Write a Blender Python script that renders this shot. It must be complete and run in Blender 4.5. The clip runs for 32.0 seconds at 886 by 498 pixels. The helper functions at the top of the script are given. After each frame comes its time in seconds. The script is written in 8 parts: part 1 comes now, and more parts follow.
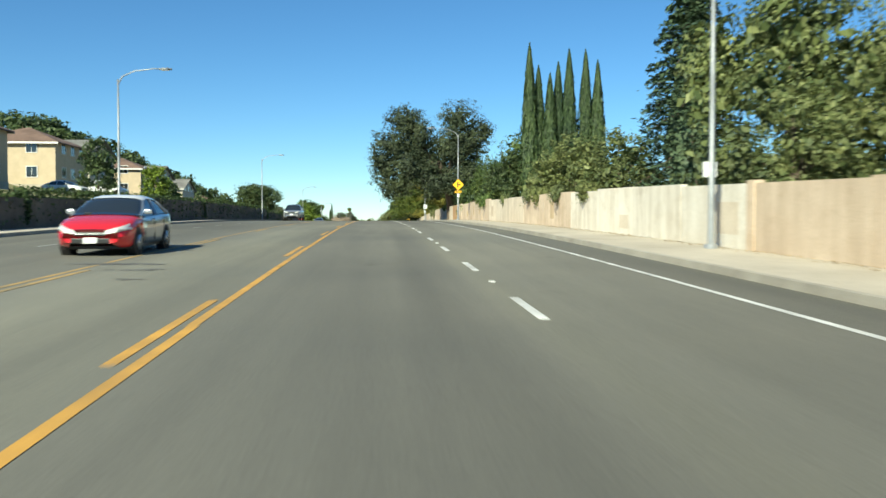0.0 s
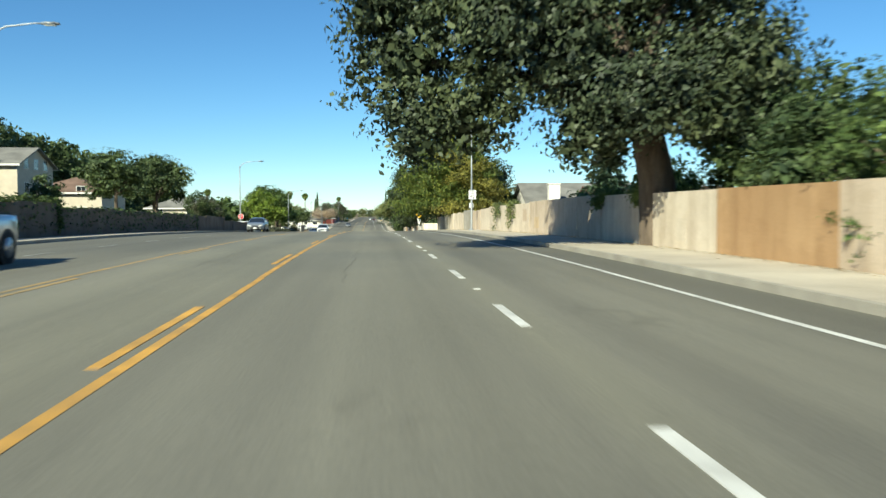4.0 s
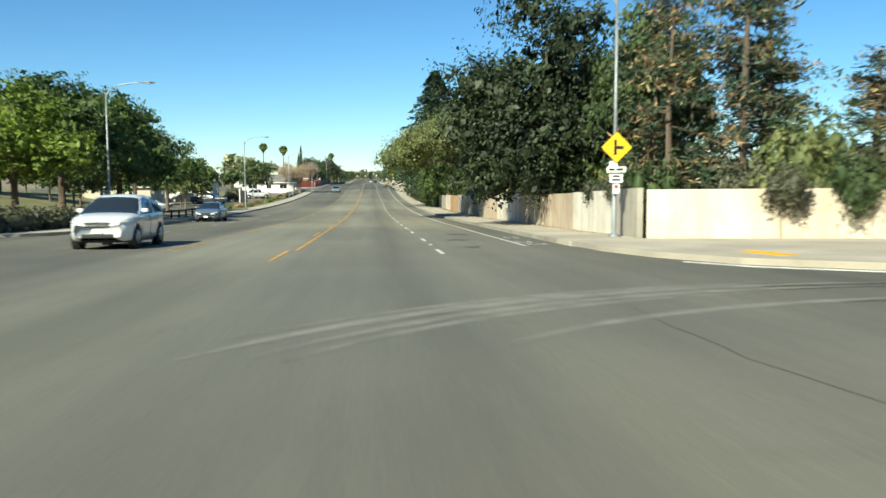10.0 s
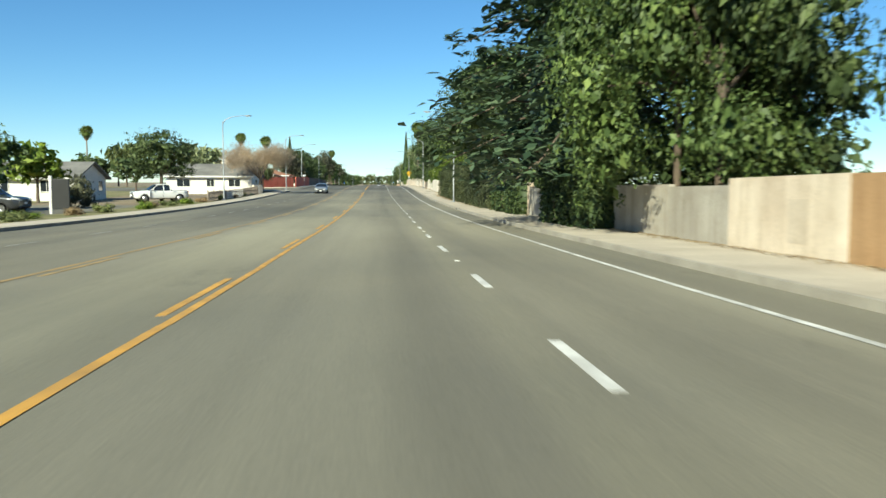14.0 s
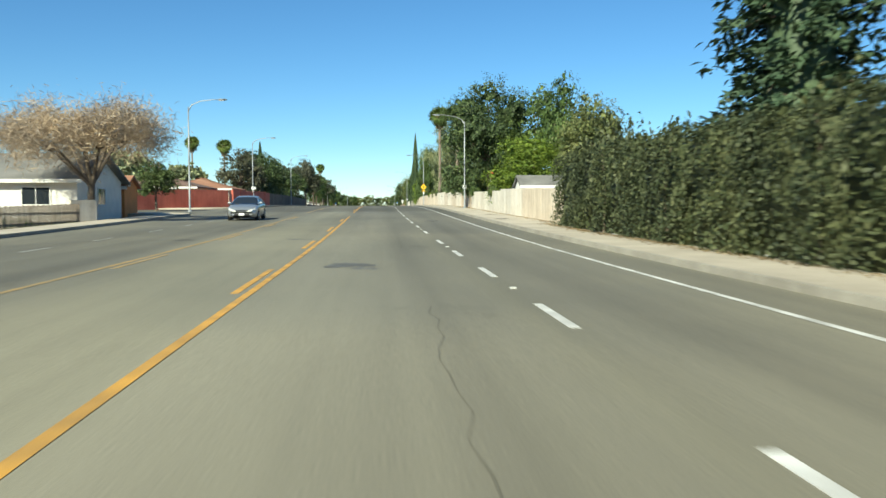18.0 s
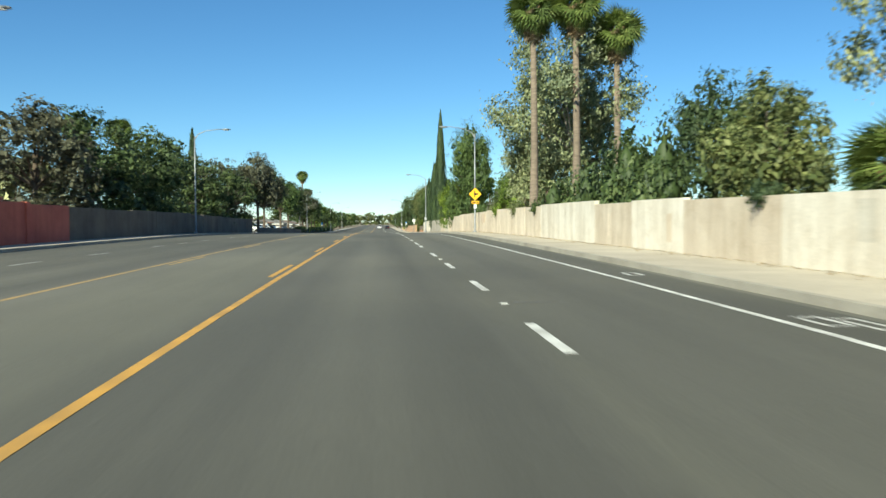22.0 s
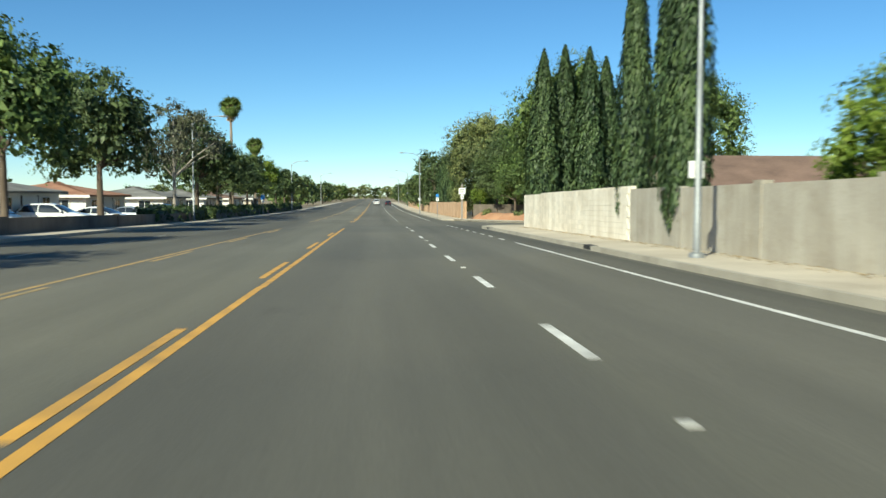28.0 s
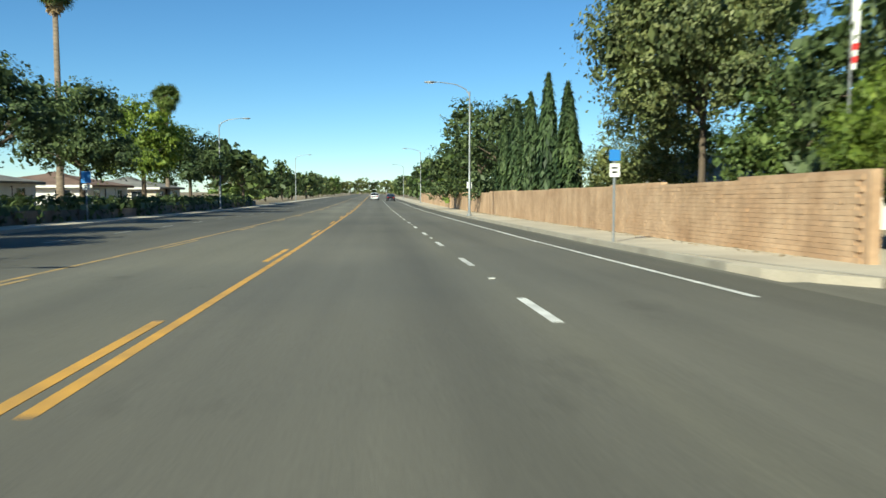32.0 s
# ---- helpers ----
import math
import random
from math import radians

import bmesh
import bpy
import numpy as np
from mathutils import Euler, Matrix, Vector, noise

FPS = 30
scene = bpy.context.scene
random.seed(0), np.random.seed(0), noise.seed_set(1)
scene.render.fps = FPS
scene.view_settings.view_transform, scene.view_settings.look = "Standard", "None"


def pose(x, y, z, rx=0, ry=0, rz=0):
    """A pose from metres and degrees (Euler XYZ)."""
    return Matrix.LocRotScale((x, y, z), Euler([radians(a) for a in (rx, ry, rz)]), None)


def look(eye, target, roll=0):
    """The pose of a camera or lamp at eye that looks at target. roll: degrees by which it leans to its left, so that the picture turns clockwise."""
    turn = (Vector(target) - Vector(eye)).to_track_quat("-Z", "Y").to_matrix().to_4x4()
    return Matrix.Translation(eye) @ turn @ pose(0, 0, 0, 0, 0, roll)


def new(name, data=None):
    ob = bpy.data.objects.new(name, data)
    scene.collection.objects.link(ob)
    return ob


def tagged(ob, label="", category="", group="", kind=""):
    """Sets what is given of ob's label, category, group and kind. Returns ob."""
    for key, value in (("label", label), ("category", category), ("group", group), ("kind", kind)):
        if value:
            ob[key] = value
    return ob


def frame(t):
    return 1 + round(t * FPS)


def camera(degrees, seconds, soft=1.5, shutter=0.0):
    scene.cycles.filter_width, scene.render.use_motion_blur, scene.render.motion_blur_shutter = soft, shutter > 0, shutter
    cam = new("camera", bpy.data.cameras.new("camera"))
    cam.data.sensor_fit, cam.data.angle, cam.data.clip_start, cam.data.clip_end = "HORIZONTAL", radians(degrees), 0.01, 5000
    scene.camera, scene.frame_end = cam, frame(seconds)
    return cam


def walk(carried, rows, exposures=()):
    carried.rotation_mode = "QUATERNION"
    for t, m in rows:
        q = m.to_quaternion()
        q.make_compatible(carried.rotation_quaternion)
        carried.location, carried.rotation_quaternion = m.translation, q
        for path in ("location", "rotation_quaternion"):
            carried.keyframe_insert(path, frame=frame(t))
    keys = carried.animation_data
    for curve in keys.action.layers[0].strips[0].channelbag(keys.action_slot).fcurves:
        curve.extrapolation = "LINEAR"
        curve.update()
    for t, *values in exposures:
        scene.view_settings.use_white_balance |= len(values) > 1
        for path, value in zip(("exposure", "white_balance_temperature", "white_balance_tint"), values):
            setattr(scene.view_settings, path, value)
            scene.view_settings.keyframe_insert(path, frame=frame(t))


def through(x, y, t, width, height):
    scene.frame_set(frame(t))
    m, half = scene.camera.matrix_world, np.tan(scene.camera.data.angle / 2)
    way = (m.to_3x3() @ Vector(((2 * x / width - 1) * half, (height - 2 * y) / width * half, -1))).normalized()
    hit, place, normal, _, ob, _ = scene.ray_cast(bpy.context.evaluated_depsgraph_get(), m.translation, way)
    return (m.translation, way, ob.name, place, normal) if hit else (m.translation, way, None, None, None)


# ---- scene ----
# Camera: driven along the inner lane of a five-lane suburban road.
cam = camera(55.19, 32.0, soft=1.5, shutter=0.35)
PATH = [
    (0.0, pose(-0.09, 0.00, 1.35, 88.25, -0.03, -4.48)),
    (0.5, pose(-0.05, 10.51, 1.62, 88.33, -0.01, -4.47)),
    (1.0, pose(-0.03, 20.93, 1.87, 88.15, 0.02, -4.41)),
    (1.5, pose(-0.03, 31.14, 2.08, 88.15, 0.00, -4.46)),
    (2.0, pose(-0.05, 41.32, 2.28, 87.98, -0.09, -4.60)),
    (2.5, pose(-0.09, 51.31, 2.44, 87.44, -0.05, -4.69)),
    (3.0, pose(-0.07, 61.21, 2.57, 87.37, 0.03, -4.95)),
    (3.5, pose(-0.01, 70.50, 2.74, 87.56, 0.10, -4.99)),
    (5.5, pose(0.05, 107.85, 2.91, 86.65, 0.31, -4.67)),
    (6.0, pose(0.02, 117.52, 2.86, 86.28, 0.16, -4.49)),
    (6.5, pose(-0.04, 126.93, 2.80, 86.18, -0.00, -4.36)),
    (7.0, pose(-0.09, 136.78, 2.64, 86.13, -0.01, -4.36)),
    (7.5, pose(-0.10, 146.99, 2.46, 85.98, 0.08, -4.55)),
    (8.0, pose(-0.07, 156.63, 2.31, 85.93, 0.11, -4.78)),
    (8.5, pose(0.01, 166.04, 2.16, 85.78, 0.03, -4.82)),
    (9.0, pose(0.10, 175.78, 1.96, 85.69, -0.01, -4.79)),
    (9.5, pose(0.15, 186.08, 1.72, 85.59, 0.06, -4.73)),
    (10.0, pose(0.10, 196.75, 1.40, 84.99, 0.14, -4.87)),
    (10.5, pose(0.10, 207.11, 1.07, 84.60, 0.12, -5.01)),
    (11.0, pose(0.14, 217.27, 0.69, 84.68, 0.05, -5.10)),
    (11.5, pose(0.20, 227.33, 0.33, 84.89, -0.03, -5.01)),
    (12.0, pose(0.23, 237.59, -0.02, 85.00, -0.02, -4.92)),
    (12.5, pose(0.25, 247.63, -0.34, 85.01, 0.01, -4.81)),
    (13.0, pose(0.26, 257.41, -0.64, 85.02, 0.03, -4.78)),
    (13.5, pose(0.28, 266.84, -0.87, 85.18, -0.03, -4.58)),
    (14.0, pose(0.24, 276.29, -1.09, 85.51, -0.17, -4.31)),
    (14.5, pose(0.15, 285.39, -1.29, 85.82, -0.27, -4.01)),
    (16.5, pose(-0.00, 320.43, -1.75, 86.50, -0.30, -3.95)),
    (17.0, pose(-0.12, 329.86, -1.80, 86.70, -0.20, -4.14)),
    (17.5, pose(-0.14, 338.96, -1.80, 86.84, -0.03, -4.32)),
    (18.0, pose(-0.12, 348.03, -1.81, 87.01, 0.10, -4.42)),
    (18.5, pose(-0.08, 357.37, -1.79, 87.30, 0.19, -4.51)),
    (19.0, pose(-0.03, 367.07, -1.78, 87.37, 0.14, -4.51)),
    (19.5, pose(-0.01, 377.01, -1.72, 87.60, 0.04, -4.44)),
    (20.0, pose(-0.00, 386.59, -1.64, 87.69, -0.00, -4.30)),
    (20.5, pose(-0.03, 396.42, -1.51, 87.75, 0.06, -4.37)),
    (21.0, pose(-0.00, 406.82, -1.34, 88.01, 0.23, -4.37)),
    (21.5, pose(0.03, 417.48, -1.14, 88.12, 0.33, -4.36)),
    (22.0, pose(0.04, 427.71, -0.96, 88.15, 0.27, -4.31)),
    (22.5, pose(-0.02, 437.42, -0.83, 87.52, 0.22, -4.45)),
    (23.0, pose(-0.08, 446.78, -0.79, 87.06, 0.11, -4.46)),
    (23.5, pose(-0.09, 456.54, -0.77, 87.29, 0.07, -4.56)),
    (24.0, pose(-0.12, 466.56, -0.69, 87.36, -0.10, -4.46)),
    (24.5, pose(-0.17, 476.38, -0.65, 87.09, -0.21, -4.42)),
    (25.0, pose(-0.18, 485.47, -0.56, 86.85, -0.19, -4.41)),
    (25.5, pose(-0.17, 494.23, -0.65, 86.66, -0.09, -4.46)),
    (26.0, pose(-0.17, 502.89, -0.77, 86.62, 0.00, -4.56)),
    (26.5, pose(-0.18, 511.69, -0.83, 86.63, -0.00, -4.64)),
    (28.5, pose(-0.15, 547.93, -1.19, 86.29, -0.00, -4.53)),
    (29.0, pose(-0.13, 556.59, -1.29, 86.23, -0.03, -4.49)),
    (29.5, pose(-0.09, 565.01, -1.39, 86.18, -0.13, -4.35)),
    (30.0, pose(-0.02, 573.58, -1.49, 86.15, -0.25, -4.32)),
    (30.5, pose(0.06, 582.27, -1.64, 85.91, -0.21, -4.40)),
    (31.0, pose(0.07, 590.86, -1.76, 85.84, -0.19, -4.55)),
    (31.5, pose(0.02, 598.77, -1.90, 86.01, -0.11, -4.67)),
    (32.0, pose(-0.04, 606.56, -2.06, 86.12, -0.01, -4.67)),
]
walk(cam, PATH, [(0.0, 0.74, 6460, -7), (20.0, 0.74, 6460, -7), (32.0, 0.66, 6460, -7)])

# ---- sky and sun ----
SUN_TO = Vector((-0.43, -0.7, 0.57)).normalized()
world = bpy.data.worlds.new("sky")
scene.world = world
world.use_nodes = True
wt = world.node_tree
sky = wt.nodes.new("ShaderNodeTexSky")
sky.sky_type = "NISHITA"
sky.sun_disc = False
sky.sun_elevation = math.asin(SUN_TO.z)
sky.sun_rotation = math.atan2(SUN_TO.x, SUN_TO.y)
sky.altitude = 1700
sky.air_density, sky.dust_density, sky.ozone_density = 1.0, 0.0, 6.0
bg = wt.nodes["Background"]
bg.inputs["Strength"].default_value = 0.082
tone = wt.nodes.new("ShaderNodeHueSaturation")
tone.inputs["Saturation"].default_value, tone.inputs["Value"].default_value = 1.1, 1.0
wt.links.new(sky.outputs[0], tone.inputs["Color"])
wt.links.new(tone.outputs[0], bg.inputs[0])
sun = new("sun", bpy.data.lights.new("sun", "SUN"))
sun.data.energy, sun.data.angle, sun.data.color = 5.0, radians(0.5), (1.0, 0.92, 0.78)
sun.matrix_world = look((0, 0, 60), Vector((0, 0, 60)) - SUN_TO)

# ---- materials ----


def material(name, rough=0.7, metal=0.0):
    m = bpy.data.materials.new(name)
    m.use_nodes = True
    b = m.node_tree.nodes["Principled BSDF"]
    b.inputs["Roughness"].default_value, b.inputs["Metallic"].default_value = rough, metal
    return m, m.node_tree, b


def ramp(t, fac, stops):
    r = t.nodes.new("ShaderNodeValToRGB")
    while len(r.color_ramp.elements) < len(stops):
        r.color_ramp.elements.new(0.5)
    for e, (p, c) in zip(r.color_ramp.elements, stops):
        e.position, e.color = p, (*c, 1)
    t.links.new(fac, r.inputs[0])
    return r.outputs[0]


def noise_of(t, scale, detail=4.0, stretch=(1, 1, 1), rough=0.55):
    g = t.nodes.new("ShaderNodeNewGeometry")
    mp = t.nodes.new("ShaderNodeMapping")
    mp.inputs["Scale"].default_value = stretch
    n = t.nodes.new("ShaderNodeTexNoise")
    n.inputs["Scale"].default_value, n.inputs["Detail"].default_value, n.inputs["Roughness"].default_value = scale, detail, rough
    t.links.new(g.outputs["Position"], mp.inputs[0])
    t.links.new(mp.outputs[0], n.inputs["Vector"])
    return n.outputs[0]


def mixed(t, a, b, fac, mode="MIX"):
    m = t.nodes.new("ShaderNodeMix")
    m.data_type, m.blend_type = "RGBA", mode
    for s, v in ((m.inputs[6], a), (m.inputs[7], b), (m.inputs[0], fac)):
        if isinstance(v, (tuple, float, int)):
            s.default_value = (*v, 1) if isinstance(v, tuple) else v
        else:
            t.links.new(v, s)
    return m.outputs[2]


def bump(t, b, height, strength=0.3, dist=0.02):
    n = t.nodes.new("ShaderNodeBump")
    n.inputs["Strength"].default_value, n.inputs["Distance"].default_value = strength, dist
    t.links.new(height, n.inputs["Height"])
    t.links.new(n.outputs[0], b.inputs["Normal"])


def rough_surface(name, dark, light, rough=0.85, big=0.25, fine=18.0, bumpy=0.35, stretch=(1, 1, 1), metal=0.0, grain=0.35):
    """Colour between two tones by large stains and fine grain, with matching relief."""
    m, t, b = material(name, rough, metal)
    a = ramp(t, noise_of(t, big, 5, stretch), [(0.3, dark), (0.7, light)])
    g = ramp(t, noise_of(t, fine, 3), [(0.3, (0.62, 0.62, 0.62)), (0.75, (1.15, 1.15, 1.15))])
    t.links.new(mixed(t, a, g, grain, "MULTIPLY"), b.inputs["Base Color"])
    bump(t, b, noise_of(t, fine * 1.5, 3), bumpy, 0.01)
    return m


def wall_surface(name, dark, light, rough=0.92, big=0.5, fine=22.0, bumpy=0.35, grain=0.4):
    """Plastered or block wall: large patches, runs of dirt down its face and fine grain."""
    m, t, b = material(name, rough)
    a = ramp(t, noise_of(t, big, 5), [(0.3, dark), (0.7, light)])
    runs = ramp(t, noise_of(t, 1.6, 5, (1, 1, 0.12), 0.65), [(0.36, (0.8, 0.77, 0.73)), (0.6, (1.05, 1.05, 1.05))])
    blots = ramp(t, noise_of(t, 1.1, 6, (1, 1, 1.6), 0.7), [(0.3, (0.84, 0.81, 0.77)), (0.5, (1, 1, 1))])
    g = ramp(t, noise_of(t, fine, 3), [(0.3, (0.62, 0.62, 0.62)), (0.75, (1.15, 1.15, 1.15))])
    o = t.nodes.new("ShaderNodeObjectInfo")
    tone = ramp(t, o.outputs["Random"], [(0.0, (0.9, 0.9, 0.9)), (1.0, (1.06, 1.05, 1.04))])
    c = mixed(t, mixed(t, mixed(t, a, runs, 0.8, "MULTIPLY"), blots, 0.8, "MULTIPLY"), g, grain, "MULTIPLY")
    t.links.new(mixed(t, c, tone, 1.0, "MULTIPLY"), b.inputs["Base Color"])
    bump(t, b, noise_of(t, fine * 1.5, 3), bumpy, 0.012)
    return m


def paint(name, colour, rough=0.5, metal=0.0, vary=0.12, coat=0.0):
    m, t, b = material(name, rough, metal)
    lo = tuple(c * (1 - vary) for c in colour)
    hi = tuple(min(1, c * (1 + vary)) for c in colour)
    t.links.new(ramp(t, noise_of(t, 1.3, 4), [(0.3, lo), (0.7, hi)]), b.inputs["Base Color"])
    if coat:
        b.inputs["Coat Weight"].default_value = coat
    return m


def leaves(name, dark, mid, light, through=0.24):
    m, t, b = material(name, 0.55)
    g = t.nodes.new("ShaderNodeNewGeometry")
    o = t.nodes.new("ShaderNodeObjectInfo")
    c = ramp(t, g.outputs["Random Per Island"], [(0.0, dark), (0.55, mid), (1.0, light)])
    big = ramp(t, noise_of(t, 0.35, 2), [(0.35, (0.65, 0.68, 0.7)), (0.7, (1.25, 1.2, 1.0))])
    c = mixed(t, c, big, 0.8, "MULTIPLY")
    v = ramp(t, o.outputs["Random"], [(0.0, (0.85, 0.9, 0.85)), (1.0, (1.15, 1.1, 1.0))])
    c = mixed(t, c, v, 0.7, "MULTIPLY")
    t.links.new(c, b.inputs["Base Color"])
    b.inputs["Specular IOR Level"].default_value = 0.3
    tr = t.nodes.new("ShaderNodeBsdfTranslucent")
    t.links.new(c, tr.inputs[0])
    mx = t.nodes.new("ShaderNodeMixShader")
    mx.inputs[0].default_value = through
    t.links.new(b.outputs[0], mx.inputs[1])
    t.links.new(tr.outputs[0], mx.inputs[2])
    t.links.new(mx.outputs[0], t.nodes["Material Output"].inputs[0])
    return m


def asphalt_material(name="asphalt", k=1.0):
    m, t, b = material(name, 0.86)
    a = ramp(t, noise_of(t, 0.12, 6, (1, 0.25, 1)), [(0.3, (0.122 * k, 0.115 * k, 0.094 * k)), (0.7, (0.2 * k, 0.189 * k, 0.155 * k))])
    streak = ramp(t, noise_of(t, 0.55, 5, (1, 0.02, 1), 0.6), [(0.36, (0.74, 0.74, 0.74)), (0.64, (1.12, 1.12, 1.08))])
    patch = ramp(t, noise_of(t, 0.07, 3, (1, 1, 1)), [(0.42, (0.88, 0.89, 0.9)), (0.56, (1.06, 1.05, 1.02))])
    fine = ramp(t, noise_of(t, 38, 3), [(0.32, (0.62, 0.62, 0.62)), (0.7, (1.25, 1.25, 1.25))])
    stain = ramp(t, noise_of(t, 0.55, 7, (1, 0.5, 1), 0.7), [(0.62, (1, 1, 1)), (0.74, (0.62, 0.61, 0.6))])
    a = mixed(t, a, patch, 0.9, "MULTIPLY")
    c = mixed(t, mixed(t, mixed(t, a, streak, 0.8, "MULTIPLY"), fine, 0.6, "MULTIPLY"), stain, 0.7, "MULTIPLY")
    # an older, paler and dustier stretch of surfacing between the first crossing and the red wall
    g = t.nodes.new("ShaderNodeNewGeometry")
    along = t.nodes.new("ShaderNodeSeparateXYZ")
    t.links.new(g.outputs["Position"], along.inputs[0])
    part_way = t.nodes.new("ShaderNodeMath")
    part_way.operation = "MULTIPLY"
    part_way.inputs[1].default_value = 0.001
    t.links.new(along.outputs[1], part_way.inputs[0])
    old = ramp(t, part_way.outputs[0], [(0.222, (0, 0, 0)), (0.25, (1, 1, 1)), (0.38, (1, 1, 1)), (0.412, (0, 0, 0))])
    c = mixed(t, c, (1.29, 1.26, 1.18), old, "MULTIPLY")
    # wear along the lanes: dusty turning lane, oil down the lane middles, dirt by the kerb
    sway = t.nodes.new("ShaderNodeMath")
    sway.operation = "MULTIPLY_ADD"
    sway.inputs[1].default_value = 0.9
    t.links.new(noise_of(t, 0.3, 4, (1, 0.12, 1)), sway.inputs[0])
    t.links.new(along.outputs[0], sway.inputs[2])
    across = t.nodes.new("ShaderNodeMapRange")
    across.inputs[1].default_value, across.inputs[2].default_value = -13.55, 7.45
    t.links.new(sway.outputs[0], across.inputs[0])
    lanes = [(-13.6, 0.8), (-6.6, 0.77), (-5.7, 1.0), (-4.2, 1.12), (-2.5, 1.08), (-1.7, 0.98), (-0.6, 1.0), (0.2, 0.95), (0.75, 0.83), (1.25, 0.96), (1.7, 1.07), (2.3, 0.99), (2.9, 0.9), (3.6, 1.0), (4.7, 0.99), (5.05, 0.83), (6.2, 0.74)]
    wear = ramp(t, across.outputs[0], [((x + 14) / 21, (q, q, q * (0.97 if q > 1 else 1.01))) for x, q in lanes])
    c = mixed(t, c, wear, 1.0, "MULTIPLY")
    t.links.new(c, b.inputs["Base Color"])
    bump(t, b, noise_of(t, 60, 3), 0.4, 0.008)
    return m


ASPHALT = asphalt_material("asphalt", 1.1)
ASPHALT_DARK = asphalt_material("asphalt_fresh", 0.76)
CONCRETE = rough_surface("pavement_concrete", (0.4, 0.345, 0.27), (0.56, 0.495, 0.395), 0.9, 0.4, 25, 0.3)
KERB = rough_surface("kerb_concrete", (0.3, 0.27, 0.22), (0.45, 0.41, 0.34), 0.9, 0.8, 30, 0.3)
DUST = rough_surface("pale_road_dust", (0.17, 0.162, 0.136), (0.265, 0.25, 0.21), 0.95, 1.4, 20, 0.2)
DIRT = rough_surface("dry_ground", (0.17, 0.13, 0.085), (0.3, 0.24, 0.15), 0.95, 0.06, 6, 0.6)
RED_DIRT = rough_surface("red_soil", (0.3, 0.14, 0.075), (0.45, 0.25, 0.14), 0.95, 0.5, 8, 0.8)
LAWN = rough_surface("dry_lawn", (0.12, 0.13, 0.045), (0.26, 0.22, 0.1), 0.95, 0.4, 14, 0.8)
WHITE_LINE = rough_surface("white_road_paint", (0.4, 0.39, 0.36), (0.78, 0.77, 0.73), 0.7, 1.5, 30, 0.2)
FADED_YELLOW = rough_surface("faded_yellow_road_paint", (0.24, 0.19, 0.105), (0.46, 0.29, 0.1), 0.8, 1.5, 30, 0.2)
FADED_WHITE = rough_surface("faded_white_road_paint", (0.22, 0.215, 0.19), (0.42, 0.41, 0.38), 0.8, 1.5, 30, 0.2)
YELLOW_LINE = rough_surface("yellow_road_paint", (0.36, 0.21, 0.06), (0.68, 0.36, 0.06), 0.7, 1.5, 30, 0.2)
TAR = rough_surface("oil_stained_asphalt", (0.095, 0.092, 0.083), (0.145, 0.14, 0.125), 0.75, 1.5, 30, 0.3)
IRON = rough_surface("cast_iron", (0.03, 0.028, 0.026), (0.07, 0.065, 0.06), 0.6, 2.0, 30, 0.3, metal=0.4)
WALLS = {
    "cream": wall_surface("cream_stucco_wall", (0.6, 0.505, 0.395), (0.745, 0.655, 0.53), 0.92, 0.5, 22, 0.35),
    "tan": wall_surface("tan_stucco_wall", (0.53, 0.415, 0.305), (0.685, 0.565, 0.435), 0.92, 0.45, 22, 0.4),
    "peach": wall_surface("orange_tan_wall", (0.42, 0.25, 0.12), (0.52, 0.33, 0.17), 0.92, 0.5, 22, 0.35),
    "white": wall_surface("pale_painted_wall", (0.67, 0.61, 0.515), (0.79, 0.745, 0.655), 0.92, 0.5, 22, 0.3),
    "grey": wall_surface("grey_block_wall", (0.36, 0.33, 0.28), (0.48, 0.45, 0.39), 0.95, 0.5, 26, 0.5),
    "brown": wall_surface("brown_brick_wall", (0.47, 0.3, 0.18), (0.62, 0.43, 0.28), 0.95, 0.7, 7, 1.0, grain=0.45),
    "sand": wall_surface("ochre_wall_paint", (0.5, 0.37, 0.22), (0.6, 0.46, 0.3), 0.92, 0.5, 22, 0.35),
    "red": wall_surface("red_painted_wall", (0.5, 0.12, 0.085), (0.64, 0.185, 0.13), 0.9, 0.4, 20, 0.3),
    # weathered dark walls; at the second crossing's corner this tone stands for tree shade
    "dark": wall_surface("weathered_and_shade_brown_wall", (0.1, 0.085, 0.07), (0.19, 0.16, 0.13), 0.95, 0.4, 14, 0.5),
}
STEEL = rough_surface("galvanised_steel", (0.25, 0.26, 0.265), (0.38, 0.395, 0.4), 0.5, 0.8, 14, 0.1, metal=0.5)
SIGN_YELLOW = paint("yellow_sign_sheet", (0.86, 0.48, 0.02), 0.5, 0, 0.05)
SIGN_WHITE = paint("white_sign_sheet", (0.78, 0.78, 0.75), 0.5, 0, 0.05)
SIGN_BLACK = paint("black_sign_ink", (0.015, 0.015, 0.015), 0.6)
SIGN_RED = paint("red_sign_sheet", (0.6, 0.03, 0.03), 0.5, 0, 0.05)
SIGN_GREEN = paint("green_sign_sheet", (0.02, 0.3, 0.14), 0.5)
SIGN_BLUE = paint("blue_sign_sheet", (0.03, 0.2, 0.55), 0.5)
HYDRANT = paint("yellow_hydrant_paint", (0.7, 0.48, 0.05), 0.5)
BARK = rough_surface("bark", (0.07, 0.05, 0.035), (0.17, 0.13, 0.095), 0.95, 1.5, 9, 1.0, (3, 3, 0.6))
PALE_BARK = rough_surface("pale_bark", (0.2, 0.17, 0.14), (0.42, 0.37, 0.31), 0.9, 1.2, 9, 0.6, (3, 3, 0.6))
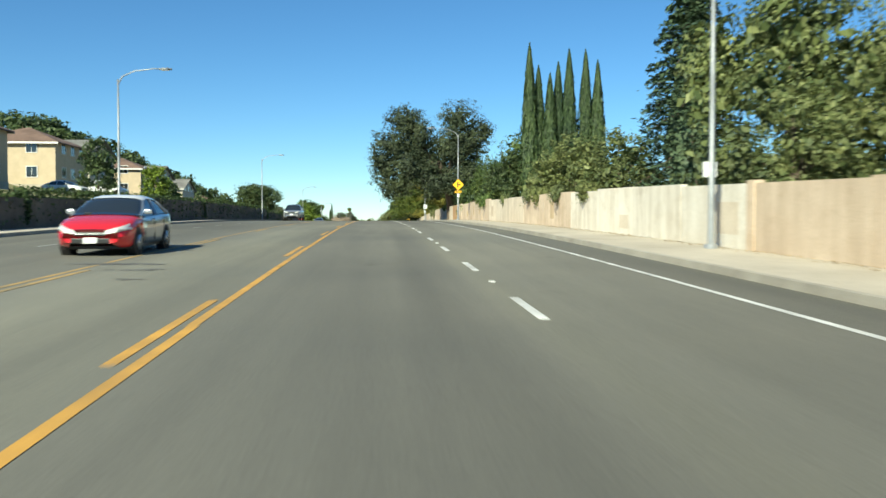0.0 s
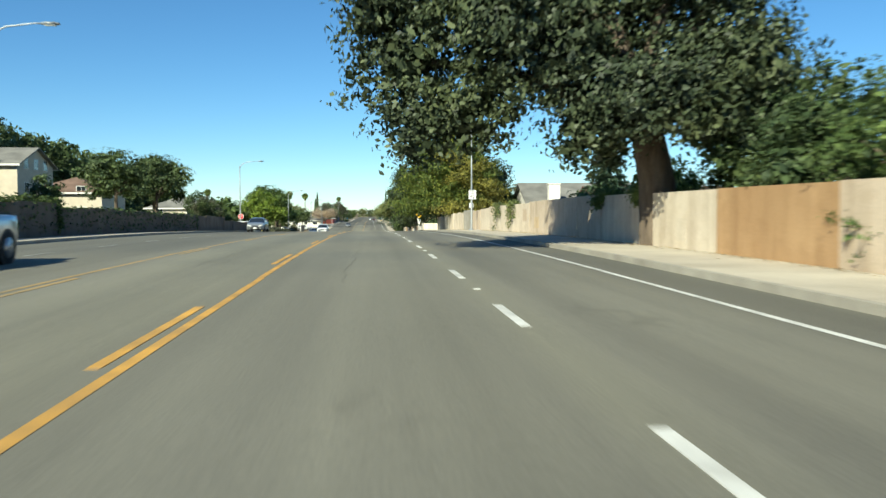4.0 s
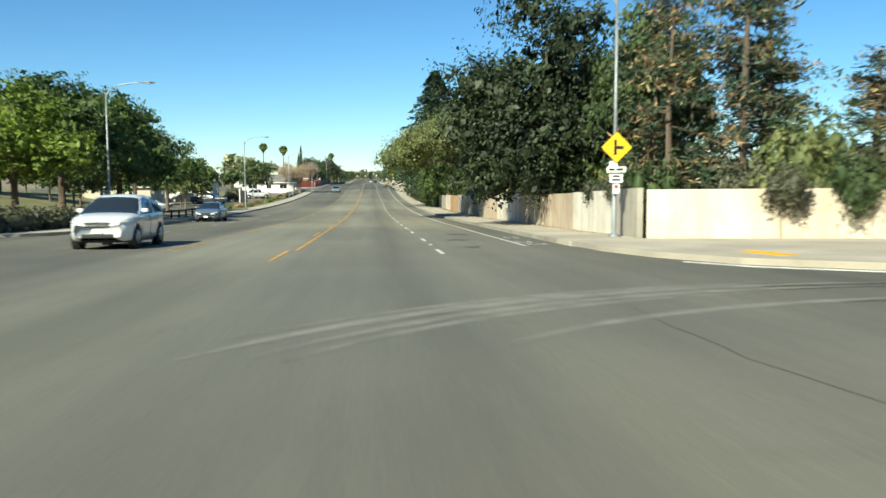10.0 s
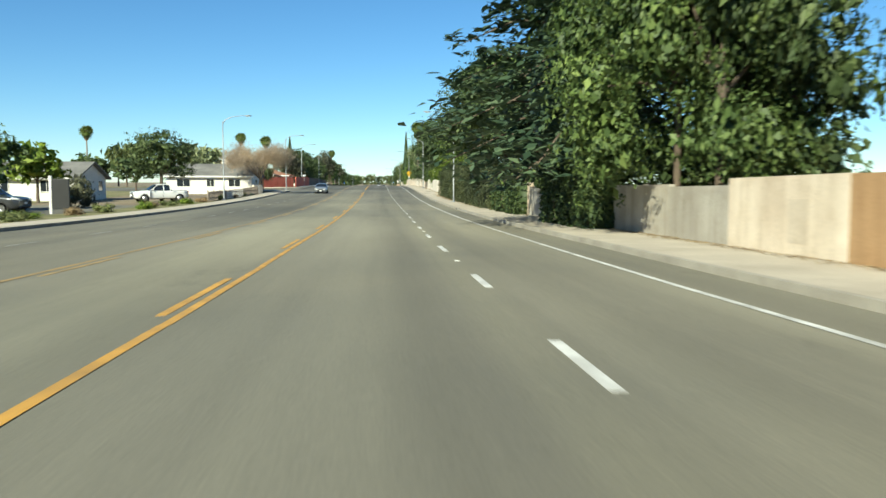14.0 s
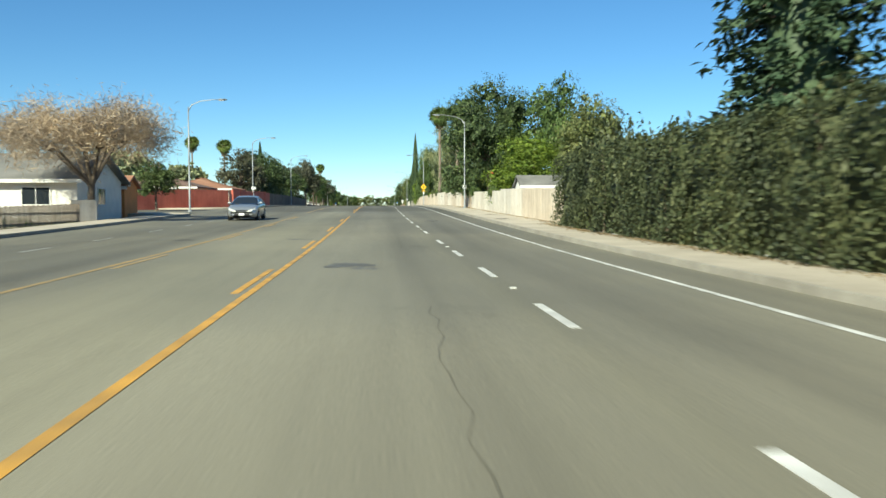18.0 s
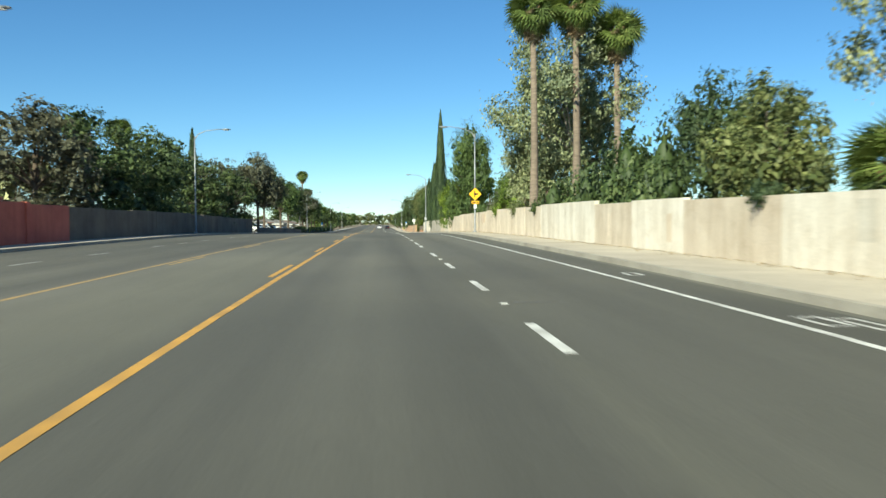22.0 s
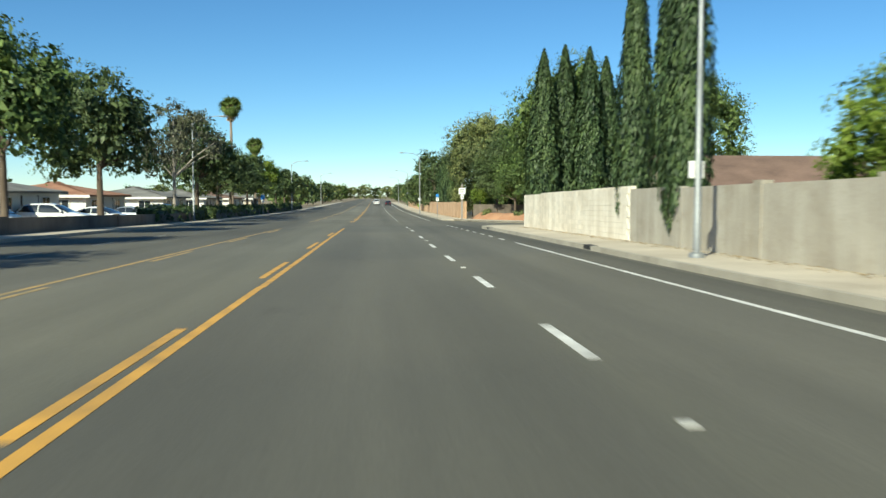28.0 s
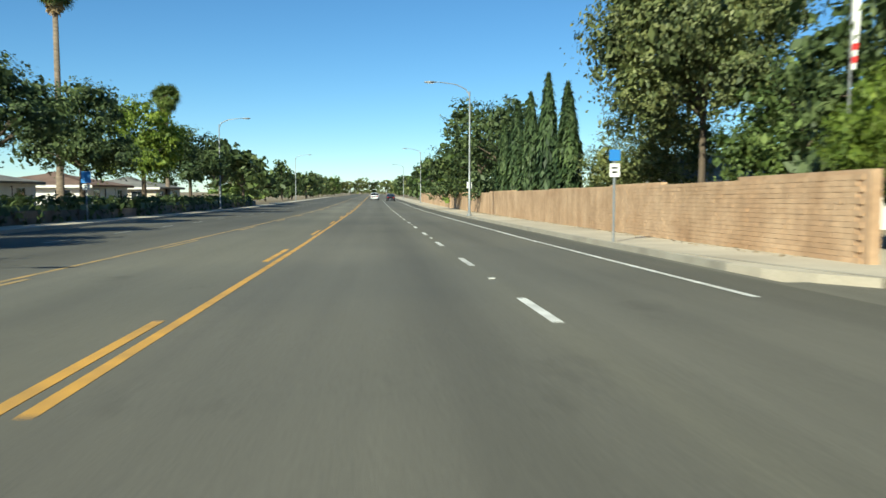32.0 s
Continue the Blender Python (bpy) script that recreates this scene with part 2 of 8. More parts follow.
PALM_BARK = rough_surface("palm_bark", (0.13, 0.1, 0.075), (0.27, 0.21, 0.155), 0.95, 2.0, 7, 1.0, (1, 1, 5))
LEAF = {
    "evergreen": leaves("evergreen_oak_leaves", (0.026, 0.037, 0.021), (0.058, 0.077, 0.043), (0.122, 0.146, 0.082), 0.16),
    "dark": leaves("dark_evergreen_leaves", (0.019, 0.028, 0.015), (0.040, 0.055, 0.029), (0.082, 0.101, 0.053), 0.14),
    "oak": leaves("oak_leaves", (0.040, 0.061, 0.028), (0.080, 0.119, 0.048), (0.154, 0.197, 0.088)),
    "green": leaves("green_leaves", (0.049, 0.081, 0.028), (0.104, 0.157, 0.049), (0.193, 0.257, 0.089)),
    "lime": leaves("lime_leaves", (0.083, 0.139, 0.021), (0.167, 0.237, 0.035), (0.279, 0.348, 0.070)),
    "olive": leaves("olive_leaves", (0.077, 0.105, 0.042), (0.163, 0.191, 0.077), (0.286, 0.305, 0.143)),
    "pale": leaves("pale_eucalyptus_leaves", (0.140, 0.173, 0.095), (0.298, 0.329, 0.188), (0.502, 0.518, 0.329)),
    "dusty": leaves("dusty_hedge_leaves", (0.043, 0.058, 0.029), (0.091, 0.106, 0.053), (0.173, 0.184, 0.101)),
    "mixed": leaves("turning_leaves", (0.053, 0.088, 0.019), (0.118, 0.158, 0.036), (0.224, 0.235, 0.053)),
    "yellow": leaves("yellowing_leaves", (0.1, 0.105, 0.025), (0.25, 0.225, 0.05), (0.42, 0.37, 0.09)),
    "cypress": leaves("cypress_foliage", (0.027, 0.050, 0.022), (0.062, 0.099, 0.043), (0.108, 0.153, 0.065), 0.1),
    "cedar": leaves("cedar_needles", (0.033, 0.058, 0.036), (0.065, 0.104, 0.065), (0.117, 0.162, 0.099), 0.15),
    "palm": leaves("palm_fronds", (0.072, 0.108, 0.027), (0.144, 0.199, 0.053), (0.252, 0.306, 0.108)),
    "dry": leaves("dry_foliage", (0.194, 0.138, 0.081), (0.356, 0.259, 0.154), (0.551, 0.405, 0.259)),
    "pink": leaves("pale_bare_twigs", (0.33, 0.26, 0.2), (0.48, 0.38, 0.3), (0.6, 0.49, 0.4)),
    "hedge": leaves("hedge_leaves", (0.032, 0.055, 0.025), (0.068, 0.103, 0.040), (0.131, 0.174, 0.069)),
    "plum": leaves("grey_brown_leaves", (0.050, 0.053, 0.038), (0.107, 0.112, 0.078), (0.190, 0.190, 0.134)),
    "red": leaves("red_plum_leaves", (0.052, 0.030, 0.022), (0.103, 0.060, 0.043), (0.172, 0.095, 0.069)),
    "flower": leaves("pink_blossom", (0.486, 0.162, 0.162), (0.810, 0.324, 0.324), (0.972, 0.567, 0.518)),
}
ROOFS = {
    "brown": rough_surface("brown_roof_tiles", (0.12, 0.075, 0.055), (0.22, 0.14, 0.105), 0.9, 0.5, 6, 0.9),
    "grey": rough_surface("grey_shingles", (0.13, 0.125, 0.115), (0.24, 0.23, 0.21), 0.9, 0.5, 6, 0.9),
    "rust": rough_surface("rust_roof_tiles", (0.26, 0.12, 0.07), (0.38, 0.2, 0.12), 0.9, 0.5, 6, 0.9),
}
STUCCO = {
    "beige": paint("beige_house_stucco", (0.5, 0.4, 0.27), 0.9, 0, 0.08),
    "white": paint("white_house_stucco", (0.75, 0.72, 0.66), 0.9, 0, 0.06),
    "sand": paint("sand_house_stucco", (0.55, 0.48, 0.38), 0.9, 0, 0.08),
    "orange": paint("orange_house_wall", (0.6, 0.24, 0.08), 0.9, 0, 0.08),
}
TRIM = paint("white_trim", (0.72, 0.7, 0.66), 0.6, 0, 0.05)
DARK_TRIM = paint("dark_wood_trim", (0.06, 0.045, 0.035), 0.7)
FENCE_WOOD = rough_surface("weathered_fence_boards", (0.2, 0.16, 0.125), (0.36, 0.3, 0.24), 0.95, 0.8, 12, 0.6, (4, 4, 0.5))
RUBBER = paint("tyre_rubber", (0.018, 0.018, 0.018), 0.85)
ALLOY = paint("alloy_rim", (0.5, 0.5, 0.5), 0.35, 0.8)
CHROME = paint("chrome_trim", (0.6, 0.6, 0.6), 0.15, 1.0, 0.02)
BLACK_PLASTIC = paint("black_plastic", (0.02, 0.02, 0.02), 0.5)
LAMP_LENS = paint("headlamp_lens", (0.75, 0.75, 0.72), 0.12, 0.1, 0.03)
TAIL_LENS = paint("tail_lamp_lens", (0.35, 0.01, 0.01), 0.2)


def glass_material():
    m, t, b = material("window_glass", 0.06)
    b.inputs["Base Color"].default_value = (0.02, 0.025, 0.03, 1)
    b.inputs["Specular IOR Level"].default_value = 0.9
    return m


GLASS = glass_material()

# ---- ground profile: height of the road along its length, every 15 m from y = -75 ----
PROFILE = [-2.1, -1.68, -1.26, -0.84, -0.42, 0.0, 0.42, 0.79, 1.09, 1.3, 1.48, 1.57, 1.62, 1.56, 1.42, 1.18, 0.91, 0.59, 0.18, -0.36, -0.88, -1.37, -1.85, -2.27, -2.6, -2.83, -3.02, -3.13, -3.17, -3.13, -3.04, -2.86, -2.64, -2.4, -2.2, -2.08, -2.0, -1.95, -1.96, -2.07, -2.24, -2.42, -2.61, -2.79, -2.99, -3.21, -3.39, -3.55, -3.67, -3.78, -3.87, -3.94, -4.0]


def Z(y):
    """Height of the road's surface at y."""
    u = (y + 75) / 15
    if u <= 0:
        return PROFILE[0]
    if u >= len(PROFILE) - 1:
        return PROFILE[-1]
    i = int(u)
    f = u - i
    p = [PROFILE[min(max(i + k, 0), len(PROFILE) - 1)] for k in (-1, 0, 1, 2)]
    return p[1] + 0.5 * f * (p[2] - p[0] + f * (2 * p[0] - 5 * p[1] + 4 * p[2] - p[3] + f * (3 * (p[1] - p[2]) + p[3] - p[0])))


def rise(x, y):
    """How far the yards on the left stand above the road."""
    if x > -17.5:
        return 0.0
    ease = lambda q: q * q * (3 - 2 * q)
    a = ease(min(1, (-17.5 - x) / 14)) * ease(min(1, max(0, (222 - y) / 60)))
    b = ease(min(1, max(0, (-33 - x) / 30))) * ease(min(1, max(0, (430 - y) / 220)))
    return 2.8 * a + 6.0 * b


# ---- building helpers ----


def mesh_of(name, verts, faces, mat, smooth=False):
    me = bpy.data.meshes.new(name)
    me.from_pydata([tuple(v) for v in verts], [], faces)
    me.materials.append(mat)
    if smooth:
        me.shade_smooth()
    me.update()
    return me


def part(name, me, parent, label="", at=None):
    ob = new(name, me)
    ob.parent = parent
    if at is not None:
        ob.matrix_basis = at
    if label:
        tagged(ob, label)
    return ob


def thing(name, label, category, at, group="", kind=""):
    ob = new(name)
    ob.empty_display_size = 0.3
    ob.matrix_basis = at
    return tagged(ob, label, category, group, kind)


def box_data(x0, x1, y0, y1, z0, z1):
    v = [(x, y, z) for z in (z0, z1) for x, y in ((x0, y0), (x1, y0), (x1, y1), (x0, y1))]
    return v, [(0, 3, 2, 1), (4, 5, 6, 7), (0, 1, 5, 4), (1, 2, 6, 5), (2, 3, 7, 6), (3, 0, 4, 7)]


def box(name, x0, x1, y0, y1, z0, z1, mat, bevel=0.0):
    v, f = box_data(x0, x1, y0, y1, z0, z1)
    if not bevel:
        return mesh_of(name, v, f, mat)
    bm = bmesh.new()
    vs = [bm.verts.new(c) for c in v]
    for q in f:
        bm.faces.new([vs[i] for i in q])
    bmesh.ops.bevel(bm, geom=bm.edges[:], offset=bevel, segments=2, affect="EDGES", profile=0.5)
    return finish(bm, name, mat)


def finish(bm, name, mat, smooth=False):
    bmesh.ops.recalc_face_normals(bm, faces=bm.faces[:])
    me = bpy.data.meshes.new(name)
    bm.to_mesh(me)
    bm.free()
    me.materials.append(mat)
    if smooth:
        me.shade_smooth()
    return me


def tube_data(points, radii, sides=8):
    """A tapered tube through points."""
    v, f = [], []
    pts = [Vector(p) for p in points]
    for i, p in enumerate(pts):
        d = (pts[min(i + 1, len(pts) - 1)] - pts[max(i - 1, 0)]).normalized()
        a = d.cross(Vector((0, 1, 0.3))).normalized()
        b = d.cross(a)
        for k in range(sides):
            q = 2 * math.pi * k / sides
            v.append(p + (a * math.cos(q) + b * math.sin(q)) * radii[i])
    for i in range(len(pts) - 1):
        for k in range(sides):
            a, b = i * sides + k, i * sides + (k + 1) % sides
            f.append((a, b, b + sides, a + sides))
    f.append(tuple(range(sides)))
    f.append(tuple(range((len(pts) - 1) * sides, len(pts) * sides)))
    return v, f


def tube(name, points, radii, mat, sides=8):
    v, f = tube_data(points, radii, sides)
    return mesh_of(name, v, f, mat, True)


def joined(parts_data):
    v, f = [], []
    for a, b in parts_data:
        n = len(v)
        v += [tuple(c) for c in a]
        f += [tuple(i + n for i in q) for q in b]
    return v, f


def strip(name, x0, x1, y0, y1, h, mat, thick=0.0, step=5.0, cols=1):
    """A band along the road between x0 and x1, h above its surface, with skirts of the given thickness."""
    n = max(1, math.ceil((y1 - y0) / step))
    xs = [x0 + (x1 - x0) * c / cols for c in range(cols + 1)]
    v, f = [], []
    for i in range(n + 1):
        y = y0 + (y1 - y0) * i / n
        v += [(x, y, Z(y) + h) for x in xs]
    w = cols + 1
    for i in range(n):
        for c in range(cols):
            a = i * w + c
            f.append((a, a + 1, a + w + 1, a + w))
    if thick:
        m = len(v)
        v += [(x, y, z - thick) for x, y, z in v]
        for i in range(n):
            a, b = i * w, i * w + cols
            f += [(a + w, a + w + m, a + m, a), (b, b + m, b + w + m, b + w)]
        for c in range(cols):
            e = n * w + c
            f += [(c, c + m, c + 1 + m, c + 1), (e + 1, e + 1 + m, e + m, e)]
    return mesh_of(name, v, f, mat)


def slab(name, outline, h, mat, thick=0.15):
    """A flat plate with a drawn outline, following the road's height."""
    bm = bmesh.new()
    top = [bm.verts.new((x, y, Z(y) + h)) for x, y in outline]
    bm.faces.new(top)
    r = bmesh.ops.extrude_face_region(bm, geom=bm.faces[:])
    for g in r["geom"]:
        if isinstance(g, bmesh.types.BMVert):
            g.co.z -= thick
    bmesh.ops.triangulate(bm, faces=[q for q in bm.faces if len(q.verts) > 4])
    return finish(bm, name, mat)


def structure(name, me, label, category):
    return tagged(new(name, me), label, category, "", "structure")
# ---- the ground, the road and the pavements ----
KERB_R, KERB_L = 6.15, -13.6
ys = list(range(-200, 760, 10)) + [800, 900, 1100, 1500, 2200, 3200]
xs = [-2500, -900, -400, -150, -60, -30, -13.6, 0, 6.15, 30, 60, 150, 400, 900, 2500]
gv, gf = [], []
for y in ys:
    for x in xs:
        gv.append((x, y, Z(y) - 0.12))
for i in range(len(ys) - 1):
    for j in range(len(xs) - 1):
        a = i * len(xs) + j
        gf.append((a, a + 1, a + 1 + len(xs), a + len(xs)))
structure("ground", mesh_of("ground", gv, gf, DIRT), "dry earth and yards beyond the road", "ground")
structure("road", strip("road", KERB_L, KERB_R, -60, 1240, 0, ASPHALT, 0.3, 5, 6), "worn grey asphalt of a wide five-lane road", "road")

hv, hf = [], []
hx = [-17.4, -19, -21, -24, -27, -30, -33, -36, -40, -45, -50, -60, -70, -85, -140, -300]
hy = list(range(-200, 451, 10))
for y in hy:
    for x in hx:
        hv.append((x, y, Z(y) - 0.1 + rise(x, y)))
for i in range(len(hy) - 1):
    for j in range(len(hx) - 1):
        if hy[i] >= 220 and hx[j] > -33:
            continue
        a = i * len(hx) + j
        hf.append((a + 1, a, a + len(hx), a + len(hx) + 1))
structure("hillside", mesh_of("hillside", hv, hf, LAWN, True), "dry grassy rise under the houses", "ground")

# side streets: right at the first and second crossings, left at three
R1, R2 = (195.5, 219.0), (594.0, 616.0)
L1, L2 = (203.0, 232.0), (415.0, 433.0)
for k, (a, b) in enumerate((R1, R2)):
    structure("side_road_%d" % (k + 1), strip("side_road", KERB_R - 0.3, 75, a - 3, b + 3, -0.01, ASPHALT, 0.3, 4), "asphalt of a side street that joins the road", "road")
for k, (a, b) in enumerate((L1, L2)):
    structure("side_road_%d" % (k + 3), strip("side_road", -90, KERB_L + 0.3, a - 3, b + 3, -0.01, ASPHALT, 0.3, 4), "asphalt of a side street that joins the road", "road")


def pavement(index, x0, x1, y0, y1, start=None, end=None):
    """Kerb and pavement along one block; start and end: whether it turns into a side street there."""
    s = 1 if x1 > x0 else -1
    r = 5.0
    a, b = y0 + (r if start else 0), y1 - (r if end else 0)
    pave = structure("pavement_%d" % index, strip("pavement", min(x0 + s * 0.16, x1), max(x0 + s * 0.16, x1), a, b, 0.13, CONCRETE, 0.3, 5), "dusty pale concrete pavement beside the road", "pavement")
    part("kerb", strip("kerb", min(x0, x0 + s * 0.155), max(x0, x0 + s * 0.155), a, b, 0.14, KERB, 0.3, 5), pave, "worn concrete kerb")
    for flag, y, sy in ((start, y0, 1), (end, y1, -1)):
        if flag:
            far = x1 + s * 14
            arc = [(x0 + s * r * (1 - math.cos(q)), y + sy * r * (1 - math.sin(q))) for q in [math.pi / 2 * k / 7 for k in range(8)]]
            out = arc + [(far, y), (far, y + sy * 2.2), (x1, y + sy * r)]
            part("pavement_corner", slab("pavement_corner", out, 0.132, CONCRETE, 0.3), pave, "rounded kerb corner at a side street")
    y = a + 1.5
    joints = []
    while y < b and s > 0:
        joints.append((y, y + 0.015))
        y += 1.5 if y < 620 else 3
    v, f = joined([([(x0 + s * 0.2, p, Z(p) + 0.1335), (x1 - s * 0.05, p, Z(p) + 0.1335), (x1 - s * 0.05, q, Z(q) + 0.1335), (x0 + s * 0.2, q, Z(q) + 0.1335)], [(0, 1, 2, 3)]) for p, q in joints])
    if v:
        tagged(part("joint", mesh_of("joint", v, f, KERB), pave), kind="stuff")


WALL_X = 9.0
CORNER = [(6.4, 624.0), (6.75, 620.5), (7.4, 616.6), (8.3, 612.6), (9.7, 609.0), (12.0, 605.8), (16.0, 603.0), (24.0, 599.6), (40.0, 595.6)]
pavement(1, KERB_R, WALL_X, -60, R1[0], None, True)
pavement(2, KERB_R, WALL_X, R1[1], R2[0], True, True)
pavement(3, KERB_R, WALL_X, R2[1], 900, True, None)
pavement(4, KERB_L, -15.6, -60, L1[0], None, True)
pavement(5, KERB_L, -15.6, L1[1], L2[0], True, True)
pavement(6, KERB_L, -15.6, L2[1], 900, True, None)

# apron of pavement and bare earth at the skewed corner of the first side street
apron = [(6.32, 224.0), (6.4, 219.5), (6.9, 216.6), (7.9, 214.0), (10.0, 212.0), (16.0, 210.4), (40.0, 205.2), (40.0, 217.2), (30.0, 219.4), (9.3, 224.0)]
far_apron = structure("pavement_apron_far", slab("pavement_apron_far", CORNER + [(40.0, 624.0), (9.2, 628.0), (6.4, 628.0)], 0.136, CONCRETE, 0.3), "dusty pavement corner beside the second side street", "pavement")
kv, kf = [], []
for x, y in CORNER:
    kv += [(x, y, Z(y) - 0.1), (x, y, Z(y) + 0.142), (x + 0.1, y + 0.12, Z(y) + 0.142), (x + 0.1, y + 0.12, Z(y) - 0.1)]
for i in range(len(CORNER) - 1):
    kf += [(4 * i + q, 4 * i + (q + 1) % 4, 4 * i + 4 + (q + 1) % 4, 4 * i + 4 + q) for q in range(4)]
part("kerb", mesh_of("kerb", kv, kf, KERB), far_apron, "worn concrete kerb")
structure("pavement_apron", slab("pavement_apron", apron, 0.136, CONCRETE, 0.3), "wide dusty pavement corner beside the side street", "pavement")
kerb_line = [(7.1, 215.0), (7.9, 213.4), (10.0, 211.5), (16.0, 209.9), (15.98, 209.78), (9.93, 211.37), (7.8, 213.28), (6.98, 214.94)]
structure("kerb_line", slab("kerb_line", kerb_line, 0.006, WHITE_LINE, 0.02), "white line painted along the corner kerb", "road marking")

# ---- road markings ----
YELLOW_IN, DASH_X, EDGE_X, YELLOW_OUT = -2.03, 1.84, 4.84, -5.75


def mark(name, me, label, group):
    return tagged(new(name, me), label, "road marking", group, "structure")


def worn_line(x, width, y0, y1, seed):
    """One long painted line as pieces with slightly uneven ends."""
    rnd = random.Random(seed)
    v, f = [], []
    y = y0
    while y < y1:
        e = min(y1, y + rnd.uniform(7, 15))
        n = max(1, int((e - y) / 5))
        d = rnd.uniform(-0.012, 0.012)
        for k in range(n):
            p, q = y + (e - y) * k / n, y + (e - y) * (k + 1) / n
            b = len(v)
            v += [(x - width / 2 + d, p, Z(p) + 0.005), (x + width / 2 + d, p, Z(p) + 0.005), (x + width / 2 + d, q, Z(q) + 0.005), (x - width / 2 + d, q, Z(q) + 0.005)]
            f.append((b, b + 1, b + 2, b + 3))
        y = e
    return v, f


for k, (a, b) in enumerate(((-60, 162.5), (222.5, 569), (617, 1200))):
    v, f = worn_line(EDGE_X, 0.12, a, b, k)
    mark("edge_line", mesh_of("edge_line", v, f, WHITE_LINE), "solid white edge line beside the kerb lane", "edge lines")
for k, (a, b) in enumerate(((-60, 196), (221, 407), (416, 590), (611.5, 1200))):
    v, f = worn_line(YELLOW_IN, 0.12, a, b, 10 + k)
    mark("yellow_line", mesh_of("yellow_line", v, f, YELLOW_LINE), "solid yellow line beside the middle turning lane", "yellow lines")
    v, f = worn_line(YELLOW_OUT, 0.12, a, b, 20 + k)
    mark("yellow_line", mesh_of("yellow_line", v, f, FADED_YELLOW), "faded solid yellow line along the oncoming lanes", "yellow lines")

# near ends of the lane dashes, which wander a little sideways, and of the broken yellow line
DASH_YS = [9.4, 16.0, 22.4, 28.8, 36.3, 42.8, 49.2, 56.5, 62.5, 68.8, 75.9, 82.4, 88.9, 95.4, 101.9, 108.5, 115.0, 121.5, 128.3, 135.5, 143.0, 149.7, 156.5, 163.4, 170.2, 177.3, 184.5, 192.4, 218.9, 226.5, 234.4, 240.7, 247.0, 254.8, 261.2, 267.8, 275.2, 282.0, 288.9, 297.1, 303.8, 310.6, 317.3, 324.1, 330.8, 337.2, 343.6, 350.3, 357.0, 363.2, 369.0, 374.8, 382.0, 388.2, 394.1, 400.3, 407.4, 414.5, 422.0, 428.4, 435.5, 442.0, 448.2, 454.4, 462.3, 467.0, 472.6, 481.0, 487.4, 493.7, 501.2, 506.4, 511.3, 519.7, 526.3, 532.9, 539.5, 546.1, 552.6, 559.2, 565.8, 573.7, 583.5, 591.5, 615.0, 622.6]
DASH_YS += [629.6 + 7.0 * k for k in range(24)]
WANDER = [(0, -0.05), (50, -0.03), (70, -0.1), (170, -0.09), (187, 0.05), (226, 0.16), (247, 0.11), (268, 0.07), (301, 0.04), (331, 0.22), (363, 0.15), (378, 0.06), (394, -0.06), (414, -0.11), (442, 0.0), (481, -0.08), (524, -0.12), (564, -0.14), (583, -0.02), (760, 0.0)]
YELLOW_YS = [-6.5, 7.0, 20.4, 33.9, 46.9, 60.0, 73.6, 86.8, 100.0, 113.2, 126.4, 140.3, 154.3, 168.5, 182.7, 216.5, 231.8, 244.5, 258.9, 272.8, 286.1, 298.4, 310.6, 322.9, 335.1, 347.4, 360.8, 372.6, 384.5, 397.1, 425.0, 445.7, 458.4, 471.1, 483.0, 494.9, 508.2, 522.1, 533.0, 543.8, 554.7, 565.5, 577.0, 611.0]
YELLOW_YS += [624.0 + 13.0 * k for k in range(12)]


def wander(y):
    return float(np.interp(y, [p[0] for p in WANDER], [p[1] for p in WANDER]))


def dash_mesh(width, length, mat=WHITE_LINE):
    v, f = box_data(-width / 2, width / 2, 0, length, -0.02, 0.006)
    return mesh_of("lane_dash", v, f, mat)


def lay(me, name, x, y, length, label, group, category="road marking"):
    ob = tagged(new(name, me), label, category, group, "structure")
    ob.matrix_basis = pose(x, y, Z(y), math.degrees(math.atan((Z(y + length) - Z(y)) / length)), 0, 0)
    return ob


DASH, DASH_FADED = dash_mesh(0.12, 2.13), dash_mesh(0.1, 2.13, FADED_WHITE)
for y in DASH_YS:
    lay(DASH, "lane_dash", DASH_X + wander(y), y, 2.13, "white dash between the two lanes", "lane dashes")
for y in DASH_YS[1:]:
    if not (198 < y < 232 or 412 < y < 434):
        lay(DASH_FADED, "lane_dash", -9.7, y + 2.6, 2.13, "faded white dash between the oncoming lanes", "lane dashes")
GUIDE = dash_mesh(0.11, 1.1)
for a, b in ((164.8, 204), (571.8, 600)):
    y = a
    while y < b:
        lay(GUIDE, "guide_dash", EDGE_X, y, 1.1, "short white guide dash across the side street", "guide dashes")
        y += 3.15
v, f = box_data(-0.06, 0.06, 0, 4.4, -0.02, 0.006)
YDASH = mesh_of("yellow_dash", v, f, YELLOW_LINE)
YDASH_FADED = mesh_of("yellow_dash", v, f, FADED_YELLOW)
for x, dy, me in ((YELLOW_IN - 0.22, 0.0, YDASH), (YELLOW_OUT + 0.24, 5.0, YDASH_FADED)):
    for y in YELLOW_YS:
        if not (190 < y + dy < 216 or 404 < y + dy < 418 or 586 < y + dy < 606):
            lay(me, "yellow_dash", x, y + dy, 4.4, "broken yellow line inside the turning lane", "yellow dashes")
MARKER = mesh_of("road_marker", *box_data(-0.05, 0.05, -0.05, 0.05, -0.01, 0.018), WHITE_LINE)
for i, y in enumerate(DASH_YS[:-1]):
    gap = DASH_YS[i + 1] - y
    if i % 2 == 0 and gap < 9:
        y += 2.13 + (gap - 2.13) * 0.5
        lay(MARKER, "road_marker", DASH_X + wander(y), y, 0.1, "small white raised reflector", "road markers", "road marker")

# pale dust swept into arcs by turning cars at the first crossing


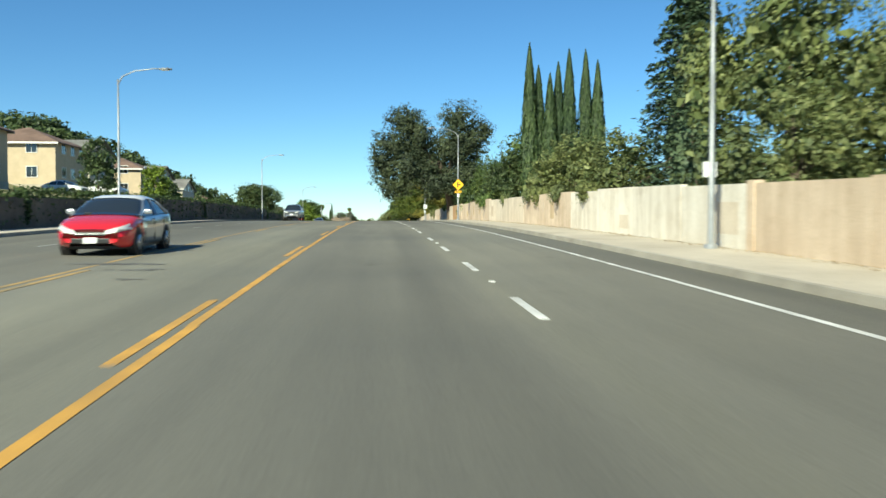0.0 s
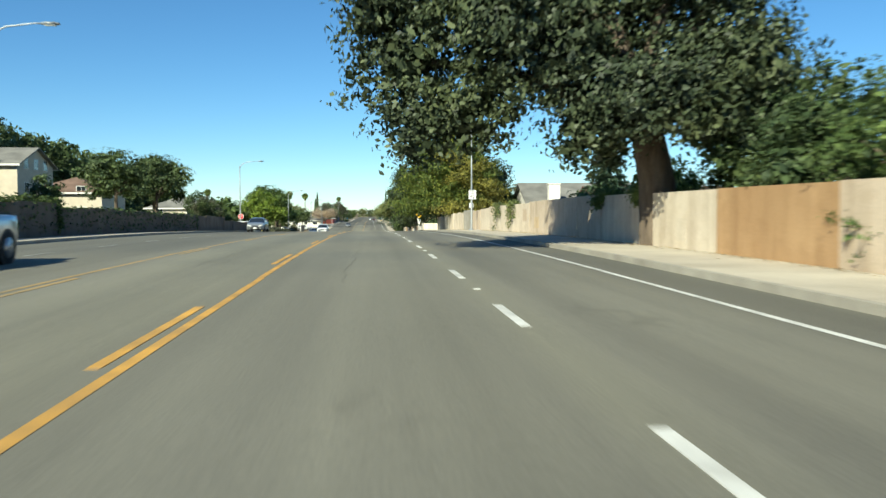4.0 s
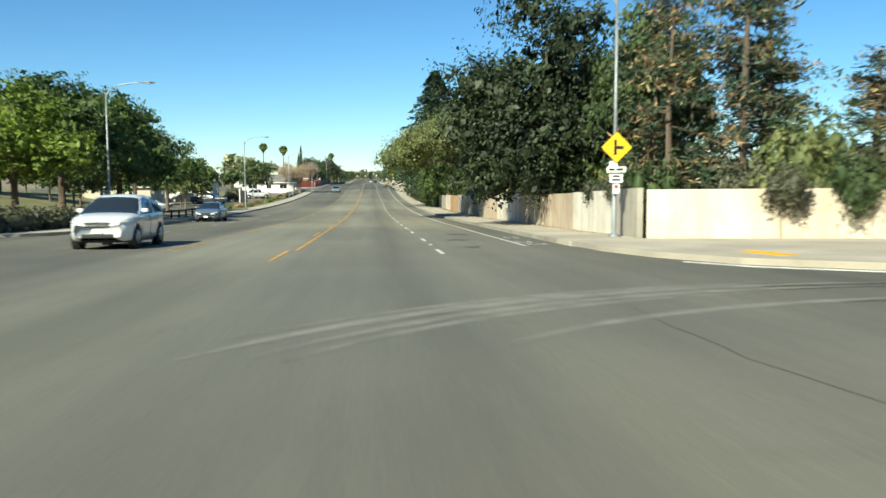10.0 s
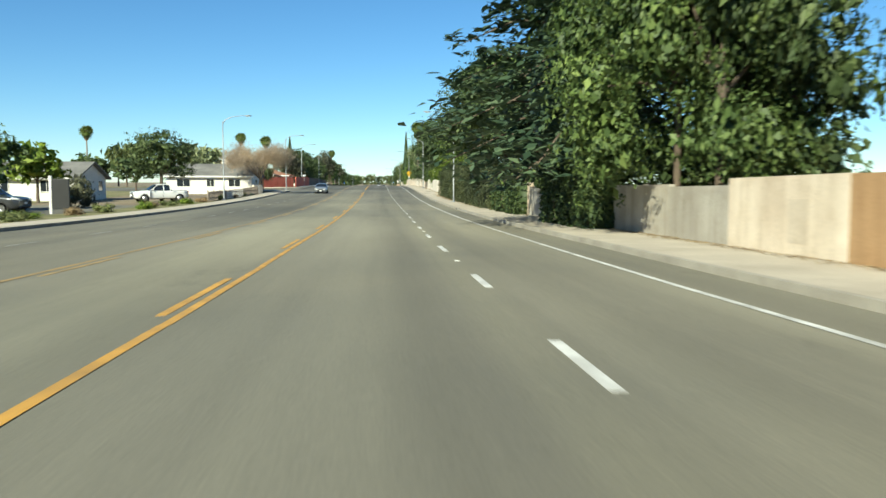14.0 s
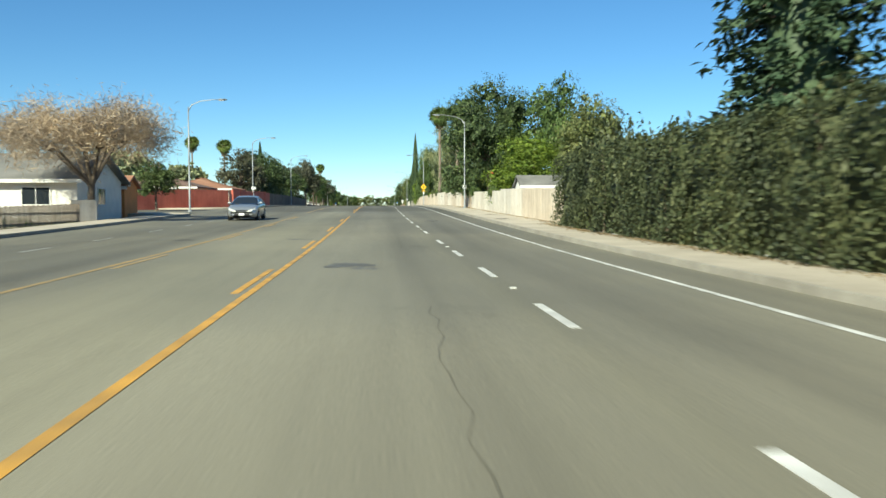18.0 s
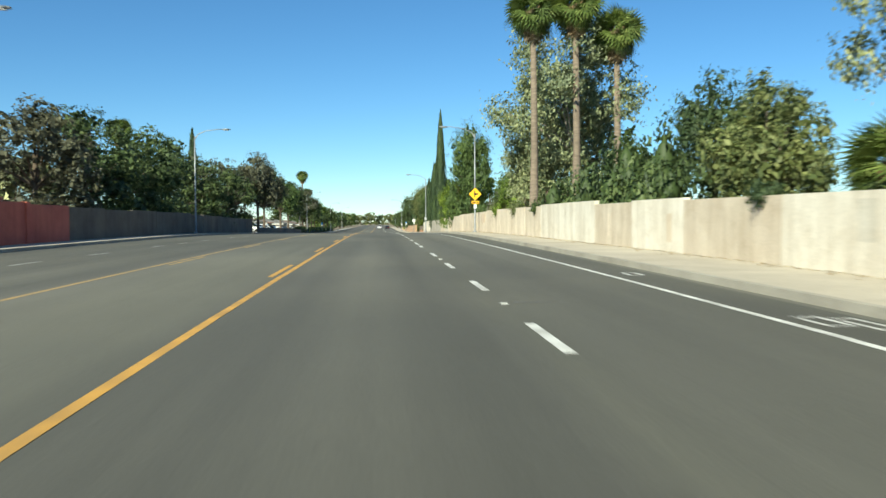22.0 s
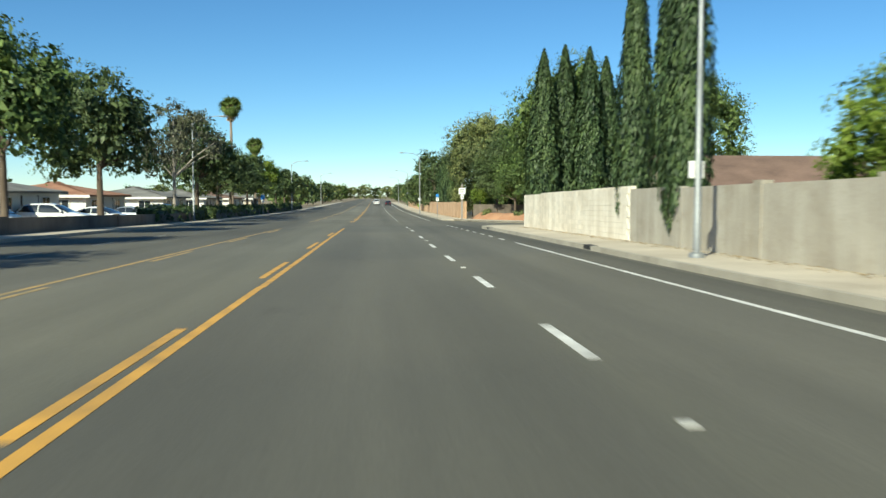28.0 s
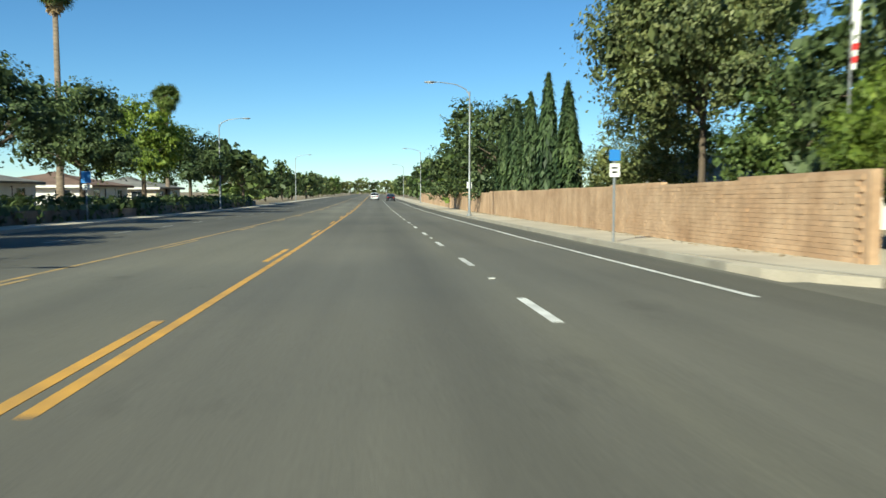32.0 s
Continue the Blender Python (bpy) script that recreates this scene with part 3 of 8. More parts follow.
def arc_band(cx, cy, r, a0, a1, w, n=22):
    v, f = [], []
    for k in range(n + 1):
        a = radians(a0 + (a1 - a0) * k / n)
        ww = w * math.sin(math.pi * (k + 0.6) / (n + 1.2)) * (1 + 0.25 * math.sin(k * 2.3))
        for q in (r - ww / 2, r + ww / 2):
            x, y = cx + q * math.cos(a), cy + q * math.sin(a)
            v.append((x, y, Z(y) + 0.004))
    for k in range(n):
        f.append((2 * k, 2 * k + 1, 2 * k + 3, 2 * k + 2))
    return v, f


for cx, cy, r, a0, a1, w in ((8.2, 198.6, 11.05, 84, 152, 0.42), (8.2, 198.6, 10.55, 90, 150, 0.32), (8.2, 198.6, 11.4, 96, 146, 0.2), (8.2, 198.6, 10.2, 104, 150, 0.22), (8.2, 198.6, 8.95, 78, 142, 0.26)):
    mark("dust_arc", mesh_of("dust_arc", *arc_band(cx, cy, r, a0, a1, w), DUST), "pale dust arc left by turning wheels", "dust arcs")

for cx, cy, r, a0, a1, w in ((-2.7, 605.3, 0.95, 100, 260, 0.16), (5.2, 599.6, 0.9, -60, 70, 0.14)):
    mark("tyre_mark", mesh_of("tyre_mark", *arc_band(cx, cy, r, a0, a1, w), TAR), "dark curved tyre mark on the asphalt", "tyre marks")
stop_v = [(8.05, 608.9, Z(608.9) + 0.006), (8.2, 608.2, Z(608.2) + 0.006), (9.3, 604.9, Z(604.9) + 0.006), (9.15, 605.6, Z(605.6) + 0.006)]
mark("edge_line", mesh_of("edge_line", stop_v, [(0, 1, 2, 3)], WHITE_LINE), "white painted line along the side-street kerb", "edge lines")
# patches, stains, covers


def blot(x, y, rx, ry, seed):
    """A ragged stain of many small overlapping spots."""
    r2 = random.Random(seed)
    data = []
    for i in range(22):
        cx, cy = x + r2.gauss(0, 0.42) * rx, y + r2.gauss(0, 0.42) * ry
        q = r2.uniform(0.1, 0.4) * (1.1 - 0.3 * i / 22)
        pts = []
        for k in range(11):
            a = 2 * math.pi * k / 11
            r = q * r2.uniform(0.6, 1.15)
            px, py = cx + math.cos(a) * rx * r, cy + math.sin(a) * ry * r * 1.3
            pts.append((px, py, Z(py) + 0.003 + 0.00008 * i))
        data.append((pts, [tuple(range(11))]))
    return joined(data)


for i, (x, y, rx, ry) in enumerate(((-5.5, 18, 0.9, 0.35), (-4.6, 16.5, 0.5, 0.2), (-4.2, 14.5, 0.25, 0.1), (-3.4, 39, 0.12, 0.1), (-5.2, 58, 0.8, 0.25), (-1.2, 191, 0.35, 0.3), (-0.9, 194, 0.3, 0.5), (3.2, 227, 0.5, 0.8), (-4, 283, 0.5, 0.35), (-3.0, 378, 0.5, 0.4), (-4.1, 420, 0.45, 0.5), (-1.6, 389, 0.3, 0.25), (2.2, 440, 0.35, 0.12), (-4.6, 461, 0.5, 0.4), (3.9, 520, 0.3, 0.1), (-3.9, 516, 0.5, 0.3), (-3.1, 611, 0.5, 0.3), (-0.6, 366, 0.6, 0.8), (3.0, 222, 0.4, 0.6), (-2.4, 512.2, 0.5, 0.14), (3.6, 232.5, 0.5, 1.2), (3.6, 70.0, 0.35, 1.4), (4.1, 66.5, 0.35, 1.2))):
    mark("oil_stain", mesh_of("oil_stain", *blot(x, y, rx, ry, i), TAR), "dark stain on the asphalt", "oil stains")


def outline_mark(x, y, w, l, t=0.07):
    """Hand-sprayed white outline on the asphalt."""
    rects = ((x, x + w, y, y + t), (x, x + w, y + l - t, y + l), (x, x + t, y + t, y + l * 0.8), (x + w - t, x + w, y + l * 0.1, y + l - t))
    return joined([([(a, c, Z(c) + 0.004), (b, c, Z(c) + 0.004), (b, d, Z(d) + 0.004), (a, d, Z(d) + 0.004)], [(0, 1, 2, 3)]) for a, b, c, d in rects])


for x, y, w, l in ((5.2, 228.0, 0.45, 1.5), (5.0, 224.6, 0.5, 1.1), (5.1, 223.2, 0.6, 0.8), (5.3, 445.2, 0.35, 0.8), (5.15, 437.0, 0.35, 0.9), (5.55, 436.6, 0.3, 1.1)):
    mark("utility_mark", mesh_of("utility_mark", *outline_mark(x, y, w, l), WHITE_LINE), "sprayed white outline beside the kerb", "utility marks")


def crack(x, y, length, across, seed):
    """A thin wandering tar-filled crack."""
    r2 = random.Random(seed)
    v, f = [], []
    n = max(4, int(length / 0.6))
    d = 0.0
    for k in range(n + 1):
        d = d * 0.85 + r2.uniform(-0.09, 0.09)
        w = r2.uniform(0.004, 0.011)
        if across:
            px, py = x + length * k / n, y + d
            v += [(px, py - w, Z(py - w) + 0.0032), (px, py + w, Z(py + w) + 0.0032)]
        else:
            px, py = x + d, y + length * k / n
            v += [(px + w, py, Z(py) + 0.0032), (px - w, py, Z(py) + 0.0032)]
    for k in range(n):
        f.append((2 * k, 2 * k + 2, 2 * k + 3, 2 * k + 1))
    return v, f


r3 = random.Random(91)
bits = []
for k in range(84):
    y = r3.uniform(2, 660)
    if k % 3:
        bits.append(crack(r3.choice((-3.9, 0.1, 3.4, 5.3, -11.6, -8.0)) + r3.uniform(-0.5, 0.5), y, r3.uniform(3, 16), False, k))
    else:
        bits.append(crack(r3.choice((-13, -5.7, -1.9, 1.0, 2.0)), y, r3.uniform(1.8, 4.5), True, k))
tagged(new("road_cracks", mesh_of("road_cracks", *joined(bits), ASPHALT_DARK)), "thin dark wandering cracks in the asphalt", "road marking", "", "stuff")
for x, y in ((3.05, 397.4), (7.1, 397), (7.76, 406.6), (3.2, 508.6)):
    h = 0.006 if x < 6 else 0.137
    c = [(x + 0.42 * math.cos(q), y + 0.42 * math.sin(q)) for q in [2 * math.pi * k / 20 for k in range(20)]]
    tagged(new("manhole_cover", slab("manhole_cover", c, h, IRON, 0.05)), "round dark iron manhole cover", "manhole cover", "manhole covers", "structure")
for x0, y, w in ((6.2, 340.5, 0.18), (6.2, 586, 0.2), (6.2, 563.5, 0.18)):
    tagged(new("storm_drain", box("storm_drain", x0 - 0.06, x0 + w, y, y + 0.8, Z(y) + 0.02, Z(y) + 0.142, IRON)), "dark storm drain opening in the kerb", "drain", "storm drains", "structure")
structure("road_patch", strip("road_patch", KERB_L + 0.2, KERB_R - 0.2, 421, 1200, 0.002, ASPHALT_DARK, 0, 5), "newer, darker asphalt layer", "road")

# ---- boundary walls on the right ----
WALL_RUN = [(-40, 20, "tan", 1.8), (20, 39.3, "white", 1.82), (39.3, 52, "tan", 1.86), (52, 64, "cream", 1.8), (64, 68.3, "cream", 1.84), (68.3, 82, "tan", 1.86), (82, 95.2, "tan", 1.8), (95.2, 101, "peach", 1.82), (101, 112, "cream", 1.8), (112, 127, "tan", 1.85), (127, 148.3, "cream", 1.88), (148.3, 153.7, "tan", 1.8), (153.7, 160.6, "grey", 1.86), (160.6, 175.5, "cream", 1.82), (175.5, 181, "white", 1.82), (181, 192.0, "grey", 1.84), (224.5, 227.5, "grey", 1.85), (227.5, 233.6, "white", 1.82), (233.6, 240.1, "tan", 1.72), (240.1, 247, "cream", 1.75), (247, 256, "white", 1.9), (256, 263, "tan", 1.85), (263, 272, "grey", 1.8), (272, 280.8, "tan", 1.85), (280.8, 283.4, "grey", 1.9), (283.4, 291.5, "peach", 1.8), (291.5, 297, "cream", 1.78), (297, 306, "grey", 1.7), (306, 325, "grey", 1.75), (325, 343, "tan", 2.0), (343, 389, "tan", 1.8), (389, 401, "cream", 1.88), (401, 410.5, "white", 1.86), (410.5, 417.5, "white", 1.8), (417.5, 430, "white", 1.75), (430, 440, "tan", 1.75), (440, 446, "white", 1.75), (446, 452, "cream", 1.75), (452, 457, "white", 1.78), (457, 462, "cream", 1.75), (462, 473, "white", 1.9), (473, 482, "cream", 1.8), (482, 500, "cream", 1.82), (500, 521, "cream", 1.8), (521, 530, "cream", 1.85), (530, 536, "white", 1.82), (536, 543, "cream", 1.8), (543, 567, "grey", 1.85), (567, 587.4, "white", 1.95)]


def wall_shift(y):
    """The wall draws nearer to the kerb further along."""
    t = min(1, max(0, (y - 440) / 70))
    return -0.6 * t * t * (3 - 2 * t)


def wall_panel(x, y0, y1, h, mat, thick=0.2):
    n = max(1, round((y1 - y0) / 3))
    v, f = [], []
    for k in range(n + 1):
        y = y0 + (y1 - y0) * k / n
        w = x + (wall_shift(y) if x > 0 else 0)
        v += [(w, y, Z(y) - 0.2), (w, y, Z(y) + h), (w + thick, y, Z(y) + h), (w + thick, y, Z(y) - 0.2)]
    for k in range(n):
        a = 4 * k
        f += [(a + 1, a, a + 4, a + 5), (a + 2, a + 1, a + 5, a + 6), (a + 3, a + 2, a + 6, a + 7)]
    f += [(0, 1, 2, 3), (4 * n + 3, 4 * n + 2, 4 * n + 1, 4 * n)]
    return mesh_of("panel", v, f, mat)


OVERPAINT = {"tan": ("tan", "cream", "sand"), "cream": ("tan", "cream", "cream"), "white": ("cream", "white", "white")}


def boundary_wall(name, run, x, label, post_every=True, seed=1):
    r2 = random.Random(seed)
    root = tagged(new(name), label, "wall", "", "structure")
    for y0, y1, c, h in run:
        n = max(1, round((y1 - y0) / 5.2))
        for k in range(n):
            a, b = y0 + (y1 - y0) * k / n, y0 + (y1 - y0) * (k + 1) / n
            face = x + r2.uniform(-0.015, 0.015)
            part("panel", wall_panel(face, a, b - 0.012, h + r2.uniform(-0.05, 0.05), WALLS[c]), root)
            if post_every and r2.random() < 0.16:
                w = x + (wall_shift(b) if x > 0 else 0)
                v, f = box_data(w - 0.03, w + 0.25, b - 0.2, b + 0.2, Z(b) - 0.2, Z(b) + h + 0.05)
                part("pilaster", mesh_of("pilaster", v, f, WALLS[c]), root)
            if c in OVERPAINT and r2.random() < 0.5:
                p, z, tall = r2.uniform(a + 0.4, b - 2.0), r2.uniform(0.35, 0.8), r2.uniform(0.45, 0.95)
                q = p + r2.uniform(0.6, 1.5)
                w = face + wall_shift(p) - 0.004
                v = [(w, p, Z(p) + z), (w, q, Z(q) + z), (w, q, Z(q) + z + tall), (w, p, Z(p) + z + tall)]
                part("paint_patch", mesh_of("paint_patch", v + [(u + 0.03, e, g) for u, e, g in v], [(3, 2, 1, 0), (0, 1, 5, 4), (1, 2, 6, 5), (2, 3, 7, 6), (3, 0, 4, 7)], WALLS[r2.choice(OVERPAINT[c])]), root, "rectangle of mismatched wall paint")
    return root


boundary_wall("wall_east_first", [w for w in WALL_RUN if w[1] < 200], WALL_X, "cream and tan stucco garden walls in patched sections along the pavement", True, 3)
boundary_wall("wall_east_second", [w for w in WALL_RUN if w[0] > 200], WALL_X, "cream, tan and white garden walls in patched sections along the pavement", True, 4)


def skew_wall(name, p, q, h, mat, label, pieces=4, thick=0.2):
    """A straight wall between two plan points."""
    root = tagged(new(name), label, "wall", "", "structure")
    d = Vector((q[0] - p[0], q[1] - p[1]))
    n = Vector((-d.y, d.x)).normalized() * thick
    for k in range(pieces):
        a = Vector(p) + d * (k / pieces)
        b = Vector(p) + d * ((k + 1) / pieces - 0.002)
        v = []
        for c in (a, b):
            v += [(c.x, c.y, Z(c.y) - 0.2), (c.x, c.y, Z(c.y) + h), (c.x + n.x, c.y + n.y, Z(c.y) + h), (c.x + n.x, c.y + n.y, Z(c.y) - 0.2)]
        part("panel", mesh_of("panel", v, [(0, 1, 2, 3), (7, 6, 5, 4), (1, 0, 4, 5), (2, 1, 5, 6), (3, 2, 6, 7)], mat), root)
    return root


skew_wall("wall_side_street", (30.0, 219.6), (9.2, 224.3), 1.75, WALLS["cream"], "pale stucco wall along the side street", 5)
skew_wall("wall_side_street_near", (30.0, 192.2), (9.25, 192.2), 1.8, WALLS["grey"], "grey block wall along the side street", 5)
skew_wall("wall_side_street_second", (8.62, 587.7), (30.0, 592.0), 1.9, WALLS["white"], "pale block wall along the side street", 5)
boundary_wall("wall_brown_brick", [(620.4, 700, "brown", 1.75), (700, 760, "brown", 1.7)], WALL_X, "rough brown brick wall along the pavement", True, 6)
# the dark material puts the deep shade under the trees into this wall's colour
skew_wall("wall_brown_corner", (9.3, 620.6), (19.5, 615.0), 1.5, WALLS["dark"], "wall behind the bank of earth, coloured dark for the shade under the trees", 3)

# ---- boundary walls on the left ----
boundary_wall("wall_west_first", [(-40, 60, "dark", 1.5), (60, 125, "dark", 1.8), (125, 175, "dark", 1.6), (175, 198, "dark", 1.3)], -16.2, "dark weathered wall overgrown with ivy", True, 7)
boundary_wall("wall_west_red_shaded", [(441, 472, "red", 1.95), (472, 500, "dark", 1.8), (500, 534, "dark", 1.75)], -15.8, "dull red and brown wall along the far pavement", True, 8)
skew_wall("wall_red_painted", (-27.5, 424.8), (-16.0, 440.5), 1.95, WALLS["red"], "red painted masonry wall facing the side street", 4)
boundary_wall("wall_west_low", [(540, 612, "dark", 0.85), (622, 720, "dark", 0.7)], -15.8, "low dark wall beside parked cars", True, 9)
# ---- plants ----


def leaf_cloud(name, centres, dirs, size, mat, rng, flat=0.55, long=1.0, core=None, up=0.0):
    """Many small pointed leaves at the given places, turned roughly along dirs."""
    n = len(centres)
    r = rng.normal(size=(n, 3))
    nrm = dirs * flat + r / np.linalg.norm(r, axis=1)[:, None] * (1 - flat)
    nrm /= np.linalg.norm(nrm, axis=1)[:, None]
    h = rng.normal(size=(n, 3))
    u = np.cross(nrm, h)
    if up:
        u = u * (1 - up) + np.array([0, 0, up * 2.0])
        u -= nrm * (u * nrm).sum(1)[:, None]
    u /= np.linalg.norm(u, axis=1)[:, None]
    w = np.cross(nrm, u)
    s = (size * rng.uniform(0.55, 1.35, n))[:, None]
    bend = nrm * s * 0.25
    quads = np.stack([centres - u * s * long, centres - w * s * 0.55 + bend, centres + u * s * long, centres + w * s * 0.55 + bend], 1).reshape(-1, 3)
    me = bpy.data.meshes.new(name)
    v, f = quads, np.arange(4 * n)
    if core is not None:
        cv, cf = core
        v = np.concatenate([quads, np.array(cv)])
    me.vertices.add(len(v))
    me.vertices.foreach_set("co", v.astype(np.float32).ravel())
    loops = list(f)
    sizes = [4] * n
    if core is not None:
        for q in cf:
            loops += [i + 4 * n for i in q]
            sizes.append(len(q))
    me.loops.add(len(loops))
    me.loops.foreach_set("vertex_index", np.array(loops, dtype=np.int32))
    me.polygons.add(len(sizes))
    st = np.concatenate([[0], np.cumsum(sizes)[:-1]])
    me.polygons.foreach_set("loop_start", st.astype(np.int32))
    me.materials.append(mat)
    me.update(calc_edges=True)
    me.validate()
    return me


def ball_data(c, r, seed=0, n=8):
    """A lumpy closed ball."""
    v, f = [(c[0], c[1], c[2] - r[2])], []
    for i in range(1, n // 2 + 1):
        a = math.pi * i / (n // 2 + 1)
        for k in range(n):
            b = 2 * math.pi * k / n + 0.3 * i
            q = 0.85 + 0.3 * noise.noise(Vector((c[0] + 2 * math.sin(b), c[1] + 2 * math.cos(b), i + seed)))
            v.append((c[0] + r[0] * q * math.sin(a) * math.cos(b), c[1] + r[1] * q * math.sin(a) * math.sin(b), c[2] - r[2] * q * math.cos(a)))
    v.append((c[0], c[1], c[2] + r[2]))
    m = n // 2
    for k in range(n):
        k2 = (k + 1) % n
        f.append((0, 1 + k2, 1 + k))
        for i in range(m - 1):
            f.append((1 + i * n + k, 1 + i * n + k2, 1 + (i + 1) * n + k2, 1 + (i + 1) * n + k))
        f.append((1 + (m - 1) * n + k, 1 + (m - 1) * n + k2, len(v) - 1))
    return v, f


def blob_points(blobs, n, rng, inner=0.62, clump=16, spread=0.3):
    """Leaves gathered in small sprays in the outer shells of ellipsoids, with lumps and gaps."""
    b = np.array(blobs, float)
    w = b[:, 3] * b[:, 5]
    m = max(1, n // clump)
    pick = rng.choice(len(b), m, p=w / w.sum())
    d = rng.normal(size=(m, 3))
    d /= np.linalg.norm(d, axis=1)[:, None]
    lump = 1 + 0.2 * np.sin(d[:, 0] * 7 + pick) * np.cos(d[:, 1] * 6 + pick * 2) + 0.12 * np.sin(d[:, 2] * 11 + pick)
    rad = (inner + (1 - inner) * rng.uniform(0, 1, m) ** 0.6) * lump
    c = b[pick, :3] + d * b[pick, 3:6] * rad[:, None]
    k = rng.integers(0, m, n)
    off = rng.normal(size=(n, 3)) * np.array([spread, spread, spread * 0.6]) * rng.uniform(0.5, 1.25, m)[k][:, None]
    return c[k] + off, d[k] + np.array([0, 0, 0.35])


def filled(blobs, p, d, n, size, rng, coarse=2.3):
    """Adds coarser sprays deep inside the crown, which close it against the sky."""
    q, e = blob_points([(*b[:3], b[3] * 0.72, b[4] * 0.72, b[5] * 0.72) for b in blobs], n, rng, 0.1, 6, size * 2.5)
    return np.concatenate([p, q]), np.concatenate([d, e]), np.concatenate([np.full(len(p), size), np.full(n, size * coarse)])


def broad_blobs(r, z0, z1, lobes, rng, squash=1.0):
    """Lobes of a broad crown between heights z0 and z1."""
    mid, hz = (z0 + z1) / 2, (z1 - z0) / 2
    out = [(0, 0, mid, r * 0.55, r * 0.55, hz * 0.7)]
    for k in range(lobes):
        a = 2 * math.pi * (k + rng.uniform(-0.3, 0.3)) / lobes
        t = rng.uniform(-0.75, 0.8)
        ring = r * (0.66 if t < 0.2 else 0.66 * (1 - 0.6 * (t - 0.2))) * rng.uniform(0.75, 1.1)
        s = r * rng.uniform(0.24, 0.44)
        out.append((math.cos(a) * ring, math.sin(a) * ring * squash, mid + t * hz * 0.72, s, s, min(s * 0.85, hz * 0.5)))
    out.append((rng.uniform(-0.2, 0.2) * r, 0, z1 - hz * 0.3, r * 0.42, r * 0.42, hz * 0.32))
    if z0 < 1.6:
        for k in range(8):
            a = 2 * math.pi * (k + rng.uniform(-0.3, 0.3)) / 8
            s = r * rng.uniform(0.26, 0.36)
            out.append((math.cos(a) * r * 0.62, math.sin(a) * r * 0.62, z0 + s * rng.uniform(0.5, 0.9), s, s, s * 0.8))
    return out


def limbs_data(blobs, height, base_r, lean=(0, 0), rng=None, fork=0.45):
    fz = height * fork
    top = (lean[0], lean[1], height * 0.8)
    data = [tube_data([(0, 0, -0.3), (lean[0] * 0.15, lean[1] * 0.15, fz * 0.5), (lean[0] * 0.4, lean[1] * 0.4, fz), top], [base_r * 1.25, base_r, base_r * 0.8, base_r * 0.2], 8)]
    for b in blobs[1:9]:
        p = (lean[0] * 0.35, lean[1] * 0.35, fz * 0.9)
        m = ((p[0] + b[0]) / 2, (p[1] + b[1]) / 2, (p[2] + b[2]) / 2 + 0.2)
        data.append(tube_data([p, m, b[:3]], [base_r * 0.5, base_r * 0.32, base_r * 0.1], 6))
    return joined(data)


def tree_proto(kind, height, r, z0, seed, n=9000, size=0.2, lobes=15, base_r=None, fork=0.4, airy=False):
    """Crown and trunk meshes of one broad-leaved tree."""
    rng = np.random.default_rng(seed)
    blobs = broad_blobs(r, z0, height, lobes, rng)
    if airy:
        blobs = [(b[0] * 1.1, b[1] * 1.1, b[2], b[3] * 0.72, b[4] * 0.72, b[5] * 0.72) for b in blobs]
    p, d = blob_points(blobs, n, rng, 0.3 if airy else 0.55, 22 if airy else 18, 0.25 if airy else 0.27)
    if not airy:
        p, d, size = filled(blobs, p, d, n // 3, size, rng)
    crown = leaf_cloud("crown", p, d, size, LEAF[kind], rng)
    v, f = limbs_data(blobs, height, base_r or 0.05 + height * (0.012 if airy else 0.018), rng=rng, fork=fork)
    return mesh_of("trunk", v, f, PALE_BARK if airy else BARK, True), crown


def plant(name, meshes, x, y, label, category="tree", rz=0, s=(1, 1, 1), group="", dz=0.0):
    root = thing(name, label, category, pose(x, y, Z(y) + rise(x, y) + dz, 0, 0, rz) @ Matrix.Diagonal((*s, 1)), group)
    for nm, me in meshes:
        part(nm, me, root)
    return root


PROTO = {}


def tree(kind, x, y, h, r, label="", z0f=0.28, variant=0, airy=False, fine=False):
    """A broad-leaved tree h high with crown radius r; finer foliage where the road passes close by."""
    if fine:
        lod, n, size = 4, 24000, 0.082
    elif 6 < x < 32 and 0 < y < 650:
        lod, n, size = (0, 9500, 0.115) if r < 5.7 else (3, 20000, 0.088)
    elif -26 < x < 40 and y < 700:
        lod, n, size = 1, 8500, 0.118
    elif -70 < x < 0 and 80 < y < 360:
        lod, n, size = 5, 3400, 0.19
    else:
        lod, n, size = 2, 1000, 0.36
    key = (kind, variant % (4 if lod == 0 else 2 if lod > 2 else 3), lod, round(z0f / 0.12), airy)
    if key not in PROTO:
        PROTO[key] = tree_proto(kind, 10.0, 5.0, 10 * z0f, (variant % 4) * 7 + lod + 3, n, size, 16 + 2 * (variant % 3), base_r=0.13 if lod > 2 else None, airy=airy)
    t, c = PROTO[key]
    rz = (x * 37 + y * 61) % 360
    return plant("tree", (("trunk", t), ("crown", c)), x, y, label or "leafy green street tree with a rounded crown", "tree", rz, (r / 5, r / 5, h / 10))


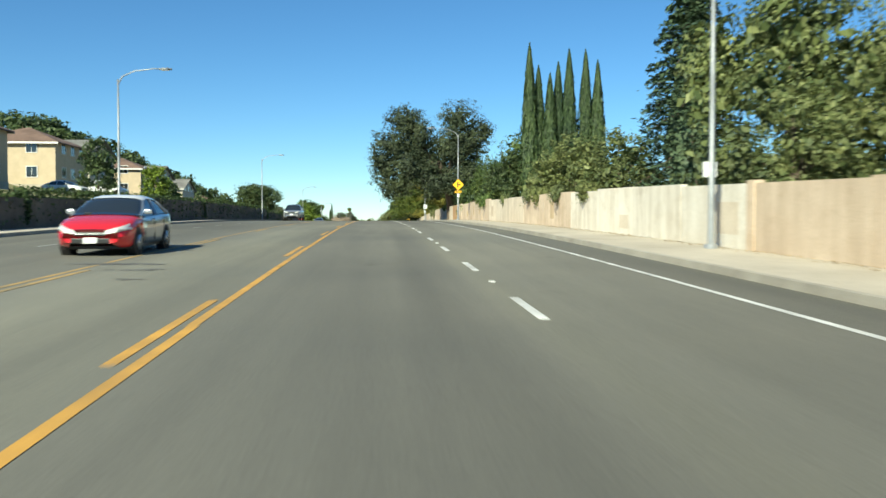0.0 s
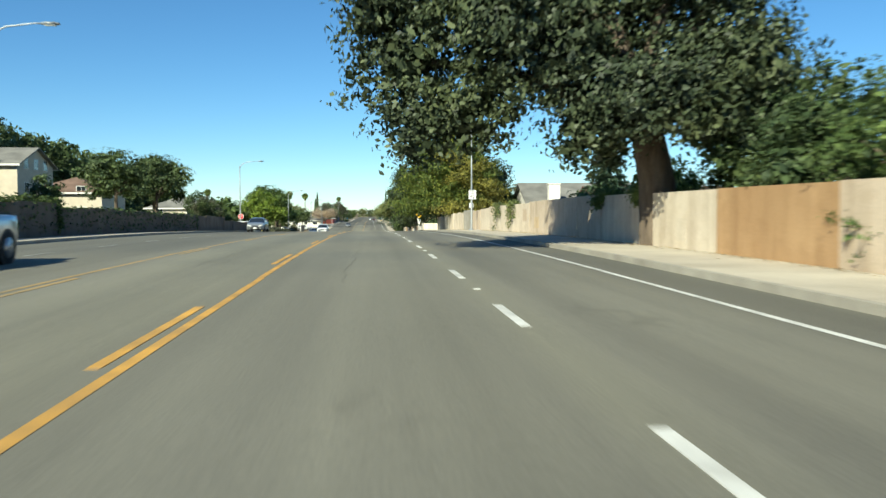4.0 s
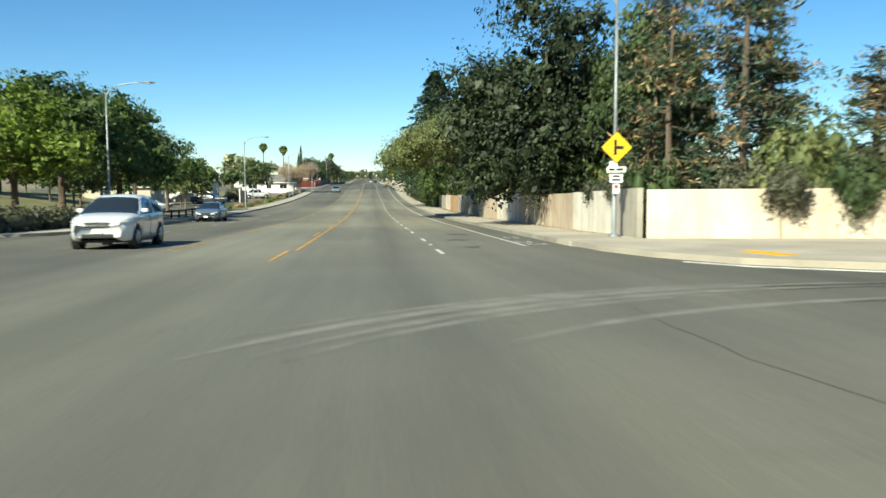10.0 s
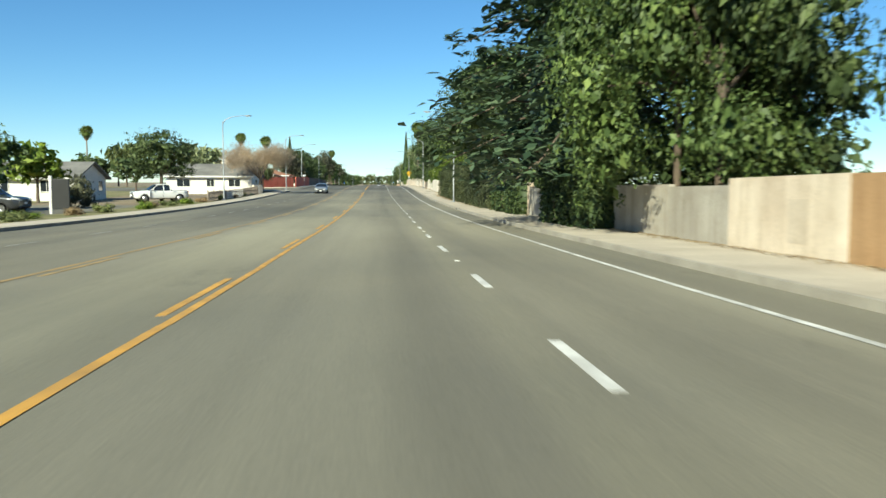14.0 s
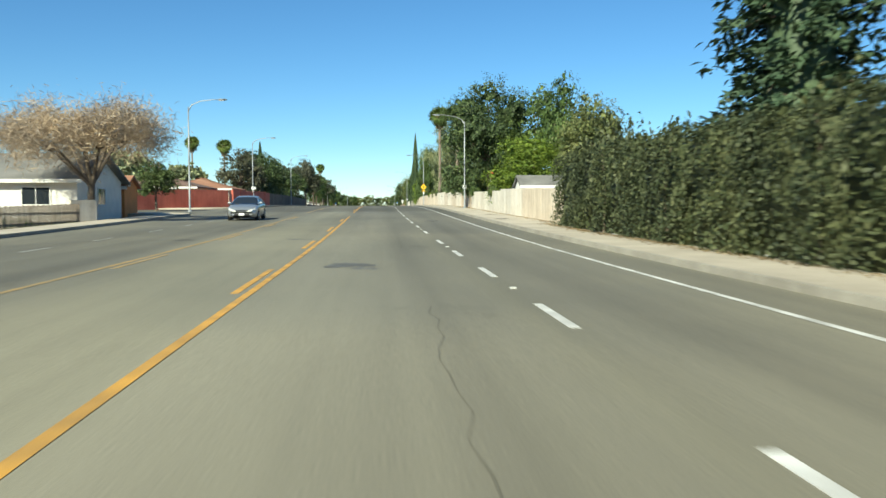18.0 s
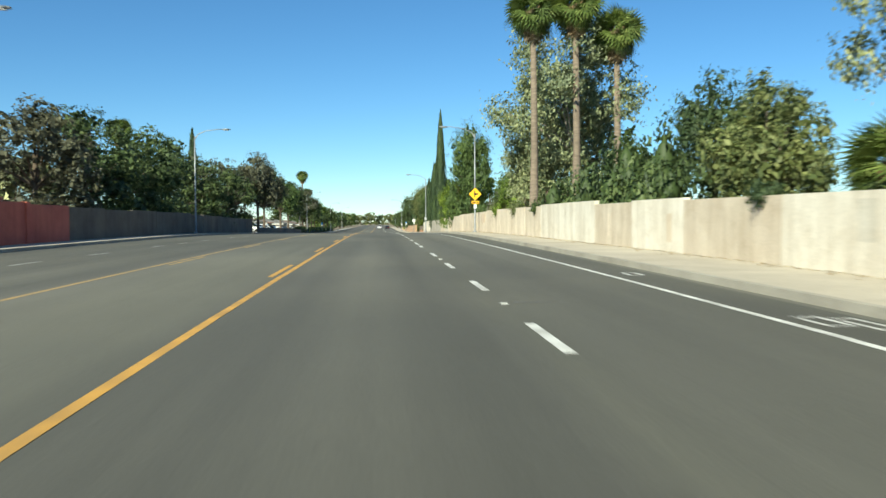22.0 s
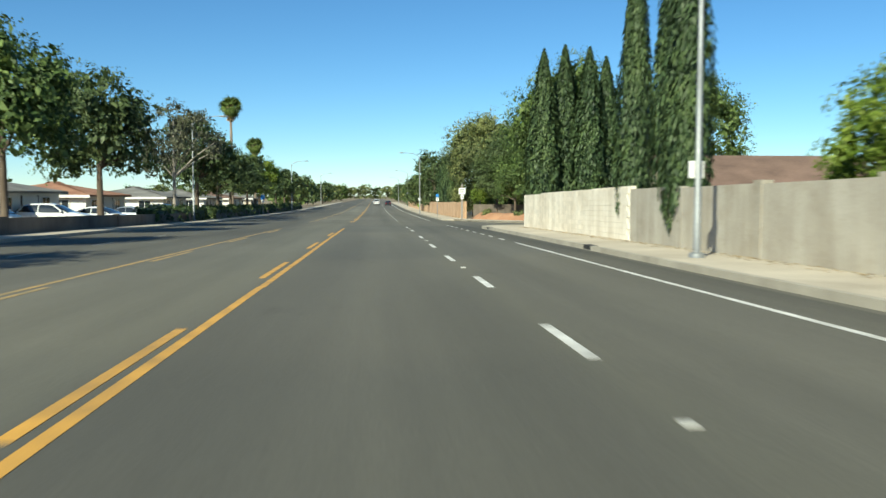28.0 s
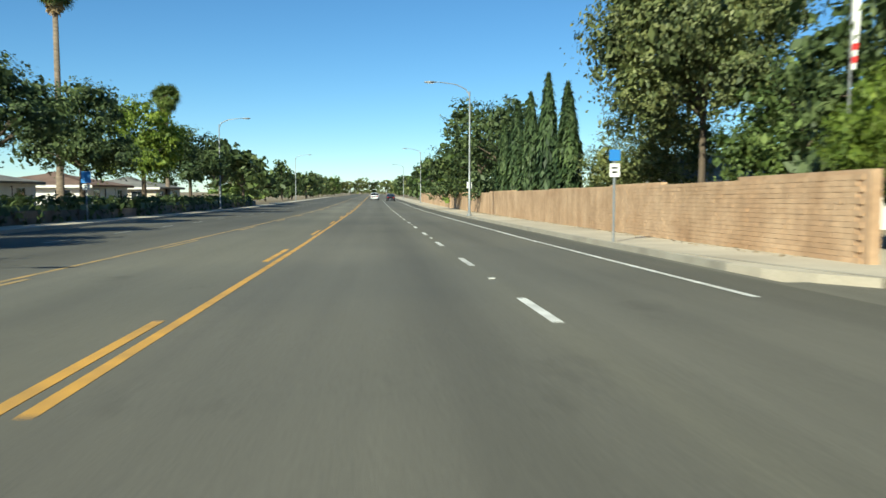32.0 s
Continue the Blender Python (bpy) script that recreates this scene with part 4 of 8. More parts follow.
def hedge_cloud(x0, x1, y0, y1, z0, z1, n, size, mat, seed, wavy=0.25):
    """Foliage of a clipped hedge, given in world places; returns mesh relative to (0, y0)."""
    rng = np.random.default_rng(seed)
    face = rng.choice(4, n, p=(0.46, 0.28, 0.13, 0.13))
    u, t = rng.uniform(0, 1, n), rng.uniform(0, 1, n)
    p = np.zeros((n, 3))
    d = np.zeros((n, 3))
    ly = y1 - y0
    p[:, 1] = u * ly
    p[:, 0] = np.where(face == 0, x0, np.where(face == 1, x0 + t * (x1 - x0), x1))
    p[:, 2] = np.where(face == 1, z1, z0 + t * (z1 - z0))
    d[face == 0] = (-1, 0, 0.2)
    d[face == 1] = (0, 0, 1)
    d[face == 2] = (1, 0, 0.2)
    e = face == 3
    p[e, 1] = np.where(rng.uniform(0, 1, n)[e] < 0.5, 0, ly)
    p[e, 0] = x0 + t[e] * (x1 - x0)
    p[e, 2] = z0 + u[e] * (z1 - z0)
    d[e] = (0, -1, 0.2)
    wob = np.sin(p[:, 1] * 1.7 + seed) * 0.5 + np.sin(p[:, 1] * 4.1 + p[:, 2] * 3) * 0.3 + np.sin(p[:, 2] * 5 + p[:, 1]) * 0.2
    p += d * (wob * wavy)[:, None] + rng.normal(size=(n, 3)) * 0.09
    p[:, 2] += np.array([Z(y0 + q) for q in p[:, 1]]) - Z(y0)
    k = max(1, int(ly / 4))
    core = []
    for i in range(k):
        a, b = ly * i / k, ly * (i + 1) / k
        za = Z(y0 + a) - Z(y0)
        core.append(box_data(x0 + 0.22, x1 - 0.2, a + 0.02, b - 0.02, z0 + za, z1 - 0.25 + za))
    return leaf_cloud("foliage", p, d, size, mat, rng, core=joined(core))


def hedge(x0, x1, y0, y1, h, label, kind="hedge", density=150, size=0.105, seed=1, z0=0.0, wavy=0.22, name="hedge"):
    n = int((y1 - y0) * (h + (x1 - x0)) * density)
    root = thing(name, label, "hedge", pose(0, y0, Z(y0)))
    part("foliage", hedge_cloud(x0, x1, y0, y1, z0, h, n, size, LEAF[kind], seed, wavy), root)
    if z0 == 0:
        stem = mesh_of("stem", *tube_data([(0, 0, -0.1), (0.06, 0.1, h * 0.5), (-0.05, -0.08, h * 0.95)], [0.05, 0.035, 0.008], 5), BARK, True)
        for k in range(max(2, int((y1 - y0) / 2.4))):
            y = 0.8 + k * 2.4
            part("stem", stem, root, "", pose(x0 + 0.25 + 0.15 * math.sin(k * 2.3), y, Z(y0 + y) - Z(y0), 0, 0, k * 67))
    return root


def cypress_proto(h, r, seed, n=9500, size=0.075, kind="cypress"):
    rng = np.random.default_rng(seed)
    t = rng.uniform(0, 1, n) ** 0.85
    prof = np.minimum(1, (t + 0.05) / 0.14) * np.clip((1 - t) / 0.55, 0, 1) ** 0.75
    a = rng.uniform(0, 2 * math.pi, n)
    rib = 1 + 0.13 * np.sin(a * 5 + t * 9 + seed) + 0.1 * np.sin(a * 9 - t * 23)
    q = r * prof * rib * rng.uniform(0.8, 1.05, n)
    p = np.stack([np.cos(a) * q, np.sin(a) * q, 0.25 + t * (h - 0.25)], 1)
    d = np.stack([np.cos(a), np.sin(a), np.full(n, 0.7)], 1)
    core = tube_data([(0, 0, 0.3), (0, 0, h * 0.12), (0, 0, h * 0.5), (0, 0, h * 0.8), (0, 0, h * 0.97)], [r * 0.35, r * 0.8, r * 0.72, r * 0.36, 0.02], 10)
    crown = leaf_cloud("crown", p, d, size, LEAF[kind], rng, 0.6, 2.2, core, 0.75)
    return tube("trunk", [(0, 0, -0.3), (0, 0, 1.2)], [0.16, 0.13], BARK), crown


CYP = {k: cypress_proto(12, 0.9, k) for k in range(3)}
FAR_CYP = cypress_proto(12, 0.9, 5, 1800, 0.2)


def cypress(x, y, h, r, k=0, label="tall narrow dark green Italian cypress"):
    t, c = CYP[k % 3] if x > 0 and y < 630 else FAR_CYP
    return plant("cypress", (("trunk", t), ("crown", c)), x, y, label, "cypress", (x * 53 + y * 17) % 360, (r / 0.9, r / 0.9, h / 12), "cypresses")


def conifer_proto(h, r, seed, n_branch=150, kind="cedar", per=46, droop=0.22, z0=0.1, size=0.2):
    """A conifer of drooping tiers."""
    rng = np.random.default_rng(seed)
    pts, dirs, tubes = [], [], [tube_data([(0, 0, -0.3), (0, 0, h * 0.5), (0, 0, h)], [h * 0.022, h * 0.014, 0.02], 8)]
    for i in range(n_branch):
        t = (i + rng.uniform(0, 1)) / n_branch
        z = h * (z0 + (0.99 - z0) * t)
        L = r * (1 - t) ** 0.8 * rng.uniform(0.65, 1.12) + 0.25
        a = i * 2.399 + rng.uniform(-0.3, 0.3)
        dx, dy = math.cos(a), math.sin(a)
        s = rng.uniform(0.15, 1, per) ** 0.7
        side = rng.normal(size=per) * 0.17 * L * s
        zz = z + 0.12 * L * s - droop * L * s ** 2 * 1.6 + rng.normal(size=per) * 0.09
        pts.append(np.stack([dx * L * s - dy * side, dy * L * s + dx * side, zz], 1))
        dirs.append(np.tile([dx * 0.25, dy * 0.25, 1.0], (per, 1)))
        if L > 1.2 and i % 2 == 0:
            tubes.append(tube_data([(0, 0, z), (dx * L * 0.5, dy * L * 0.5, z + 0.04 * L), (dx * L * 0.9, dy * L * 0.9, z - droop * L)], [0.05, 0.035, 0.01], 4))
    core = tube_data([(0, 0, h * z0), (0, 0, h * 0.3), (0, 0, h * 0.9)], [r * 0.25, r * 0.35, 0.05], 9)
    v, f = joined(tubes)
    return mesh_of("trunk", v, f, BARK, True), leaf_cloud("crown", np.concatenate(pts), np.concatenate(dirs), size, LEAF[kind], rng, 0.6, 1.4, core)


CEDAR = [conifer_proto(14, 4.2, 5, 190, "cedar", 75, 0.2, 0.15, 0.13), conifer_proto(15, 3.4, 9, 230, "cedar", 60, 0.15, 0.06, 0.16)]
FIR = conifer_proto(8, 2.3, 12, 90, "cedar", 40, 0.12, 0.1, 0.17)


def pine_proto(h, r, seed):
    """A ragged, half-dead pine: uneven boughs, bare twigs and tufts of needles."""
    rng = np.random.default_rng(seed)
    tubes = [tube_data([(0, 0, -0.3), (0.15, 0, h * 0.5), (0, 0.1, h)], [0.17, 0.12, 0.02], 7)]
    green, dry = [], []
    for i in range(58):
        z = h * (0.12 + 0.86 * rng.uniform())
        L = r * rng.uniform(0.35, 1.1) * (1.15 - z / h) + 0.4
        a = rng.uniform(0, 6.283)
        e = (math.cos(a) * L, math.sin(a) * L, z + L * rng.uniform(-0.35, 0.25))
        tubes.append(tube_data([(0.08, 0, z), (e[0] * 0.5, e[1] * 0.5, (z + e[2]) / 2 + 0.08), e], [0.04, 0.028, 0.008], 4))
        for j in range(4):
            q = rng.uniform(0.45, 1.0)
            t = [e[0] * q + rng.normal() * 0.25, e[1] * q + rng.normal() * 0.25, z + (e[2] - z) * q + rng.normal() * 0.2]
            tubes.append(tube_data([(e[0] * q * 0.8, e[1] * q * 0.8, z + (e[2] - z) * q * 0.8), t], [0.015, 0.005], 3))
            (green if rng.uniform() < 0.55 else dry).append(t)
    out = []
    for pts, k, m in ((green, "cedar", 22), (dry, "dry", 10)):
        c = np.repeat(np.array(pts), m, 0)
        c = c + rng.normal(size=c.shape) * np.array([0.26, 0.26, 0.13])
        out.append(leaf_cloud("crown", c, np.tile([0, 0, 1.0], (len(c), 1)), 0.075, LEAF[k], rng, 0.3, 2.4))
    v, f = joined(tubes)
    return mesh_of("trunk", v, f, BARK, True), out[0], out[1]


PINES = [pine_proto(11, 2.6, k) for k in (15, 16)]


def pine(x, y, s, sz, k, label="half-dead brown pine with sparse needles and bare twigs"):
    t, c, d = PINES[k % 2]
    return plant("pine_tree", (("trunk", t), ("crown", c), ("dead_foliage", d)), x, y, label, "conifer", (x * 31 + y * 7) % 360, (s, s, sz))



def conifer(meshes, x, y, sx, sz, label, name="conifer"):
    return plant(name, (("trunk", meshes[0]), ("crown", meshes[1])), x, y, label, "conifer", (x * 31 + y * 7) % 360, (sx, sx, sz))


def frond_data(L, width, arch, fan, rng, n=16):
    """Blades of one palm frond along +x: a feather, or a fan at its end."""
    v, f = [], []
    if fan:
        for k in range(n):
            a = (k / (n - 1) - 0.5) * 3.4
            c, s = math.cos(a), math.sin(a)
            b = len(v)
            x0 = L * 0.45
            v += [(x0, 0, 0), (x0 + c * L * 0.33 - s * 0.05, s * L * 0.33 + c * 0.05, 0.05), (x0 + c * L * 0.62, s * L * 0.62, -0.16 * L), (x0 + c * L * 0.33 + s * 0.05, s * L * 0.33 - c * 0.05, 0.05)]
            f.append((b, b + 1, b + 2, b + 3))
        b = len(v)
        v += [(0, -0.02, 0), (0, 0.02, 0), (L * 0.48, 0.015, 0), (L * 0.48, -0.015, 0)]
        f.append((b, b + 1, b + 2, b + 3))
        return v, f
    for k in range(n):
        t = 0.12 + 0.88 * k / n
        x, z = L * t * (1 - 0.18 * t), arch * L * (t - 1.5 * t * t)
        l = width * math.sin(math.pi * min(1, t * 0.85 + 0.12)) + 0.05
        for s in (-1, 1):
            b = len(v)
            v += [(x, 0, z), (x + 0.07, s * l * 0.5, z - 0.02), (x + l * 0.6, s * l, z - 0.25 * l), (x + 0.12, s * l * 0.45, z - 0.06)]
            f.append((b, b + 1, b + 2, b + 3))
    b = len(v)
    pts = [(L * t * (1 - 0.18 * t), 0, arch * L * (t - 1.5 * t * t)) for t in (0, 0.25, 0.5, 0.75, 1)]
    sv, sf = tube_data(pts, [0.05, 0.04, 0.03, 0.02, 0.005], 4)
    return v + [tuple(q) for q in sv], f + [tuple(i + b for i in q) for q in sf]


def palm_head(n, L, fan, seed, low=-0.7, high=1.3, width=0.5, arch=0.35):
    rng = np.random.default_rng(seed)
    data = []
    for k in range(n):
        v, f = frond_data(L * rng.uniform(0.8, 1.1), width, arch, fan, rng)
        m = Matrix.Rotation(k * 2.4 + rng.uniform(-0.2, 0.2), 4, "Z") @ Matrix.Rotation(-(low + (high - low) * ((k * 0.7549) % 1)), 4, "Y") @ Matrix.Rotation(rng.uniform(-1.3, 1.3) if fan else 0.0, 4, "X")
        data.append(([m @ Vector(q) for q in v], f))
    v, f = joined(data)
    return mesh_of("fronds", v, f, LEAF["palm"])


def skirt_mesh(r, h, seed):
    rng = np.random.default_rng(seed)
    n = 420
    a, t = rng.uniform(0, 2 * math.pi, n), rng.uniform(0, 1, n)
    q = r * (0.55 + 0.45 * np.sqrt(t)) * rng.uniform(0.8, 1.1, n)
    p = np.stack([np.cos(a) * q, np.sin(a) * q, -t * h * 0 - (1 - t) * h], 1)
    return leaf_cloud("skirt", p, np.stack([np.cos(a), np.sin(a), a * 0], 1), 0.2, LEAF["dry"], rng, 0.85, 2.0)


FAN_HEAD, FAN_SKIRT = palm_head(70, 1.5, True, 3, -1.0, 1.45), skirt_mesh(0.42, 1.5, 4)
DATE_HEAD = palm_head(52, 3.0, False, 8, -0.25, 1.3, 0.55, 0.45)


def fan_palm(x, y, h, s=1.0, label="tall Washington fan palm with a shag of dead fronds", skirt=1.0):
    root = thing("fan_palm", label, "palm", pose(x, y, Z(y)), "palms")
    part("trunk", tube("trunk", [(0, 0, -0.3), (0.08, 0, h * 0.4), (0, 0.05, h)], [0.3, 0.22, 0.17], PALM_BARK, 10), root)
    part("skirt", FAN_SKIRT, root, "hanging dry dead fronds", pose(0, 0, h) @ Matrix.Diagonal((s, s, s * skirt, 1)))
    part("fronds", FAN_HEAD, root, "", pose(0, 0, h) @ Matrix.Diagonal((s, s, s, 1)))
    return root


def date_palm(x, y, h, s, rz, label="low date palm with arching feathery fronds"):
    root = thing("date_palm", label, "palm", pose(x, y, Z(y), 0, 0, rz), "palms")
    part("trunk", tube("trunk", [(0, 0, -0.3), (0.1, 0, h * 0.5), (0.15, 0, h)], [0.32, 0.27, 0.3], PALM_BARK, 10), root)
    part("fronds", DATE_HEAD, root, "", pose(0.15, 0, h) @ Matrix.Diagonal((s, s, s, 1)))
    return root


def bare_tree(x, y, h, r, kind, label, n=5200, seed=3):
    """A thin-leaved tree with many visible branches."""
    rng = np.random.default_rng(seed)
    tubes, tips = [], []
    fz = h * 0.3
    tubes.append(tube_data([(0, 0, -0.3), (0.1, 0, fz * 0.6), (0.1, 0.1, fz)], [0.3, 0.22, 0.19], 8))
    for k in range(9):
        a = 2 * math.pi * k / 9 + rng.uniform(-0.2, 0.2)
        e = rng.uniform(0.5, 1.0)
        m = (math.cos(a) * r * 0.4 * e, math.sin(a) * r * 0.4 * e, h * rng.uniform(0.5, 0.62))
        tubes.append(tube_data([(0.1, 0.1, fz * 0.9), m], [0.14, 0.07], 5))
        for j in range(5):
            b = a + rng.uniform(-0.9, 0.9)
            tx, ty = m[0] + math.cos(b) * r * 0.5 * e, m[1] + math.sin(b) * r * 0.5 * e
            t = (tx, ty, h * (0.56 + 0.42 * (1 - min(1, math.hypot(tx, ty) / (0.95 * r)) ** 2)) * rng.uniform(0.8, 1.0))
            tubes.append(tube_data([m, t], [0.06, 0.012], 4))
            tips.append(t)
    tp = np.array(tips)
    pk = rng.integers(0, len(tp), n)
    p = tp[pk] + rng.normal(size=(n, 3)) * np.array([r * 0.13, r * 0.13, h * 0.075])
    d = rng.normal(size=(n, 3))
    v, f = joined(tubes)
    root = thing("tree", label, "tree", pose(x, y, Z(y)))
    part("trunk", mesh_of("trunk", v, f, BARK, True), root, "bare forking branches")
    part("crown", leaf_cloud("crown", p, d / np.linalg.norm(d, axis=1)[:, None], 0.03, LEAF[kind], rng, 0.2, 8.0), root)
    return root


def shrub(x, y, h, r, kind, label, seed=0, z=0.0, group="shrubs"):
    key = ("shrub", kind, seed % 3)
    if key not in PROTO:
        rng = np.random.default_rng(seed % 3 + 40)
        bl = [(0, 0, 0.45, 0.8, 0.8, 0.45)] + [(math.cos(a) * 0.5, math.sin(a) * 0.5, 0.45 + 0.2 * math.sin(a * 3), 0.45, 0.45, 0.4) for a in (0.3, 1.5, 2.6, 3.9, 5.2)]
        p, d = blob_points(bl, 2000, rng, 0.6, 10, 0.1)
        PROTO[key] = leaf_cloud("foliage", p, d, 0.055, LEAF[kind], rng, core=joined([ball_data(b[:3], [q * 0.6 for q in b[3:6]], i) for i, b in enumerate(bl)]))
    root = thing("shrub", label, "shrub", pose(x, y, Z(y) + z, 0, 0, (x * 71 + y * 13) % 360) @ Matrix.Diagonal((r, r, h, 1)), group)
    part("foliage", PROTO[key], root)
    return root
# ---- trees and hedges along the right ----
conifer(CEDAR[0], 16.0, 42.5, 0.95, 1.0, "tall shaggy dark conifer behind the wall", "cedar")
tree("olive", 15.2, 30.5, 10.5, 4.6, "broad olive-green tree behind the wall", 0.12, 0)
tree("olive", 17.5, 24.0, 9.0, 3.5, "broad olive-green tree behind the wall", 0.12, 1)
tree("olive", 12.6, 25.0, 5.0, 2.6, "olive-green bushy tree behind the wall", 0.1, 2)
tree("olive", 12.2, 51.5, 5.8, 3.6, "low spreading olive-green tree leaning over the wall", 0.12, 1)
tree("olive", 12.8, 44.5, 5.4, 3.0, "low spreading olive-green tree leaning over the wall", 0.12, 2)
shrub(12.0, 58.5, 4.2, 2.0, "olive", "grey-green shrub behind the wall", 2)
for k, (x, h) in enumerate(((12.49, 14.6), (13.33, 12.9), (14.2, 12.2), (15.0, 13.2), (15.8, 14.2), (17.3, 14.3), (18.2, 13.3))):
    cypress(x, 69.4 + (k % 2) * 0.5, h, 0.72, k)
tree("oak", 11.6, 74.0, 6.6, 2.9, "dense dark green tree above the wall", 0.1, 0)
tree("green", 14.2, 76.0, 8.8, 4.3, "dense dark green tree above the wall", 0.1, 2)
for x, y, h, q, rz in ((10.9, 77.4, 2.5, 0.92, 0), (11.4, 81.0, 3.0, 0.95, 75), (11.6, 85.8, 3.3, 1.0, 40), (10.5, 90.6, 2.0, 0.9, 200), (13.2, 83.0, 4.2, 0.95, 120), (12.6, 88.6, 3.2, 0.95, 310), (12.8, 78.6, 3.6, 0.9, 160)):
    date_palm(x, y, h, q, rz)
tree("green", 10.6, 81.6, 6.6, 1.5, "ragged green tree with dead blossom among palms", 0.45, 3, True)
for k, (x, y, h, r) in enumerate(((10.4, 84.5, 3.2, 1.6), (11.0, 80.5, 3.2, 1.8), (10.6, 91.0, 3.4, 1.6), (12.0, 87.5, 4.0, 1.9), (12.4, 82.5, 4.2, 2.0), (11.4, 76.6, 3.4, 1.7))):
    shrub(x, y, h, r, "hedge", "dark shrub below the palms", k)


def lobed_tree(name, blobs, stem, r, n, size, kind, x, y, label, rng):
    """A tree whose crown is given lobe by lobe round a leaning trunk."""
    p, d = blob_points(blobs, n, rng, 0.55, 18, 0.27)
    p, d, sizes = filled(blobs, p, d, n // 3, size, rng, 2.0)
    tubes = [tube_data(stem, [r, r * 0.8, r * 0.66, r * 0.4], 10)]
    f = stem[2]
    for b in blobs[::2]:
        tubes.append(tube_data([(f[0], f[1], f[2] - 0.4), ((f[0] + b[0]) / 2, (f[1] + b[1]) / 2, (f[2] + b[2]) / 2 + 0.2), b[:3]], [r * 0.42, r * 0.28, r * 0.09], 7))
    v, q = joined(tubes)
    return plant(name, (("trunk", mesh_of("trunk", v, q, BARK, True)), ("crown", leaf_cloud("crown", p, d, sizes, LEAF[kind], rng))), x, y, label, "tree")


def oak():
    rng = np.random.default_rng(21)
    blobs = [(-5.4, 0, 6.0, 2.2, 3.0, 2.3), (-4.9, 0, 9.2, 2.8, 3.4, 2.6), (-3.2, 0, 12.6, 2.7, 3.0, 2.1), (-2.8, -1.5, 6.8, 2.5, 3.0, 2.9), (-1.4, 0, 10.2, 2.7, 3.0, 3.0), (-0.4, -1, 6.2, 2.0, 2.6, 2.6), (3.6, 0, 12.8, 2.8, 3.2, 2.4), (5.0, 0, 9.8, 2.7, 3.2, 2.8), (2.8, -1.5, 9.2, 2.6, 3.0, 2.5), (5.2, 1, 6.8, 2.3, 3.0, 2.0), (-2.0, 3, 9.5, 3.0, 2.5, 3.2), (3.0, 3, 9.2, 3.0, 2.5, 3.0), (1.2, 2.5, 7.2, 2.4, 2.4, 2.2), (-6.3, -0.5, 7.6, 1.4, 2.0, 1.6), (6.8, 0, 11.4, 1.2, 1.8, 1.5), (2.8, -2.6, 5.2, 1.8, 1.6, 1.9), (0.9, -2.2, 4.6, 1.8, 1.8, 1.6), (-3.4, -1.2, 4.4, 1.8, 2.0, 1.5), (5.4, -1.0, 5.0, 1.8, 2.0, 1.6), (4.4, -1.6, 3.9, 1.7, 1.8, 1.3), (6.6, -0.4, 4.4, 1.5, 1.8, 1.5), (-5.0, -0.6, 3.9, 1.5, 1.8, 1.3), (2.6, -3.2, 4.4, 1.9, 1.5, 1.5), (0.2, -1.6, 3.6, 1.6, 1.6, 1.2), (4.6, -3.0, 5.6, 1.8, 1.5, 1.6)]
    return lobed_tree("oak_tree", blobs, [(2.9, 0, -0.4), (2.7, 0, 2.2), (2.2, 0, 4.6), (1.0, 0, 7.5)], 0.75, 62000, 0.1, "evergreen", 6.6, 106.5, "huge old dark-leaved oak overhanging the road", rng)


oak()
for k, (x, y, h, r) in enumerate(((11.2, 111.0, 3.4, 2.0), (12.8, 116.0, 3.0, 2.0), (11.0, 121.0, 2.6, 1.5))):
    shrub(x, y, h, r, "green", "green shrub growing above the wall", k)
for k, (x, y, h, r) in enumerate(((10.8, 95.0, 4.2, 2.2), (11.6, 99.5, 5.0, 2.7), (12.4, 104.0, 5.0, 2.8))):
    tree("oak" if k else "green", x, y, h, r, "dense bushy tree above the wall beside the oak", 0.1, k)
conifer(FIR, 18.5, 145.0, 1.1, 0.95, "young fir tree in a garden behind the wall", "fir_tree")
tree("green", 20.5, 149.0, 4.8, 2.4, "small green tree in a garden", 0.2, 2)


def yellow_tree():
    """A broad pyramidal tree of layered boughs, turning yellow low on one side."""
    rng = np.random.default_rng(33)
    parts = {"green": [], "yellow": []}
    for k in range(80):
        t = (k + 0.5) / 80
        a = k * 2.399
        z = 2.2 + 13.2 * t
        R = 6.9 * (1 - t) ** 0.4 * rng.uniform(0.72, 1.05) + 0.4
        c = (math.cos(a) * R * 0.72, math.sin(a) * R * 0.72, z)
        s = 1.0 + 1.15 * (1 - t)
        low_right = math.cos(a) > -0.1 and z < 8.5 and math.sin(a) < 0.4
        parts["yellow" if low_right and rng.uniform() < 0.62 else "green"].append((*c, s * 1.25, s * 1.25, s * 0.5))
    root = thing("tree", "large layered tree turning from green to yellow above the wall", "tree", pose(9.2, 178.0, Z(178)))
    for nm in ("green", "yellow"):
        p, d = blob_points(parts[nm], 42000 if nm == "green" else 17000, rng, 0.1)
        core = joined([ball_data((0, 0, 4.0 + 1.5 * i), (2.4 * (1 - i / 8) ** 0.6, 2.4 * (1 - i / 8) ** 0.6, 1.0), i, 10) for i in range(7)]) if nm == "green" else None
        part("crown", leaf_cloud("crown", p, d, 0.12, LEAF["mixed" if nm == "green" else nm], rng, core=core), root, "yellow autumn foliage" if nm == "yellow" else "")
    v, f = joined([tube_data([(1.2, 0, -0.4), (1.0, 0, 5), (0, 0, 14)], [0.5, 0.4, 0.08], 9)])
    part("trunk", mesh_of("trunk", v, f, BARK, True), root)


